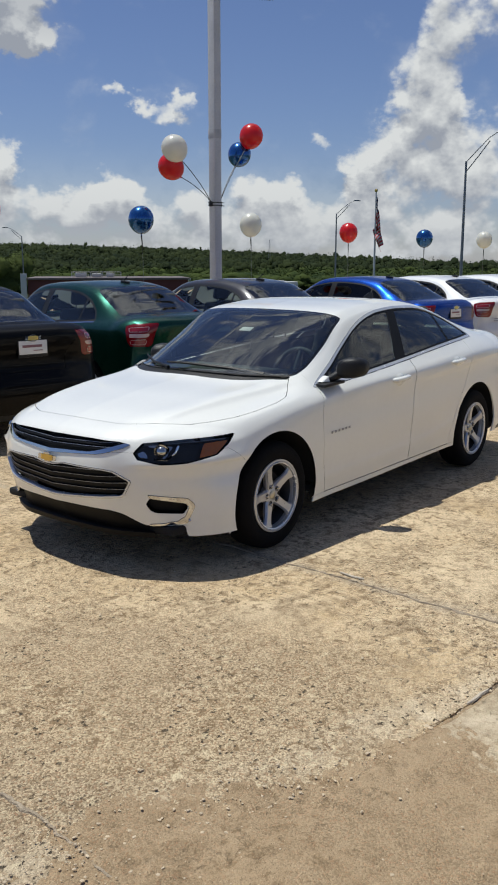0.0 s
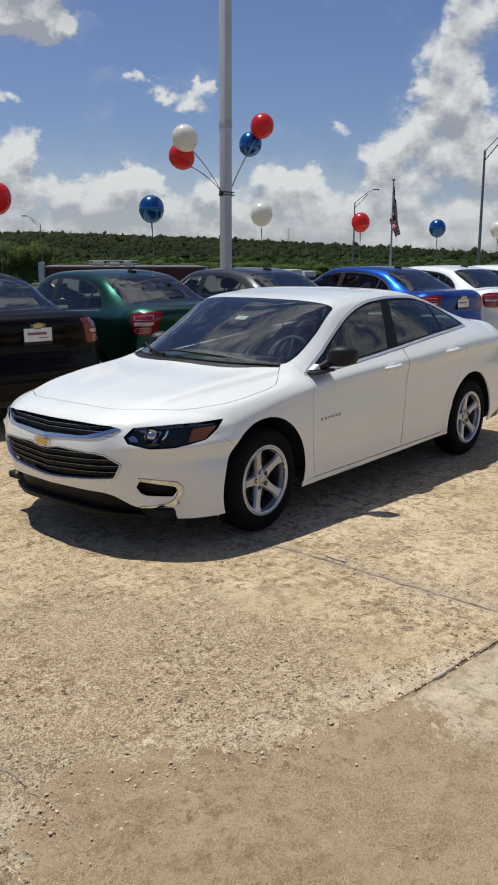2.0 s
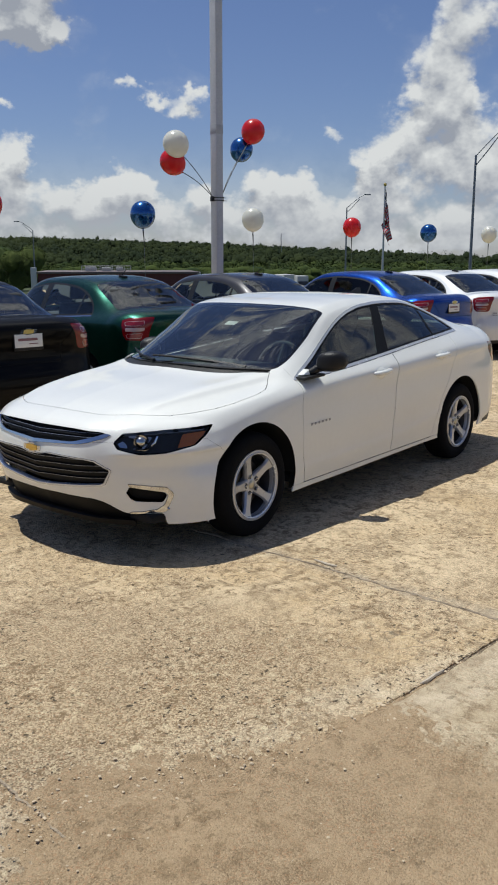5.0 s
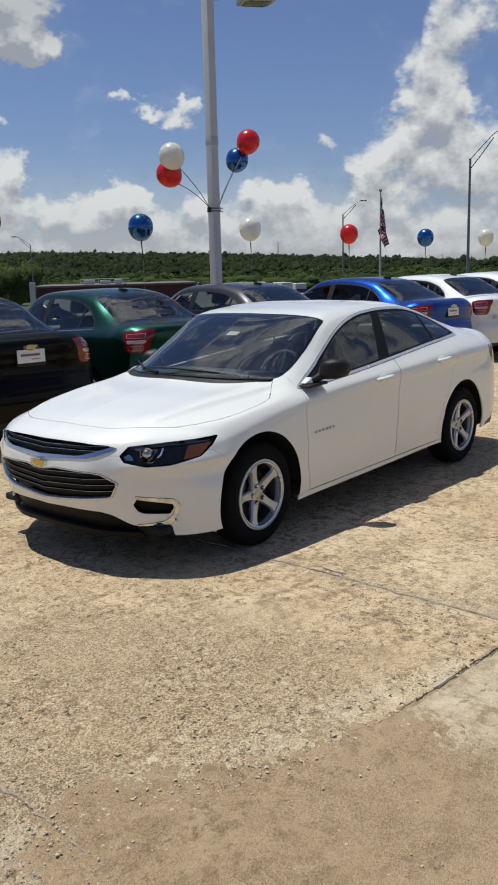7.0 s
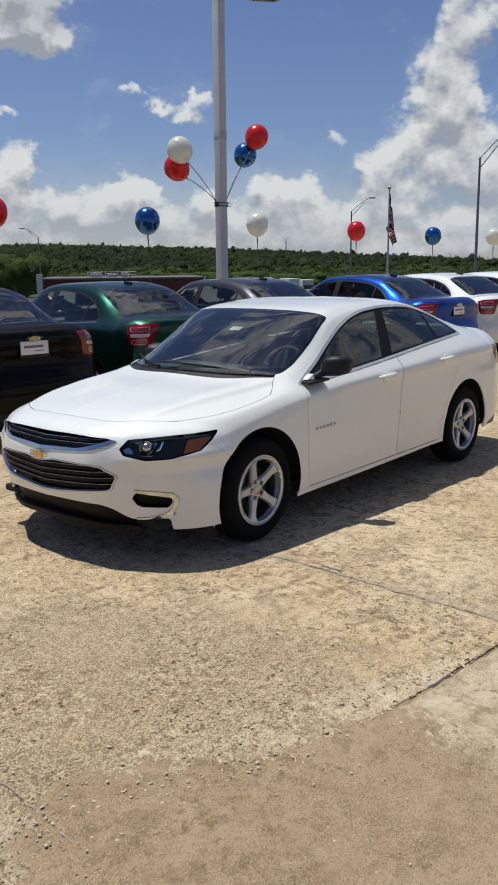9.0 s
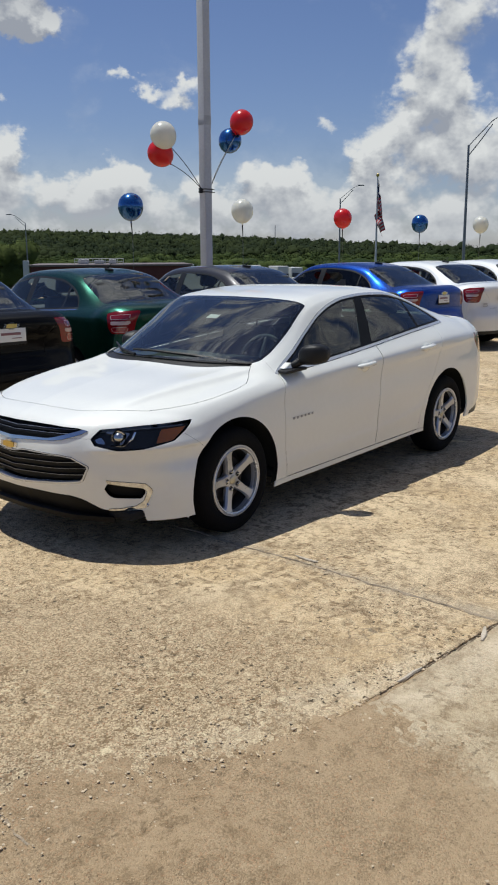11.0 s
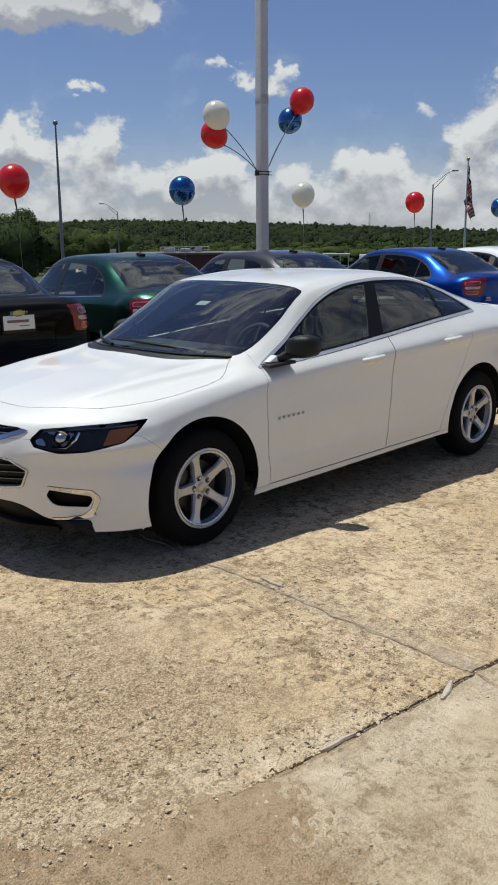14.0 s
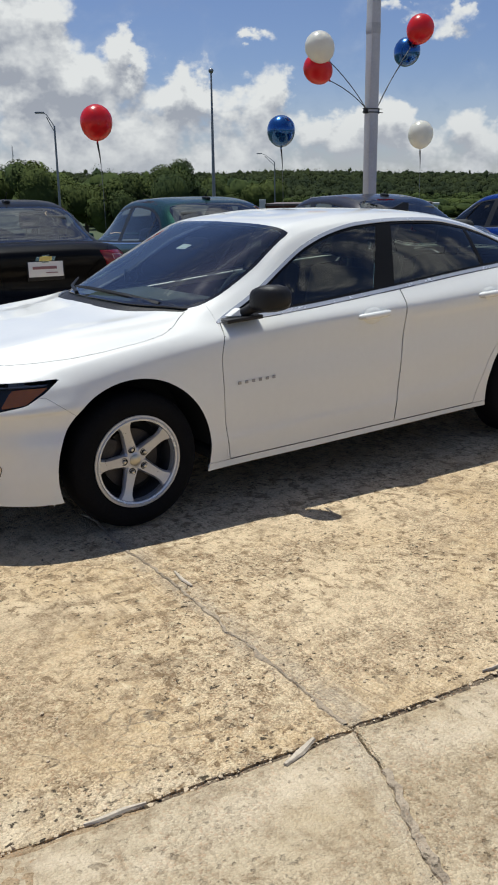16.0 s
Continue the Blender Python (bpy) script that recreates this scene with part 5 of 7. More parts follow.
# ---------------------------------------------------------------- ground
def concrete(name, dark, mid, light, pebble, pits, bump, seed, worn=None, dusty=None, rims=(), grain=140, chips=1.0, broom=0.0, crazed=None):
    """Worn concrete: broad stains, bare aggregate, pits and dust."""
    ma = bpy.data.materials.new(name)
    ma.use_nodes = True
    nt = ma.node_tree
    b = nt.nodes["Principled BSDF"]
    N, L = nt.nodes.new, nt.links.new
    geo = N("ShaderNodeNewGeometry")
    mp = N("ShaderNodeMapping")
    mp.inputs["Location"].default_value = (seed, seed * 1.7, 0)
    L(geo.outputs["Position"], mp.inputs[0])

    def noise_(scale, detail=6.0, rough=0.6, dist=0.0):
        n = N("ShaderNodeTexNoise")
        n.inputs["Scale"].default_value, n.inputs["Detail"].default_value = scale, detail
        n.inputs["Roughness"].default_value, n.inputs["Distortion"].default_value = rough, dist
        L(mp.outputs[0], n.inputs["Vector"])
        return n.outputs["Fac"]

    def ramp(f, lo, hi, a=0.0, c=1.0):
        r = N("ShaderNodeMapRange")
        r.interpolation_type = "SMOOTHSTEP"
        for i, v in ((1, lo), (2, hi), (3, a), (4, c)):
            r.inputs[i].default_value = v
        L(f, r.inputs[0])
        return r.outputs[0]

    def mix(f, a, c, mode="MIX"):
        x = N("ShaderNodeMix")
        x.data_type, x.blend_type = "RGBA", mode
        for i, v in ((0, f), (6, a), (7, c)):
            if isinstance(v, (int, float)):
                x.inputs[i].default_value = v
            elif isinstance(v, tuple):
                x.inputs[i].default_value = (*v, 1)
            else:
                L(v, x.inputs[i])
        return x.outputs[2]

    def math_(op, a, c):
        x = N("ShaderNodeMath")
        x.operation = op
        for i, v in ((0, a), (1, c)):
            if isinstance(v, (int, float)):
                x.inputs[i].default_value = v
            else:
                L(v, x.inputs[i])
        return x.outputs[0]

    broad, patch, fine = noise_(0.75, 4, 0.6, 0.6), noise_(3.6, 8, 0.68, 0.3), noise_(26, 6, 0.7)
    col = mix(ramp(broad, 0.36, 0.64), mid, light)
    col = mix(ramp(patch, 0.49, 0.64, 0.0, 0.8), col, dark)
    col = mix(ramp(fine, 0.35, 0.70, 0.0, 0.55), col, light)
    blot = noise_(12, 9, 0.74, 0.5)
    col = mix(math_("MULTIPLY", ramp(blot, 0.50, 0.60), ramp(noise_(1.1, 3, 0.5), 0.38, 0.62, 0.50, 1.0)), col, dark)
    col = mix(math_("MULTIPLY", ramp(blot, 0.47, 0.36), ramp(noise_(0.9, 3, 0.55), 0.42, 0.60, 0.15, 0.85)), col, light)
    def spot(c, r, wobble, soft=0.35):
        """A soft-edged round patch on the ground, with an uneven rim."""
        d = N("ShaderNodeVectorMath")
        d.operation = "DISTANCE"
        d.inputs[1].default_value = c
        L(geo.outputs["Position"], d.inputs[0])
        return ramp(math_("ADD", d.outputs["Value"], math_("MULTIPLY", math_("SUBTRACT", noise_(1.3, 7, 0.65), 0.5), wobble)), r * (1 + soft), r * (1 - soft))

    if dusty:                                    # brown dust blown over it
        col = mix(math_("MULTIPLY", spot(dusty[0], dusty[1], 0.9, 0.16), 0.92), col, mix(ramp(fine, 0.35, 0.68), tuple(c * 0.82 for c in dusty[2]), tuple(c * 1.15 for c in dusty[2])))
    for foot, across, half, tint, most in rims:  # scoured or stained bands along an edge
        sb, dt = N("ShaderNodeVectorMath"), N("ShaderNodeVectorMath")
        sb.operation, dt.operation = "SUBTRACT", "DOT_PRODUCT"
        sb.inputs[1].default_value, dt.inputs[1].default_value = foot, across
        L(geo.outputs["Position"], sb.inputs[0])
        L(sb.outputs[0], dt.inputs[0])
        away = math_("ABSOLUTE", math_("ADD", dt.outputs["Value"], math_("MULTIPLY", math_("SUBTRACT", noise_(1.6, 6, 0.65), 0.5), half * 2.6)), 0.0)
        col = mix(math_("MULTIPLY", ramp(away, half, half * 0.2), ramp(noise_(5.0, 7, 0.7), 0.38, 0.58, most * 0.2, most)), col, tint)
    if broom:                                    # the marks of a broom drawn over it when it was wet
        bw = N("ShaderNodeMapping")
        bw.inputs["Scale"].default_value, bw.inputs["Rotation"].default_value = (70, 3.5, 1), (0, 0, radians(3))
        L(geo.outputs["Position"], bw.inputs[0])
        bn = N("ShaderNodeTexNoise")
        bn.inputs["Scale"].default_value, bn.inputs["Detail"].default_value = 1.0, 4
        L(bw.outputs[0], bn.inputs["Vector"])
        where = ramp(noise_(0.9, 3, 0.5), 0.42, 0.62, 0.15, broom)
        col = mix(math_("MULTIPLY", ramp(bn.outputs["Fac"], 0.52, 0.64), where), col, dark)
        col = mix(math_("MULTIPLY", ramp(bn.outputs["Fac"], 0.46, 0.34), where), col, light)
    if crazed:                                   # a web of hair cracks
        wv, cv = N("ShaderNodeVectorMath"), N("ShaderNodeTexVoronoi")
        wn = N("ShaderNodeTexNoise")
        wn.inputs["Scale"].default_value, wn.inputs["Detail"].default_value = 6.0, 4
        L(mp.outputs[0], wn.inputs["Vector"])
        wv.operation = "MULTIPLY_ADD"
        wv.inputs[1].default_value = (0.16, 0.16, 0)
        L(wn.outputs["Color"], wv.inputs[0])
        L(geo.outputs["Position"], wv.inputs[2])
        cv.feature, cv.inputs["Scale"].default_value = "DISTANCE_TO_EDGE", 7.0
        L(wv.outputs[0], cv.inputs["Vector"])
        for c, r in crazed:
            col = mix(math_("MULTIPLY", math_("MULTIPLY", ramp(cv.outputs["Distance"], 0.030, 0.006), spot(c, r, 0.7, 0.25)), ramp(noise_(4.0, 3, 0.5), 0.40, 0.60, 0.1, 0.8)), col, (0.16, 0.125, 0.085))
    # aggregate: stones of many tones, bare where the surface has worn off
    v = N("ShaderNodeTexVoronoi")
    v.inputs["Scale"].default_value, v.inputs["Randomness"].default_value = grain, 1.0
    L(mp.outputs[0], v.inputs["Vector"])
    sp = N("ShaderNodeSeparateColor")
    L(v.outputs["Color"], sp.inputs[0])
    tone = mix(ramp(sp.outputs[0], 0.0, 1.0), tuple(c * 0.70 for c in dark), tuple(min(c * 0.98, 0.8) for c in light))
    tone = mix(ramp(sp.outputs[1], 0.80, 0.95, 0.0, 0.6), tone, (0.42, 0.20, 0.10))
    bare = math_("MULTIPLY", ramp(noise_(1.7, 5, 0.65, 0.5), 0.36, 0.60, 0.25, 1.0), pebble)
    if worn:                                     # worn down to the stones
        w = spot(worn[0], worn[1], 2.0)
        bare = math_("MAXIMUM", bare, math_("MULTIPLY", w, worn[2]))
        col = mix(math_("MULTIPLY", w, 0.55), col, dark)
    col = mix(bare, col, tone)
    # coarse crumbling: chips and spalls a few centimetres wide, the shade in them painted dark too
    chip = noise_(24, 5, 0.66, 0.8)
    rough_ = ramp(noise_(1.4, 4, 0.6, 0.4), 0.36, 0.60, 0.2, 1.0)
    col = mix(math_("MULTIPLY", math_("MULTIPLY", ramp(chip, 0.555, 0.62), rough_), min(pits * 0.95 * chips, 1.0)), col, dark)
    col = mix(math_("MULTIPLY", math_("MULTIPLY", ramp(chip, 0.43, 0.35), rough_), pits * 0.55 * chips), col, tuple(min(c * 1.12, 0.8) for c in light))
    # pits and crumbs, with the shade at their bottom put into the colour
    pn = noise_(38, 3, 0.55)
    pit = math_("MULTIPLY", ramp(pn, 0.60, 0.68), ramp(noise_(2.2, 4, 0.6), 0.40, 0.58, 0.15, 1.0))
    col = mix(math_("MULTIPLY", pit, pits), col, (0.085, 0.065, 0.042))
    if not chips:                                # single grains, dark and pale
        sp2 = noise_(190, 3, 0.6)
        col = mix(ramp(sp2, 0.60, 0.68, 0.0, 0.75), col, tuple(c * 0.55 for c in dark))
        col = mix(ramp(sp2, 0.37, 0.30, 0.0, 0.6), col, tuple(min(c * 1.45, 0.8) for c in light))
    L(col, b.inputs["Base Color"])
    b.inputs["Roughness"].default_value, b.inputs["Specular IOR Level"].default_value = 0.88, 0.25
    h = math_("ADD", math_("MULTIPLY", v.outputs["Distance"], -0.6), math_("MULTIPLY", fine, 0.9))
    h = math_("SUBTRACT", h, math_("MULTIPLY", chip, 1.2 * chips))
    h = math_("SUBTRACT", math_("ADD", h, math_("MULTIPLY", patch, 1.6)), math_("MULTIPLY", pit, 0.8))
    bp = N("ShaderNodeBump")
    bp.inputs["Strength"].default_value, bp.inputs["Distance"].default_value = bump, 0.010
    L(h, bp.inputs["Height"])
    L(bp.outputs[0], b.inputs["Normal"])
    return ma


M_AGG = concrete("bare_aggregate_concrete", (0.225, 0.150, 0.080), (0.570, 0.400, 0.214), (0.77, 0.605, 0.392), 0.50, 1.0, 1.0, 3.0, worn=((-3.35, -1.72, 0), 0.95, 0.55), broom=0.45, dusty=((-4.65, -2.15, 0), 0.85, (0.35, 0.275, 0.185)),
                 rims=[((-3.60, -2.22, 0), (.33, .94, 0), .17, (0.78, 0.65, 0.46), 0.8), ((-1.60, -2.0, 0), (1, -.02, 0), .10, (0.43, 0.365, 0.275), 0.8)], crazed=[((-2.12, -2.42, 0), .42), ((-1.62, -2.3, 0), .35)])
M_SMOOTH = concrete("worn_smooth_concrete", (0.245, 0.174, 0.100), (0.435, 0.332, 0.203), (0.57, 0.468, 0.320), 0.42, 0.42, 0.8, 11.0, chips=0.5, broom=0.16,
                    rims=[((-1.70, -2.86, 0), (.091, .996, 0), .15, (0.66, 0.545, 0.39), 0.9), ((-1.80, -3.0, 0), (.933, -.36, 0), .05, (0.52, 0.44, 0.325), 0.7)], dusty=((-4.15, -3.12, 0), 1.22, (0.312, 0.216, 0.122)))
M_SAND = concrete("packed_sandy_dirt", (0.215, 0.146, 0.080), (0.318, 0.220, 0.125), (0.42, 0.308, 0.188), 0.50, 0.25, 0.7, 23.0, grain=170, chips=0.0)
M_FILL = concrete("old_joint_filler", (0.24, 0.19, 0.135), (0.36, 0.285, 0.20), (0.46, 0.375, 0.275), 0.3, 0.7, 0.8, 37.0)
M_JOINT = concrete("dirt_in_joints", (0.09, 0.068, 0.045), (0.16, 0.12, 0.08), (0.26, 0.20, 0.14), 0.5, 0.5, 0.9, 31.0)
M_JDIRT = concrete("crumbled_joint_dirt", (0.06, 0.045, 0.030), (0.13, 0.098, 0.064), (0.26, 0.20, 0.14), 0.6, 0.8, 1.0, 41.0)
M_STONE = mat("gravel_stone", (0.52, 0.41, 0.28), 0.85, var=0.35, scale=22, bump=0.4, bump_scale=300)
M_STICK = mat("dry_bark", (0.47, 0.40, 0.31), 0.85, var=0.3, scale=60)
M_GRASS = mat("dry_green_grass", (0.045, 0.065, 0.022), 0.9, var=0.4, scale=0.6, bump=0.6, bump_scale=8)

RIDGE = line_x((-180, -.2), (-60, .2), (15, .10), (23.6, -.1), (28.9, .38), (34.7, .68), (38.8, .88), (43.8, 1.08), (49, 1.22), (54, 1.32), (58, 1.22), (63, 1.25), (66, 1.30), (71, 1.40), (90, 1.3), (180, -.2))
EYE_X, EYE_Y, EYE_Z = -5.0, -4.2, 1.7


def terrain(x, y):
    """Height of the land: the flat lot, a valley behind it, and a wooded ridge."""
    x, y = np.asarray(x, float), np.asarray(y, float)
    dx, dy = x - EYE_X, y - EYE_Y
    r, az = np.hypot(dx, dy), np.degrees(np.arctan2(dy, dx))
    top = EYE_Z + 1000 * np.tan(np.radians(RIDGE(az))) - 8.5
    out = np.maximum(np.maximum(np.abs(x - 3) - 21, np.abs(y + 2.5) - 14), 0)
    fall = -4.0 * np.clip(out / 85, 0, 1) ** .9
    rise = np.clip((r - 420) / 580, 0, 1)
    rise = rise * rise * (3 - 2 * rise)
    far = np.clip((r - 1000) / 1500, 0, 1)
    return -.13 + fall + rise * (top + 4.0) - far * 30


def ground():
    rs = np.concatenate([np.linspace(0, 30, 31)[1:], np.geomspace(31, 2600, 60)])
    na = 180
    V, F = [(EYE_X, EYE_Y, float(terrain(EYE_X, EYE_Y)))], []
    for r in rs:
        for k in range(na):
            a = 2 * math.pi * k / na
            x, y = EYE_X + r * math.cos(a), EYE_Y + r * math.sin(a)
            V.append((x, y, 0))
    V = np.array(V)
    V[:, 2] = terrain(V[:, 0], V[:, 1])
    for k in range(na):
        F.append((0, 1 + k, 1 + (k + 1) % na))
    for i in range(len(rs) - 1):
        for k in range(na):
            a, b = 1 + i * na, 1 + (i + 1) * na
            F.append((a + k, b + k, b + (k + 1) % na, a + (k + 1) % na))
    me = bpy.data.meshes.new("ground")
    me.from_pydata(V.tolist(), [], F)
    tagged(link_mesh("ground", me, M_GRASS), "dry green land falling away to a wooded ridge", "ground", kind="structure")


ground()

# the paved lot: rows of slabs, turned a little against the white car
J0, J_TURN = Vector((-1.66, -2.737, 0)), radians(-5.2)
E1, E2, E3 = Vector((math.cos(J_TURN), math.sin(J_TURN), 0)), Vector((.045, .999, 0)), Vector((.36, .933, 0))
SLAB_W, SLAB_D = 2.40, 4.6


def lot(a, b, z=0.0):
    return J0 + E1 * a + (E2 if b >= 0 else E3) * b + Vector((0, 0, z))


def wob(kind, i, s, amp):
    return amp * (noise.noise(Vector((i * 7.3 + (50 if kind else 0), s * 2.1, 0))) + .6 * noise.noise(Vector((i * 3.1, s * 9.0, 4.0 + kind))) + .35 * noise.noise(Vector((i, s * 31, 9.0 + kind))))


def slab_mesh(i, j, fine):
    """One slab between joints i, i+1 across and j, j+1 along, with chipped edges."""
    a0, a1, b0, b1 = i * SLAB_W, (i + 1) * SLAB_W, j * SLAB_D, (j + 1) * SLAB_D
    n = 60 if fine else 1
    m = 110 if fine else 1
    amp = .022 if fine else 0
    gapn = lambda k: .014 if k == 0 else .006
    side_gap = .0025 if j >= 0 else .0045
    edge = []
    for k in range(n):
        s = a0 + (a1 - a0) * k / n
        edge.append((s, b0 + gapn(j) + wob(0, j, s, amp)))
    for k in range(m):
        s = b0 + (b1 - b0) * k / m
        edge.append((a1 - side_gap + wob(1, i + 1, s, amp * 1.3), s))
    for k in range(n):
        s = a1 + (a0 - a1) * k / n
        edge.append((s, b1 - gapn(j + 1) + wob(0, j + 1, s, amp)))
    for k in range(m):
        s = b1 + (b0 - b1) * k / m
        edge.append((a0 + side_gap + wob(1, i, s, amp * 1.3), s))
    zt = .004 * math.sin(i * 12.9 + j * 78.2) + (.010 if j < 0 else 0)
    ca, cb = (a0 + a1) / 2, (b0 + b1) / 2
    bm = bmesh.new()
    rings = []
    for inset, z in (((.016, zt), (.005, zt - .005), (0, zt - .014), (0, -.115)) if j < 0 or not fine else ((.012, zt), (.004, zt - .001), (0, zt - .003), (0, -.115))):
        ring = []
        for k, (a, b) in enumerate(edge):
            chip = 1.0 + (1.4 * max(0, noise.noise(Vector((a * 14, b * 14, 3.0)))) if fine else 0)
            d = inset * chip
            ring.append(bm.verts.new(lot(a + math.copysign(min(d, abs(ca - a)), ca - a), b + math.copysign(min(d, abs(cb - b)), cb - b), z)))
        rings.append(ring)
    # the top: a strip from the chipped edge to a straight inner border, and one plain face within it
    inner = []
    for a, b in edge:
        p = lot(min(max(a, a0 + .12), a1 - .12), min(max(b, b0 + .12), b1 - .12), zt)
        inner.append(inner[-1] if inner and (inner[-1].co - p).length < 1e-6 else bm.verts.new(p))
    if inner[-1] is not inner[0] and (inner[-1].co - inner[0].co).length < 1e-6:
        inner = [inner[0] if v is inner[-1] else v for v in inner]
    for k in range(len(edge)):
        j2 = (k + 1) % len(edge)
        q = [rings[0][k], rings[0][j2], inner[j2], inner[k]]
        bm.faces.new(q if inner[j2] is not inner[k] else q[:3])
    bm.faces.new([bm.verts.new(lot(a, b, zt)) for a, b in ((a0 + .12, b0 + .12), (a1 - .12, b0 + .12), (a1 - .12, b1 - .12), (a0 + .12, b1 - .12))])
    for p, q in zip(rings, rings[1:]):
        for k in range(len(p)):
            bm.faces.new((p[k], q[k], q[(k + 1) % len(p)], p[(k + 1) % len(p)]))
    return bm


def pavement():
    base = thing("pavement", "worn tan concrete slabs with dirty joints", "pavement", kind="structure")
    bm = bmesh.new()
    P = [lot(a, b, -.05) for a, b in ((-6.6 * SLAB_W, -3 * SLAB_D), (9.4 * SLAB_W, -3 * SLAB_D), (9.4 * SLAB_W, 3 * SLAB_D), (-6.6 * SLAB_W, 3 * SLAB_D))]
    q = [bm.verts.new(p) for p in P]
    bm.faces.new(q)
    bmesh.ops.subdivide_edges(bm, edges=bm.edges[:], cuts=40, use_grid_fill=True)
    part("joint_fill", bm, M_JOINT, base, "dark dirt in the joints", smooth=False)
    # dirt that stands higher in the near joints
    bm = bmesh.new()
    rows = []
    for k in range(261):
        a = -2.6 + 7.0 * k / 260
        w = wob(0, 0, a, .022)
        rows.append([bm.verts.new(lot(a, w + o, zz + .006 * noise.noise(Vector((a * 11, o * 60, 1))) + .008 * noise.noise(Vector((a * 3.1, o * 20, 4))))) for o, zz in ((-.06, -.022), (-.022, -.006), (.0, -.014), (.022, -.007), (.06, -.022))])
    for p, r in zip(rows, rows[1:]):
        for k in range(4):
            bm.faces.new((p[k], r[k], r[k + 1], p[k + 1]))
    part("joint_dirt", bm, M_JDIRT, base, "crumbled dirt in the joint")
    # old filler over the cross joints of the near row
    for i, lo, hi, up in ((0, .03, 2.2, 0), (-1, .10, 2.2, 0), (0, -1.5, -.22, .010)):
        bm = bmesh.new()
        rows = []
        for k in range(161):
            b = lo + (hi - lo) * k / 160
            c = i * SLAB_W + wob(1, i, b, .022 * 1.3)
            wl, wr = [(.018 if up else .005) + .024 * max(0, noise.noise(Vector((b * 5.0, q, i))) + .6 * noise.noise(Vector((b * 17.0, q, i))) + .08) for q in (1.0, 8.0)]
            zt = .0035 + .004 * noise.noise(Vector((b * 6, 2, i))) + .002 * noise.noise(Vector((b * 25, 2, 2)))
            rows.append([bm.verts.new(lot(c - wl, b, -.006 - up * 1.5)), bm.verts.new(lot(c - wl * .6, b, up + zt)), bm.verts.new(lot(c, b, up + zt - .002)), bm.verts.new(lot(c + wr * .6, b, up + zt)), bm.verts.new(lot(c + wr, b, -.006 - up * 1.5))])
        for p, r in zip(rows, rows[1:]):
            for k in range(4):
                bm.faces.new((p[k], r[k], r[k + 1], p[k + 1]))
        part("joint_filler", bm, M_FILL, base, "grey weathered filler over a joint")
    for j in range(-3, 3):
        for i in range(-6, 9):
            fine = i in (-2, -1, 0) and j in (-1, 0)
            part("slab", slab_mesh(i, j, fine), M_SMOOTH if j < 0 else M_AGG, base, smooth=False)


pavement()


RUT = (1.0, .04)                               # across the old wheel marks in the dirt


def dirt():
    """Packed sandy dirt washed over the slabs, thinning out to a ragged edge."""
    f = poly_f([(-4.60, -3.1), (-4.27, -2.55), (-4.18, -2.34), (-4.09, -2.21), (-3.95, -2.06), (-3.81, -2.07), (-3.67, -2.15), (-3.53, -2.33), (-3.44, -2.38), (-3.32, -2.49), (-3.16, -2.54), (-3.06, -2.57), (-2.95, -2.65), (-2.90, -2.72), (-3.00, -2.90), (-3.10, -3.05), (-3.30, -3.30), (-3.40, -3.8), (-3.6, -4.6), (-4.6, -4.9), (-4.9, -4.2)])
    nx, ny = 330, 330
    xs, ys = np.linspace(-6.9, -2.1, nx), np.linspace(-6.0, -1.5, ny)
    X, Y = np.meshgrid(xs, ys, indexing="ij")
    d = -f(X.ravel(), Y.ravel())
    V = []
    for x, y, k in zip(X.ravel().tolist(), Y.ravel().tolist(), d.tolist()):
        n1, n2, n3 = noise.noise(Vector((x * 2.3, y * 2.3, 0))), noise.noise(Vector((x * 9, y * 9, 2))), noise.noise(Vector((x * 30, y * 30, 5)))
        rut = .0075 * math.sin((x * RUT[0] + y * RUT[1]) * 150 + 3 * n1) * max(0, noise.noise(Vector((x * 1.3 + 4, y * 1.3, 7))) + .12) * (1 if k > .2 else 0)
        n4 = noise.noise(Vector((x * 75, y * 75, 8)))
        near = y < -2.738 - .09 * (x + 1.64)
        h = min(max(k * (.05 if not near else .03), -.05), .012) + (.003 if not near else .004) * n1 + (.006 if not near else .003) * n2 + .005 * n3 * (1 if k < .25 else .35) + .004 * n4 * (1 if k < .25 else .25) + rut + .001 + (.0135 if near else 0)
        V.append((x, y, h))
    F = [(i * ny + j, (i + 1) * ny + j, (i + 1) * ny + j + 1, i * ny + j + 1) for i in range(nx - 1) for j in range(ny - 1)]
    me = bpy.data.meshes.new("dirt")
    me.from_pydata(V, [], F)
    tagged(link_mesh("dirt", me, M_SAND), "packed brown sandy dirt washed over the concrete", "dirt", kind="stuff")


dirt()


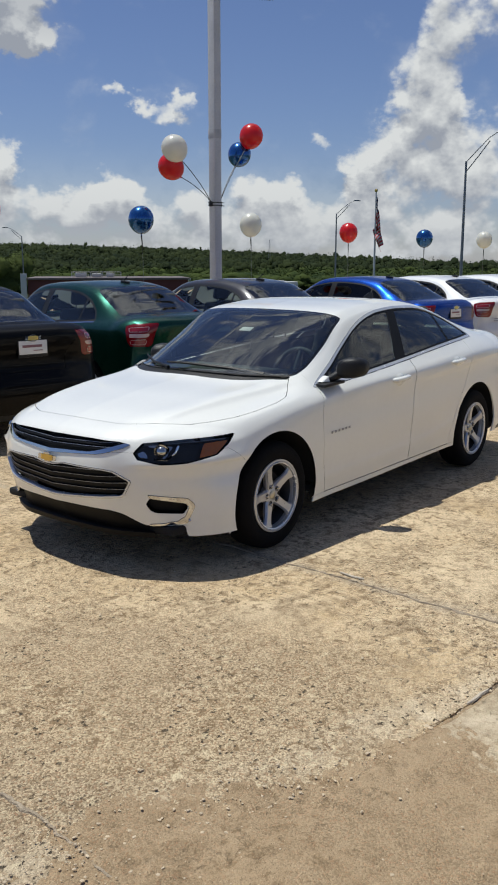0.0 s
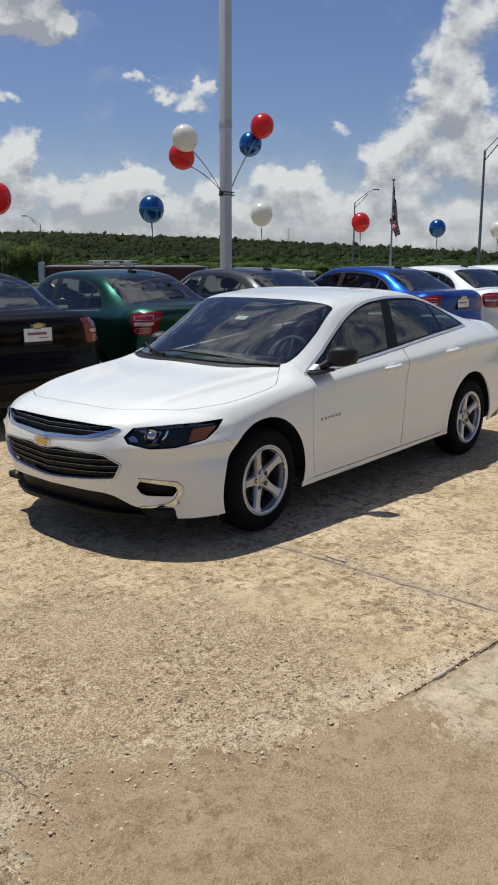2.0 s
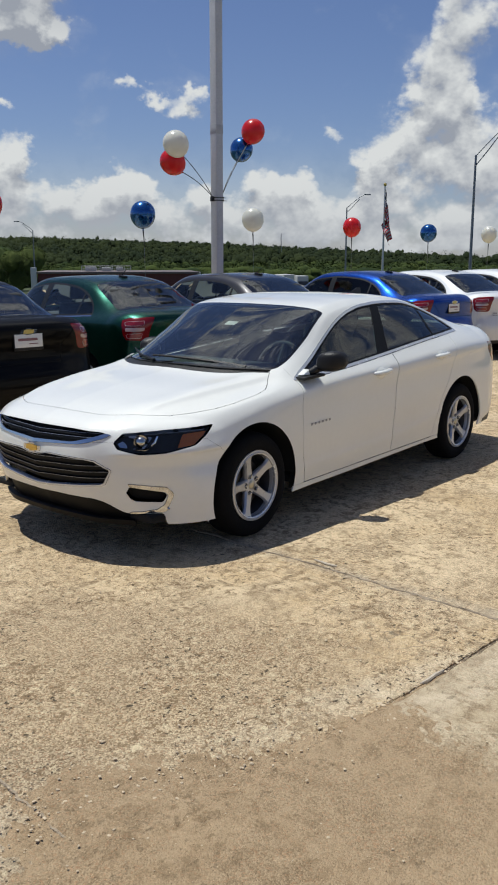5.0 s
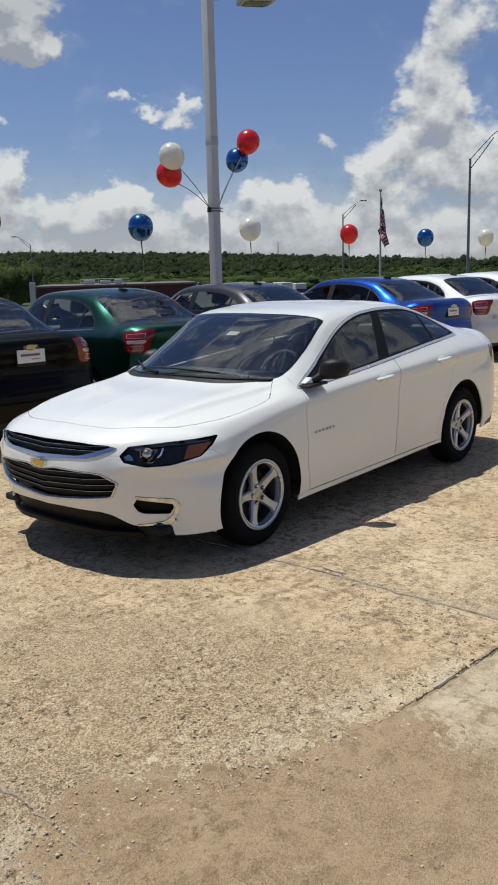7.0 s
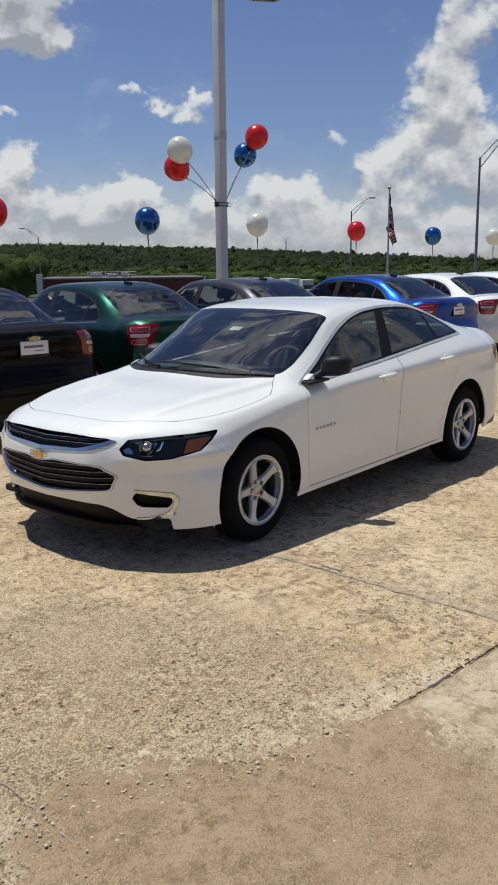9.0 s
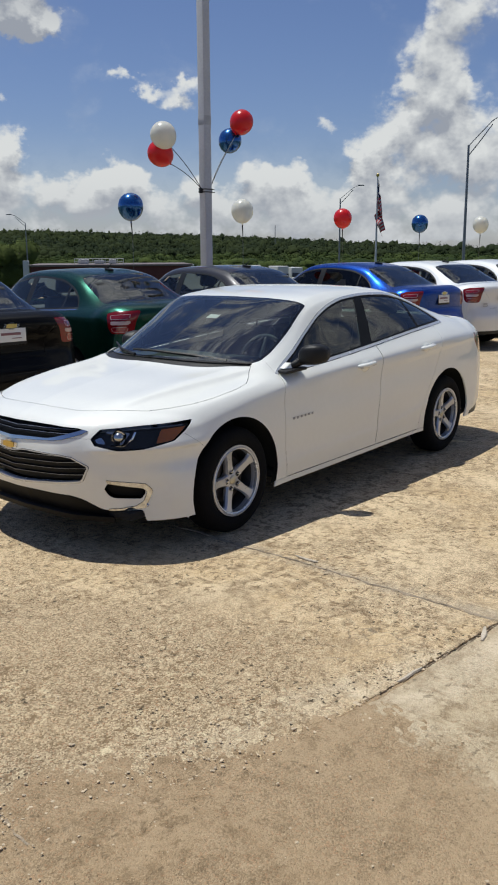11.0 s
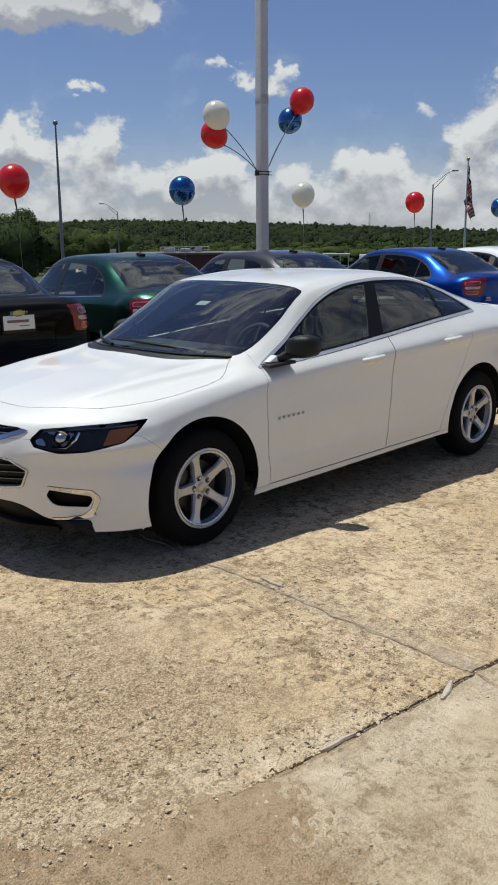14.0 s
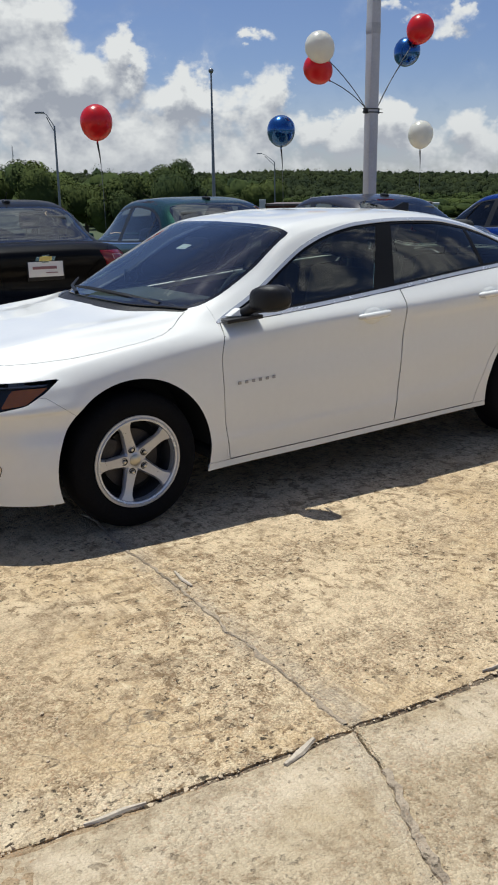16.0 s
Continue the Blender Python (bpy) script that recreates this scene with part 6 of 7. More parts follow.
def gravel():
    """Loose stones and crumbs on the near slabs, in the joint and at the edge of the dirt."""
    rnd = random.Random(7)
    ico = bmesh.new()
    bmesh.ops.create_icosphere(ico, subdivisions=1, radius=1)
    base = np.array([v.co[:] for v in ico.verts])
    faces = [[v.index for v in f.verts] for f in ico.faces]
    ico.free()
    V, F = [], []

    def stone(x, y, z, r):
        o = len(V)
        sx, sy, sz = r * rnd.uniform(.7, 1.5), r * rnd.uniform(.7, 1.2), r * rnd.uniform(.35, .7)
        a = rnd.uniform(0, 6.28)
        for p in base:
            k = rnd.uniform(.75, 1.2)
            u, w = p[0] * sx * k, p[1] * sy * k
            V.append((x + u * math.cos(a) - w * math.sin(a), y + u * math.sin(a) + w * math.cos(a), z + p[2] * sz * k + sz * .4))
        F.extend([[o + i for i in f] for f in faces])
    for _ in range(2600):
        x, y = rnd.uniform(-4.6, .6), rnd.uniform(-3.9, -.6)
        if noise.noise(Vector((x * 1.4, y * 1.4, 3))) + rnd.uniform(-.5, .5) < .05:
            continue
        if x > -2.9 and y < -2.7 and rnd.random() < .75:
            continue
        stone(x, y, .002 + (.010 if y < -2.75 and x > -2.9 else 0), .0018 + .0055 * rnd.random() ** 4)
    for _ in range(520):                       # along the joint
        a = rnd.uniform(-1.2, 3.5)
        p = lot(a, wob(0, 0, a, .022) + rnd.gauss(0, .018))
        stone(p.x, p.y, -.006, .0025 + .008 * rnd.random() ** 3)
    for _ in range(420):                       # ragged edge of the dirt
        t = rnd.random()
        x = -4.4 + 1.5 * t
        y = -1.90 - .72 * t + rnd.gauss(-.06, .11)
        stone(x, y, .006, .002 + .006 * rnd.random() ** 3)
    for _ in range(800):                       # strewn over the dirt
        x, y = rnd.uniform(-4.5, -2.8), rnd.uniform(-4.2, -2.1)
        if y < -2.2 - .55 * (x + 4.0) - .05:
            stone(x, y, .013 + (.012 if y < -2.738 - .09 * (x + 1.64) else 0), .0015 + .0045 * rnd.random() ** 6)
    me = bpy.data.meshes.new("gravel")
    me.from_pydata(V, [], F)
    tagged(link_mesh("gravel", me, M_STONE, smooth=False), "loose tan stones and crumbs on the concrete", "gravel", kind="stuff")


gravel()


def strip(label, pts, w):
    """A splinter of old joint filler or bark."""
    bm = bmesh.new()
    rows = []
    for k, p in enumerate(pts):
        d = (Vector(pts[min(k + 1, len(pts) - 1)]) - Vector(pts[max(k - 1, 0)])).normalized()
        s = Vector((-d.y, d.x, 0)) * w * (.5 if k in (0, len(pts) - 1) else 1)
        q = Vector(p)
        rows.append([bm.verts.new(q + s), bm.verts.new(q + s * .6 + Vector((0, 0, .006))), bm.verts.new(q - s * .6 + Vector((0, 0, .007))), bm.verts.new(q - s)])
    for p, r in zip(rows, rows[1:]):
        for k in range(4):
            bm.faces.new((p[k], r[k], r[(k + 1) % 4], p[(k + 1) % 4]))
    bm.faces.new(rows[0]), bm.faces.new(rows[-1])
    tagged(part("splinter", bm, M_STICK, None, label, smooth=False), "", "debris", "splinters by the joint")


strip("pale splinter lying in the joint between the slabs", [(-2.50, -2.660, .006), (-2.45, -2.668, .008), (-2.39, -2.668, .007), (-2.33, -2.678, .005)], .009)
strip("short pale splinter lying by the joint", [(-1.94, -2.770, .012), (-1.87, -2.750, .013), (-1.80, -2.722, .012)], .014)
strip("pale strip of old filler on the concrete", [(-1.555, -1.612, .004), (-1.557, -1.54, .005), (-1.544, -1.45, .004)], .008)
strip("curled pale strip in the joint", [(-1.10, -2.748, .003), (-1.06, -2.757, .005), (-1.01, -2.755, .003)], .005)


# ---------------------------------------------------------------- pole, balloons
M_POLE = mat("grey_white_pole_paint", (0.50, 0.50, 0.52), 0.5, var=0.12, scale=3, bump=0.15, bump_scale=30)
M_STEEL = mat("galvanised_steel", (0.22, 0.23, 0.25), 0.5, 0.7, var=0.2, scale=6)
M_ROD = mat("black_rod", (0.02, 0.02, 0.022), 0.5, var=0.2, scale=30)
M_HOUSING = mat("bronze_housing", (0.36, 0.36, 0.34), 0.5, 0.2, var=0.1, scale=6)


def latex(name, col, shine=0.3, through=0.35):
    """Balloon skin: glossy, with light showing through."""
    ma = mat(name, col, 0.28, coat=0.35, coat_rough=0.1, var=0.06, scale=4)
    nt = ma.node_tree
    b, out = nt.nodes["Principled BSDF"], nt.nodes["Material Output"]
    tr, mx = nt.nodes.new("ShaderNodeBsdfTranslucent"), nt.nodes.new("ShaderNodeMixShader")
    tr.inputs[0].default_value = (*col, 1)
    mx.inputs[0].default_value = through
    nt.links.new(b.outputs[0], mx.inputs[1])
    nt.links.new(tr.outputs[0], mx.inputs[2])
    nt.links.new(mx.outputs[0], out.inputs[0])
    return ma


M_BRED = latex("red_balloon_skin", (0.72, 0.018, 0.022))
M_BWHITE = latex("white_balloon_skin", (0.80, 0.79, 0.72))
M_BBLUE = mat("blue_foil_balloon", (0.012, 0.10, 0.32), 0.22, 0.75, coat=0.6, coat_rough=0.08, var=0.2, scale=5, bump=0.25, bump_scale=9)


def balloon(label, material, p, foot, r=.225, lean=(0.05, 0.03), rod=False):
    """A round balloon on a ribbon and a thin stick that reaches down to its foot."""
    e = thing("balloon", label, "balloon", Matrix.Translation(p), group="red, white and blue balloons")
    bm = bmesh.new()
    prof = []
    for k in range(25):
        a = math.pi * k / 24
        z = math.cos(a)
        prof.append((r * math.sin(a) * (1 - .05 * (1 - z) * .5), r * (1.02 * z if z > 0 else 1.10 * z)))
    prof[-1] = (.014, -r * 1.10)
    prof += [(.010, -r * 1.10 - .012), (.017, -r * 1.10 - .03), (0, -r * 1.10 - .028)]
    lathe(bm, prof, 36)
    part("skin", bm, material, e)
    f = Vector(foot) - Vector(p)
    bm = bmesh.new()
    n0 = Vector((0, 0, -r * 1.10 - .02))
    if rod:
        axis = (Vector((0, 0, .12)) - f).normalized()
        e.matrix_world = Matrix.Translation(p) @ Vector((0, 0, 1)).rotation_difference(axis).to_matrix().to_4x4()
        turn = e.matrix_world.to_3x3().transposed()
        f = turn @ f
        n0 = Vector((0, 0, -r * 1.10 - .02))
        mid = f.lerp(n0, .40) + turn @ Vector((0, 0, .10))
        pts = [n0 * (1 - t) ** 2 + mid * 2 * t * (1 - t) + f * t * t for t in [k / 14 for k in range(15)]]
        tube(bm, pts, .007, 6)
        part("rod", bm, M_ROD, e, "thin black rod")
    else:
        n1 = n0 + Vector((lean[0], lean[1], -.30))
        tube(bm, [n0, n0.lerp(n1, .5) + Vector((.004, 0, 0)), n1], [.014, .010, .004], 6)
        part("ribbon", bm, M_ROD, e, "dark ribbon")
        bm = bmesh.new()
        tube(bm, [n1, n1.lerp(f, .5), f], .0035, 5)
        part("stick", bm, M_STEEL, e, "thin pale stick")
    return e


for lab, ma, p in (("blue shiny balloon on a thin stick behind the parked cars", M_BBLUE, (5.34, 7.1, 2.48)), ("white balloon on a thin stick behind the parked cars", M_BWHITE, (8.38, 7.1, 2.50)), ("red balloon on a thin stick behind the parked cars", M_BRED, (2.20, 7.1, 2.51)),
                   ("red balloon on a thin stick behind the blue car", M_BRED, (12.86, 7.63, 2.48)), ("blue shiny balloon on a thin stick at the row's end", M_BBLUE, (15.80, 7.11, 2.40)), ("white balloon on a thin stick at the row's end", M_BWHITE, (18.30, 6.53, 2.41))):
    balloon(lab, ma, p, (p[0] + .12, p[1] + .08, 0.0))
PX, PY = 6.90, 6.75
for lab, ma, p, s in (("white balloon tied to the lamp pole", M_BWHITE, (5.76, 6.68, 3.66), -1), ("red balloon tied to the lamp pole", M_BRED, (5.92, 6.92, 3.39), -1), ("red balloon tied high on the lamp pole", M_BRED, (7.84, 6.66, 4.08), 1), ("blue shiny balloon tied to the lamp pole", M_BBLUE, (7.82, 6.93, 3.77), 1)):
    balloon(lab, ma, p, (PX + .11 * s, PY, 2.82), rod=True)


def light_pole():
    e = thing("lamp_pole", "tall pale grey square lamp pole with a shoebox head", "lamp pole", pose(PX, PY, 0, 0, 0, -7))
    bm = bmesh.new()
    box(bm, (.165, .165, 6.9), pose(0, 0, 3.45), .014, 2)
    part("post", bm, M_POLE, e)
    bm = bmesh.new()
    box(bm, (.36, .36, .03), pose(0, 0, .015), .006)
    part("base_plate", bm, M_STEEL, e)
    bm = bmesh.new()
    for z in (2.775, 2.825):
        box(bm, (.185, .185, .018), pose(0, 0, z), .004)
    for s in (-1, 1):
        box(bm, (.06, .05, .09), pose(s * .115, 0, 2.80), .008)
        tube(bm, [(s * .10, -.03, 2.775), (s * .20, -.03, 2.775)], .006, 6)
        tube(bm, [(s * .10, -.03, 2.825), (s * .19, -.03, 2.83)], .006, 6)
    part("clamp", bm, M_ROD, e, "black clamp that holds balloon rods")
    bm = bmesh.new()
    box(bm, (.169, .169, .16), pose(0, 0, 4.02), .005)
    part("band", bm, mat("scuffed_pole_paint", (0.40, 0.40, 0.42), 0.55, var=0.2, scale=9), e)
    bm = bmesh.new()
    box(bm, (.40, .06, .08), pose(.28, -.1, 6.47, 0, -3, -40), .01)
    part("arm", bm, M_HOUSING, e)
    bm = bmesh.new()
    box(bm, (.62, .46, .17), pose(.92, -.30, 6.52, 0, -3, -22), .03)
    h = part("lamp_head", bm, M_HOUSING, e, "shoebox lamp head")
    bm = bmesh.new()
    box(bm, (.44, .34, .02), pose(.92, -.30, 6.428, 0, -3, -22), .004)
    part("lamp_lens", bm, mat("lamp_lens_dark", (0.12, 0.12, 0.10), 0.2, var=0.2, scale=20), h)


light_pole()


# ---------------------------------------------------------------- far things
VIEW_A, VIEW_B = (-5.50, -3.95), (-3.18, -4.43)       # two points of the lot from which bearings were taken


def place(az, r, o=VIEW_A):
    x, y = o[0] + r * math.cos(radians(az)), o[1] + r * math.sin(radians(az))
    return x, y, float(terrain(x, y))


def street_lamp(az, r, top_el, arm_az, arm_el, rad, o=VIEW_A, head=True):
    x, y, z = place(az, r, o)
    zt, za = EYE_Z + r * math.tan(radians(top_el)), EYE_Z + r * math.tan(radians(arm_el))
    ax, ay, _ = place(arm_az, r, o)
    e = thing("street_lamp", "grey steel street lamp with a curved arm", "street lamp", Matrix.Translation((x, y, z)), group="street lamps")
    bm = bmesh.new()
    tube(bm, [(0, 0, 0), (0, 0, (zt - z) * .5), (0, 0, zt - z)], [rad, rad * .8, rad * .6], 12)
    part("post", bm, M_STEEL, e)
    a = Vector((ax - x, ay - y, za - z))
    for lo, k in ((0, 1.0), (-.11 * (za - zt + 1), .55)):
        bm = bmesh.new()
        s = Vector((0, 0, zt - z - .05 + lo * 2))
        tube(bm, [s, s.lerp(a, .35) + Vector((0, 0, .10)), s.lerp(a, .7) + Vector((0, 0, .16)), a] if k == 1 else [s, s.lerp(a, .4) + Vector((0, 0, .02)), s.lerp(a, .72) + Vector((0, 0, .10))], rad * .3, 8)
        part("arm", bm, M_STEEL, e)
    if head:
        bm = bmesh.new()
        d = Vector((a.x, a.y, 0)).normalized()
        box(bm, (.75, .26, .14), Matrix.Translation(a + d * .3) @ pose(0, 0, 0, 0, 0, math.degrees(math.atan2(d.y, d.x))), .05)
        part("lamp_head", bm, M_STEEL, e)


street_lamp(25.09, 60, 6.24, 23.2, 7.95, .115)
street_lamp(33.03, 105, 3.20, 31.9, 3.99, .12)
street_lamp(53.02, 130, 1.75, 53.85, 2.26, .11)
street_lamp(67.55, 75, 3.95, 68.15, 4.70, .12, VIEW_B)


def mast():
    x, y, z = place(57.85, 80, VIEW_B)
    e = thing("mast", "tall thin dark mast with a small ball on top", "mast", Matrix.Translation((x, y, z)))
    h = EYE_Z + 80 * math.tan(radians(7.0)) - z
    bm = bmesh.new()
    tube(bm, [(0, 0, 0), (0, 0, h * .5), (0, 0, h)], [.17, .13, .07], 10)
    part("post", bm, M_STEEL, e)
    bm = bmesh.new()
    bmesh.ops.create_uvsphere(bm, u_segments=12, v_segments=8, radius=.22, matrix=pose(0, 0, h + .1))
    part("finial", bm, M_STEEL, e)


mast()


def lattice(az, r, el):
    x, y, z = place(az, r)
    h = EYE_Z + r * math.tan(radians(el)) - z
    e = thing("radio_mast", "thin lattice mast far off on the ridge", "mast", Matrix.Translation((x, y, z)), group="far masts")
    bm = bmesh.new()
    for k in range(3):
        a = 2.09 * k
        tube(bm, [(1.2 * math.cos(a), 1.2 * math.sin(a), 0), (.25 * math.cos(a), .25 * math.sin(a), h)], .07, 5)
    for k in range(10):
        t = (k + .5) / 10
        w = 1.2 + (.25 - 1.2) * t
        tube(bm, [(w, 0, h * t), (-w * .5, w * .87, h * (t + .04)), (-w * .5, -w * .87, h * (t + .08))], .04, 4)
    part("lattice", bm, M_STEEL, e)


lattice(37.3, 600, 1.55)
lattice(69.9, 520, 2.85)


def flagpole():
    r = 55
    x, y, z = place(30.55, r)
    top = EYE_Z + r * math.tan(radians(4.50)) - z
    e = thing("flagpole", "white flagpole with a limp striped red and white flag", "flagpole", Matrix.Translation((x, y, z)))
    bm = bmesh.new()
    tube(bm, [(0, 0, 0), (0, 0, top * .6), (0, 0, top)], [.075, .06, .04], 12)
    part("pole", bm, M_POLE, e)
    bm = bmesh.new()
    bmesh.ops.create_uvsphere(bm, u_segments=14, v_segments=10, radius=.10, matrix=pose(0, 0, top + .1))
    part("finial", bm, M_GOLD, e)
    # limp cloth: the hoist on the pole, the fly hanging down in folds
    cols = [mat("flag_red", (0.42, 0.02, 0.035), 0.8, var=0.12, scale=8), mat("flag_white", (0.42, 0.40, 0.38), 0.8, var=0.08, scale=8), mat("flag_blue", (0.015, 0.02, 0.09), 0.8, var=0.12, scale=8)]
    side = Vector((math.sin(radians(30.55)), -math.cos(radians(30.55)), 0))
    into = Vector((math.cos(radians(30.55)), math.sin(radians(30.55)), 0))
    bm = bmesh.new()
    ns, nt_ = 60, 52
    hoist, fly = 1.7, 2.9
    grid = []
    for i in range(ns + 1):
        s = i / ns
        row = []
        for j in range(nt_ + 1):
            t = j / nt_
            out = .80 * min(1, s * 1.6) * (.5 + .5 * t) + .20 * math.sin(s * 17 + t * 2) * s ** .5 - .28 * s * s * (1 - t)
            dep = .20 * math.cos(s * 15 + t * 3) * s ** .5 + .1 * math.sin(t * 8)
            zz = top - .15 - t * hoist * (1 - .25 * s) - s * fly * .72 - .05 * math.sin(s * 20)
            out = out * .62 - .16 * s
            row.append(bm.verts.new(side * (out + .05) + into * dep + Vector((0, 0, zz))))
        grid.append(row)
    for i in range(ns):
        for j in range(nt_):
            f = bm.faces.new((grid[i][j], grid[i + 1][j], grid[i + 1][j + 1], grid[i][j + 1]))
            f.material_index = 2 if i < ns * .4 and j < nt_ * 7 / 13 else (int(j / nt_ * 13) % 2)
    o = part("flag", bm, cols[0], e, "limp flag with red and white stripes and a dark blue corner", sharp=0)
    for c in cols[1:]:
        o.data.materials.append(c)


flagpole()

M_BRICK = mat("dark_red_wall", (0.10, 0.030, 0.026), 0.85, var=0.25, scale=1.5, bump=0.5, bump_scale=12)
M_TRIM = mat("white_metal", (0.52, 0.51, 0.49), 0.5, var=0.06, scale=2)
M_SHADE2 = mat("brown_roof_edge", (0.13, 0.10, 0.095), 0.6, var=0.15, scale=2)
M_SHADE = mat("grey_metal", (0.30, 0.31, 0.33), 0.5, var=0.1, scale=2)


def low_building():
    r = 72
    x, y, z = place(47.7, r)
    top = EYE_Z + r * math.tan(radians(-.90)) - z
    e = thing("low_building", "long low dark red building with a flat roof", "building", pose(x, y, z, 0, 0, 47.7 - 90))
    w = 2 * r * math.tan(radians(5.1))
    bm = bmesh.new()
    box(bm, (w, 9, top), pose(0, 4.5, top / 2), .05)
    part("wall", bm, M_BRICK, e)
    bm = bmesh.new()
    box(bm, (w + .3, 9.3, .16), pose(0, 4.5, top + .02), .03)
    part("roof_edge", bm, M_SHADE2, e)
    bm = bmesh.new()
    box(bm, (.45, .45, top + .45), pose(-w / 2 - .3, 0, top / 2 + .22), .03)
    part("corner_post", bm, M_TRIM, e, "white corner post")
    for k, (x0, ww, hh) in enumerate(((-2.3, .9, .40), (-1.0, .8, .34), (.1, .6, .38))):
        bm = bmesh.new()
        box(bm, (ww, 1.0, hh), pose(x0, 3.0, top + hh / 2 + .08), .04)
        for q in range(4):
            box(bm, (ww * .9, .04, .05), pose(x0, 2.48, top + .16 + q * hh * .2), 0)
        part("roof_unit", bm, M_TRIM, e, "white rooftop unit")
    bm = bmesh.new()
    for q in range(9):
        tube(bm, [(-3.0 + q * .5, 1.6, top), (-3.0 + q * .5, 1.6, top + .55)], .025, 5)
    for hgt in (.30, .55):
        tube(bm, [(-3.0, 1.6, top + hgt), (1.0, 1.6, top + hgt)], .025, 5)
    part("roof_rail", bm, M_TRIM, e, "white roof railing")


low_building()


def canopy(az, r, el, w):
    x, y, z = place(az, r)
    h = EYE_Z + r * math.tan(radians(el)) - z
    e = thing("canopy", "flat white canopy on thin posts", "canopy", pose(x, y, z, 0, 0, az - 90), group="canopies")
    bm = bmesh.new()
    box(bm, (w, 3.0, .22), pose(0, 1.5, h - .11), .03)
    part("roof", bm, M_TRIM, e)
    for k in range(4):
        bm = bmesh.new()
        tube(bm, [(w * (-.45 + .3 * k), .2, 0), (w * (-.45 + .3 * k), .2, h - .2)], .07, 8)
        part("post", bm, M_TRIM, e)


canopy(43.7, 95, -.86, 4.2)
canopy(39.0, 110, -.95, 3.4)


def van(az, r, el, turn, w=5.4):
    """A white delivery van: tall body, cab with windows, wheels."""
    x, y, z = place(az, r)
    top = EYE_Z + r * math.tan(radians(el)) - z
    h = top
    e = thing("van", "white box van parked beyond the lot", "van", pose(x, y, z, 0, 0, turn), group="far vans")
    bm = bmesh.new()
    box(bm, (w * .72, 2.0, h - .45), pose(w * .12, 0, .45 + (h - .45) / 2), .12, 3)
    box(bm, (w * .3, 1.95, .75), pose(-w * .36, 0, .85), .12, 3)
    part("body", bm, M_TRIM, e)
    bm = bmesh.new()
    box(bm, (.5, 1.8, .7), pose(-w * .27, 0, 1.55, 0, 30, 0), .06)
    part("windscreen", bm, M_GLOSSBLACK, e)
    for sx in (-.33, .33):
        for s in (-1, 1):
            bm = bmesh.new()
            lathe(bm, [(0, .1), (.2, .1), (.34, .09), (.35, -.09), (0, -.1)], 20, pose(sx * w, s * .92, .35, 90, 0, 0))
            part("wheel", bm, M_TYRE, e)


van(36.9, 150, -1.0, 62)
van(35.9, 155, -1.08, 50, 4.6)
van(31.7, 150, -1.0, 40, 4.6)


# ---------------------------------------------------------------- woods
def leaf_mat(name, c, coarse, spread):
    """Foliage whose green drifts from clump to clump and, less, from spray to spray."""
    ma = mat(name, c, 0.85, spec=0.05)
    nt = ma.node_tree
    b = nt.nodes["Principled BSDF"]
    N, L = nt.nodes.new, nt.links.new
    g, n1, n2, mx = N("ShaderNodeNewGeometry"), N("ShaderNodeTexNoise"), N("ShaderNodeTexNoise"), N("ShaderNodeMath")
    for n, s in ((n1, coarse), (n2, coarse * .12)):
        n.inputs["Scale"].default_value, n.inputs["Detail"].default_value = s, 3
        L(g.outputs["Position"], n.inputs["Vector"])
    a1 = N("ShaderNodeMath")
    a1.operation = "ADD"
    L(n1.outputs["Fac"], a1.inputs[0])
    L(n2.outputs["Fac"], a1.inputs[1])
    mx.operation = "MULTIPLY_ADD"
    mx.inputs[1].default_value = spread
    L(g.outputs["Random Per Island"], mx.inputs[0])
    L(a1.outputs[0], mx.inputs[2])
    mr = N("ShaderNodeMapRange")
    mr.inputs[1].default_value, mr.inputs[2].default_value = .75 + spread * .5, 1.25 + spread * .5
    L(mx.outputs[0], mr.inputs[0])
    rp = N("ShaderNodeValToRGB")
    rp.color_ramp.elements[0].color = (c[0] * .6, c[1] * .66, c[2] * .75, 1)
    rp.color_ramp.elements[1].color = (c[0] * 1.55, c[1] * 1.38, c[2] * 1.1, 1)
    L(mr.outputs[0], rp.inputs[0])
    L(rp.outputs[0], b.inputs["Base Color"])
    return ma


M_LEAF = leaf_mat("oak_foliage", (0.036, 0.055, 0.019), .35, .25)
M_TREELEAF = leaf_mat("broadleaf_foliage", (0.050, 0.072, 0.026), .35, .25)
M_FARLEAF = leaf_mat("far_foliage", (0.021, 0.031, 0.014), .06, .08)
M_BARK = mat("grey_bark", (0.10, 0.08, 0.06), 0.9, var=0.3, scale=4, bump=0.6, bump_scale=20)


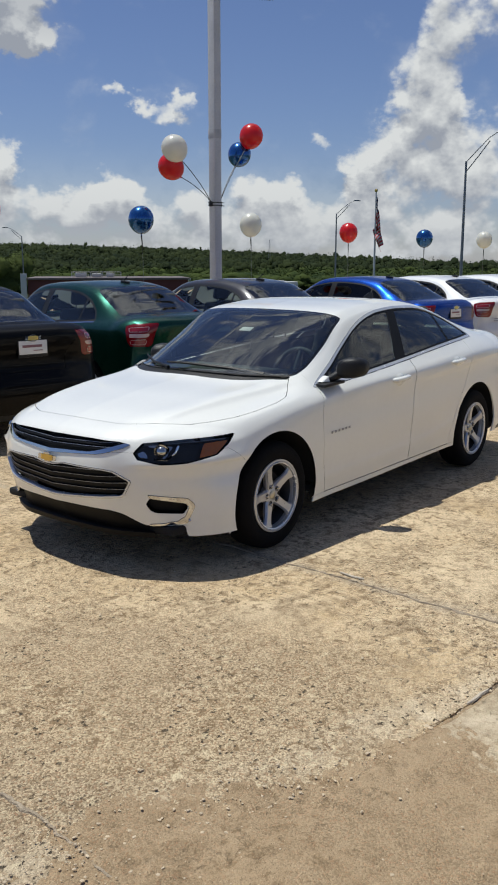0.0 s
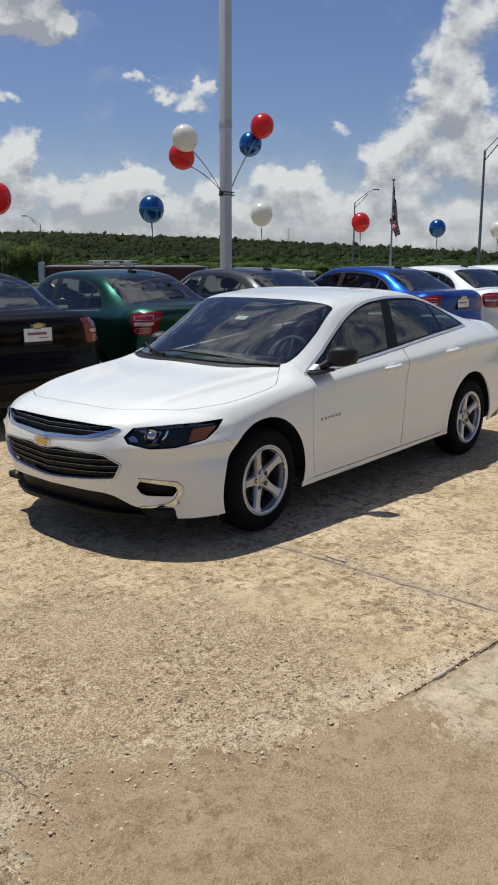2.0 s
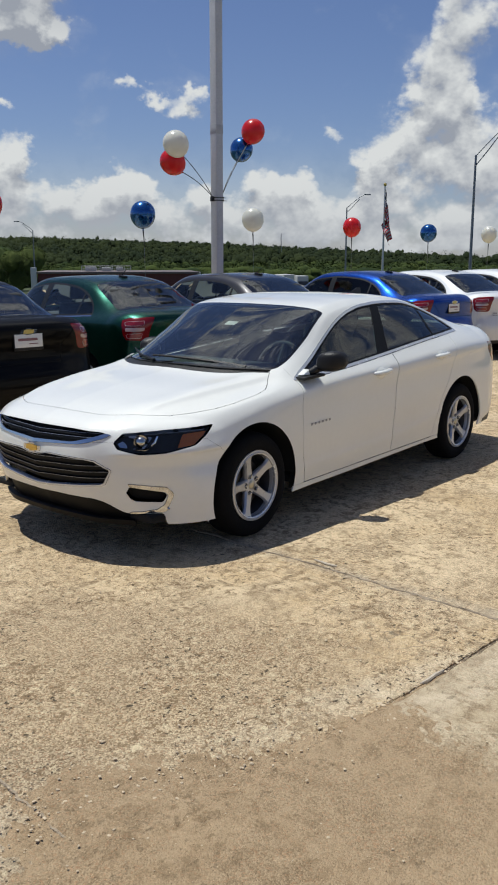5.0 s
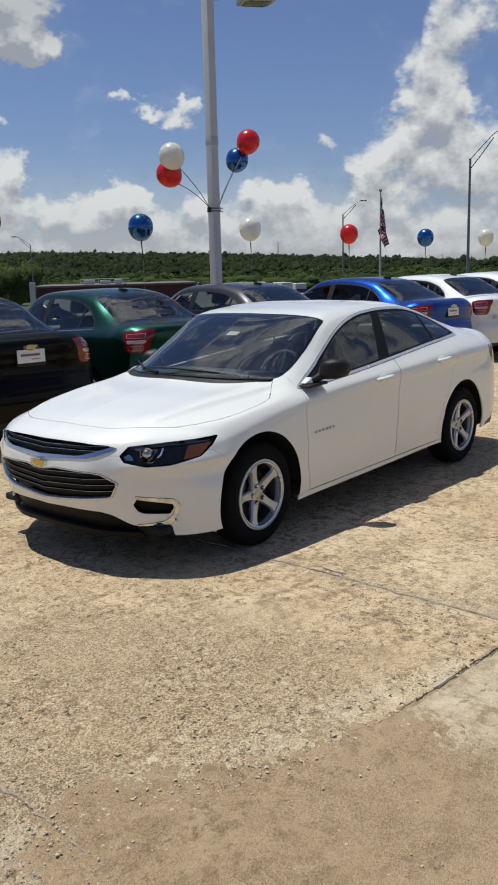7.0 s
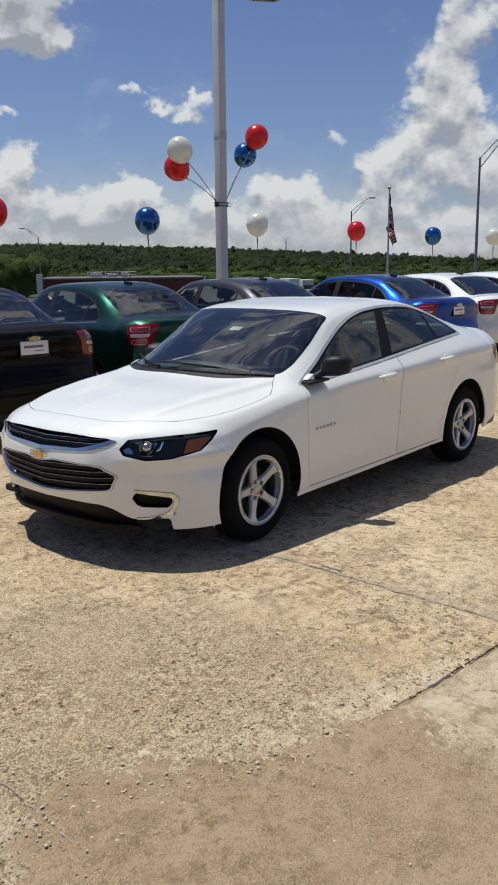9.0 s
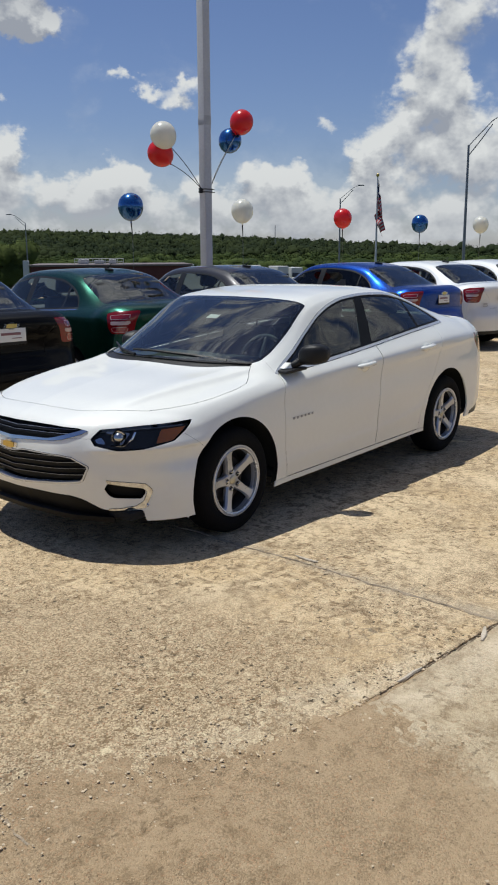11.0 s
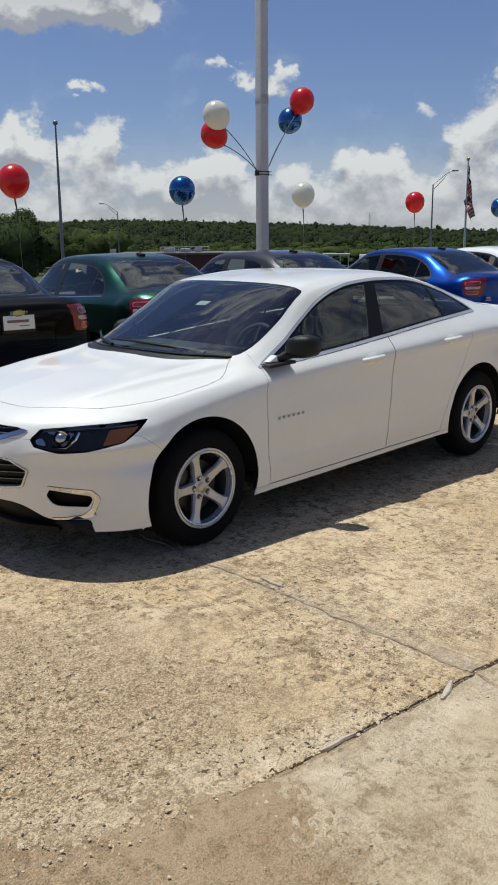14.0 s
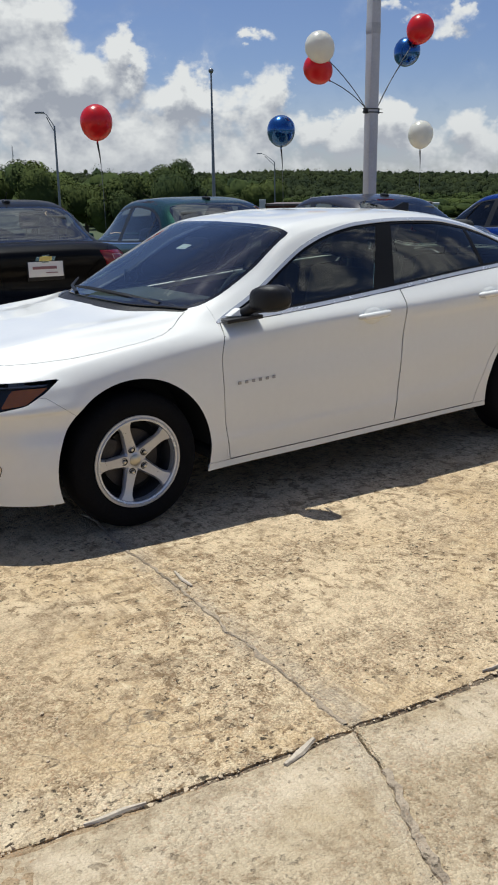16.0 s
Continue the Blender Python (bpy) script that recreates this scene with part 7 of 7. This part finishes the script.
def leaves(rng, centre, rad, n, size, up=.25, core=None):
    """n small folded sprays of leaf on uneven lobes round the centre: points and faces as arrays."""
    lobes = rng.normal(size=(9, 3))
    lobes /= np.linalg.norm(lobes, axis=1, keepdims=True)
    lobes = lobes * rng.uniform(.35, .75, (9, 1)) * rad
    lr = rng.uniform(.35, .6, 9)
    k = rng.integers(0, 9, n)
    d = rng.normal(size=(n, 3))
    d /= np.linalg.norm(d, axis=1, keepdims=True)
    d[:, 2] = np.where(d[:, 2] < -.35, -d[:, 2], d[:, 2])
    c = centre + lobes[k] + d * (lr[k] * rng.uniform(.75, 1.08, n))[:, None] * rad
    u = rng.normal(size=(n, 3)) + d * .2
    u = np.cross(d + rng.normal(size=(n, 3)) * .45, u)
    u /= np.maximum(np.linalg.norm(u, axis=1, keepdims=True), 1e-6)
    w = np.cross(d + rng.normal(size=(n, 3)) * .35, u)
    w /= np.maximum(np.linalg.norm(w, axis=1, keepdims=True), 1e-6)
    s = (size * rng.uniform(.6, 1.3, n))[:, None]
    nn = np.cross(u, w)
    P = np.stack([c - u * s - nn * s * .25, c - w * s * .7, c + u * s - nn * s * .2, c + w * s * .7], 1).reshape(-1, 3)
    q = np.arange(4 * n).reshape(-1, 4)
    F = np.concatenate([q[:, (0, 1, 2)], q[:, (0, 2, 3)]])
    soft = d * .8 + lobes[k] / np.linalg.norm(lobes[k], axis=1, keepdims=True) * .35 + rng.normal(size=(n, 3)) * .10 + (0, 0, up)
    soft /= np.linalg.norm(soft, axis=1, keepdims=True)
    Nn = np.repeat(soft, 4, 0)
    if core is not None:                         # the shaded inside of each clump
        bv, bf = core
        for i in range(9 if len(bv) > 20 else 3):
            v = bv * (lr[i] * .78 * (1 + rng.normal(size=(len(bv), 1)) * .10)) * rad + lobes[i] + centre
            F = np.concatenate([F, bf + len(P)])
            nv = bv + (0, 0, up)
            P, Nn = np.concatenate([P, v]), np.concatenate([Nn, nv / np.linalg.norm(nv, axis=1, keepdims=True)])
    return P, F, Nn


def ball(level):
    bm = bmesh.new()
    bmesh.ops.create_icosphere(bm, subdivisions=level, radius=1)
    bm.verts.index_update()
    v, f = np.array([v.co[:] for v in bm.verts]), np.array([[v.index for v in f.verts] for f in bm.faces])
    bm.free()
    return v, f


def cloud_mesh(name, parts):
    """One mesh of many leaf sprays, shaded as the rounded lobes that they make up."""
    V, F, Nn, o = [], [], [], 0
    for P, f, n in parts:
        V.append(P)
        F.append(f + o)
        Nn.append(n)
        o += len(P)
    V, F, Nn = np.concatenate(V), np.concatenate(F), np.concatenate(Nn)
    me = bpy.data.meshes.new(name)
    me.vertices.add(len(V))
    me.vertices.foreach_set("co", V.ravel())
    me.loops.add(F.size)
    me.loops.foreach_set("vertex_index", F.ravel())
    me.polygons.add(len(F))
    me.polygons.foreach_set("loop_start", np.arange(0, F.size, 3))
    me.polygons.foreach_set("loop_total", np.full(len(F), 3))
    me.polygons.foreach_set("use_smooth", np.ones(len(F), bool))
    me.update(calc_edges=True)
    me.normals_split_custom_set_from_vertices(Nn.tolist())
    return me


SKYLINE = line_x((54, 1.1), (57, 1.3), (63, 1.72), (66, 1.92), (71, 2.2), (90, 2.2))


def far_woods():
    rng = np.random.default_rng(5)
    coarse, fine = ball(1), ball(2)
    parts = []
    for _ in range(8500):
        az, r = rng.uniform(14, 84), 400 + 620 * rng.random() ** .75
        x, y, z = place(az, r)
        h = rng.uniform(5.5, 9.5) * (1.25 if rng.random() < .06 else 1)
        wd = rng.uniform(3.0, 6.0)
        rad = np.array([wd, wd * rng.uniform(.8, 1.2), h * .48])
        parts.append(leaves(rng, np.array([x, y, z + h * .5]), rad, *((46, .36) if r < 640 else (26, .5)), up=.9, core=coarse))
    me = cloud_mesh("far_woods", parts)
    tagged(link_mesh("far_woods", me, M_FARLEAF, smooth=False), "dark green oak woods covering the far ridge", "woods", kind="stuff")
    parts = []
    for k in range(860):
        if k < 300:
            az, r = 54 + 30 * rng.random(), rng.uniform(150, 400)
            lim = float(SKYLINE(az)) - abs(rng.normal()) * .55
        elif k < 560:
            az, r = 20 + 37 * rng.random(), rng.uniform(300, 430)
            lim = -.05 - abs(rng.normal()) * .28
        else:
            az, r = 18 + 44 * rng.random(), rng.uniform(165, 310)
            lim = -.35 - abs(rng.normal()) * .30
        x, y, z = place(az, r)
        h = min(max(EYE_Z + r * math.tan(radians(lim)) - z, 2.6), 13)
        wd = rng.uniform(2.8, 6.0)
        rad = np.array([wd, wd * rng.uniform(.8, 1.2), h * .48])
        n, s = (620, .17) if r < 230 else (360, .22) if r < 310 else (140, .30)
        parts.append(leaves(rng, np.array([x, y, z + h * .5]), rad, n, s, up=.6, core=fine if r < 220 else coarse))
    me = cloud_mesh("near_woods", parts)
    tagged(link_mesh("near_woods", me, M_LEAF, smooth=False), "green scrubby oak woods below the lot", "woods", kind="stuff")


far_woods()


def tree(label, az, r, top_el, width, seed):
    rng = np.random.default_rng(seed)
    x, y, z = place(az, r, VIEW_B)
    h = EYE_Z + r * math.tan(radians(top_el)) - z
    e = thing("tree", label, "tree", Matrix.Translation((x, y, z)), group="trees below the lot")
    bm = bmesh.new()
    tube(bm, [(0, 0, 0), (.1, .05, h * .25), (.05, .1, h * .5), (.2, 0, h * .75)], [.32, .24, .17, .06], 9)
    for k in range(7):
        a, b = rng.uniform(0, 6.28), rng.uniform(.25, .6)
        tube(bm, [(0.05, .05, h * b), (width * .2 * math.cos(a), width * .2 * math.sin(a), h * (b + .12)), (width * .38 * math.cos(a), width * .38 * math.sin(a), h * (b + .22))], [.12, .08, .03], 6)
    part("trunk", bm, M_BARK, e)
    me = cloud_mesh("crown", [leaves(rng, np.array([0, 0, h * .52]), np.array([width * .62, width * .62, h * .48]), 9000, .13, up=.35, core=ball(2))])
    link_mesh("crown", me, M_TREELEAF, e, smooth=False)


for k, (az, r, el, w) in enumerate(((60.9, 105, 2.05, 7.5), (59.7, 112, 1.5, 5.0), (63.2, 108, 1.35, 5.6), (66.0, 112, 1.7, 6.5), (69.2, 104, 1.85, 7.0), (72.0, 108, 2.1, 7.0), (57.6, 125, 1.0, 6.0), (55.0, 135, .75, 6.5), (64.6, 100, 1.0, 4.5))):
    tree("broad green oak tree below the lot" if w > 6 else "smaller green tree below the lot", az, r, el, w, 40 + k)
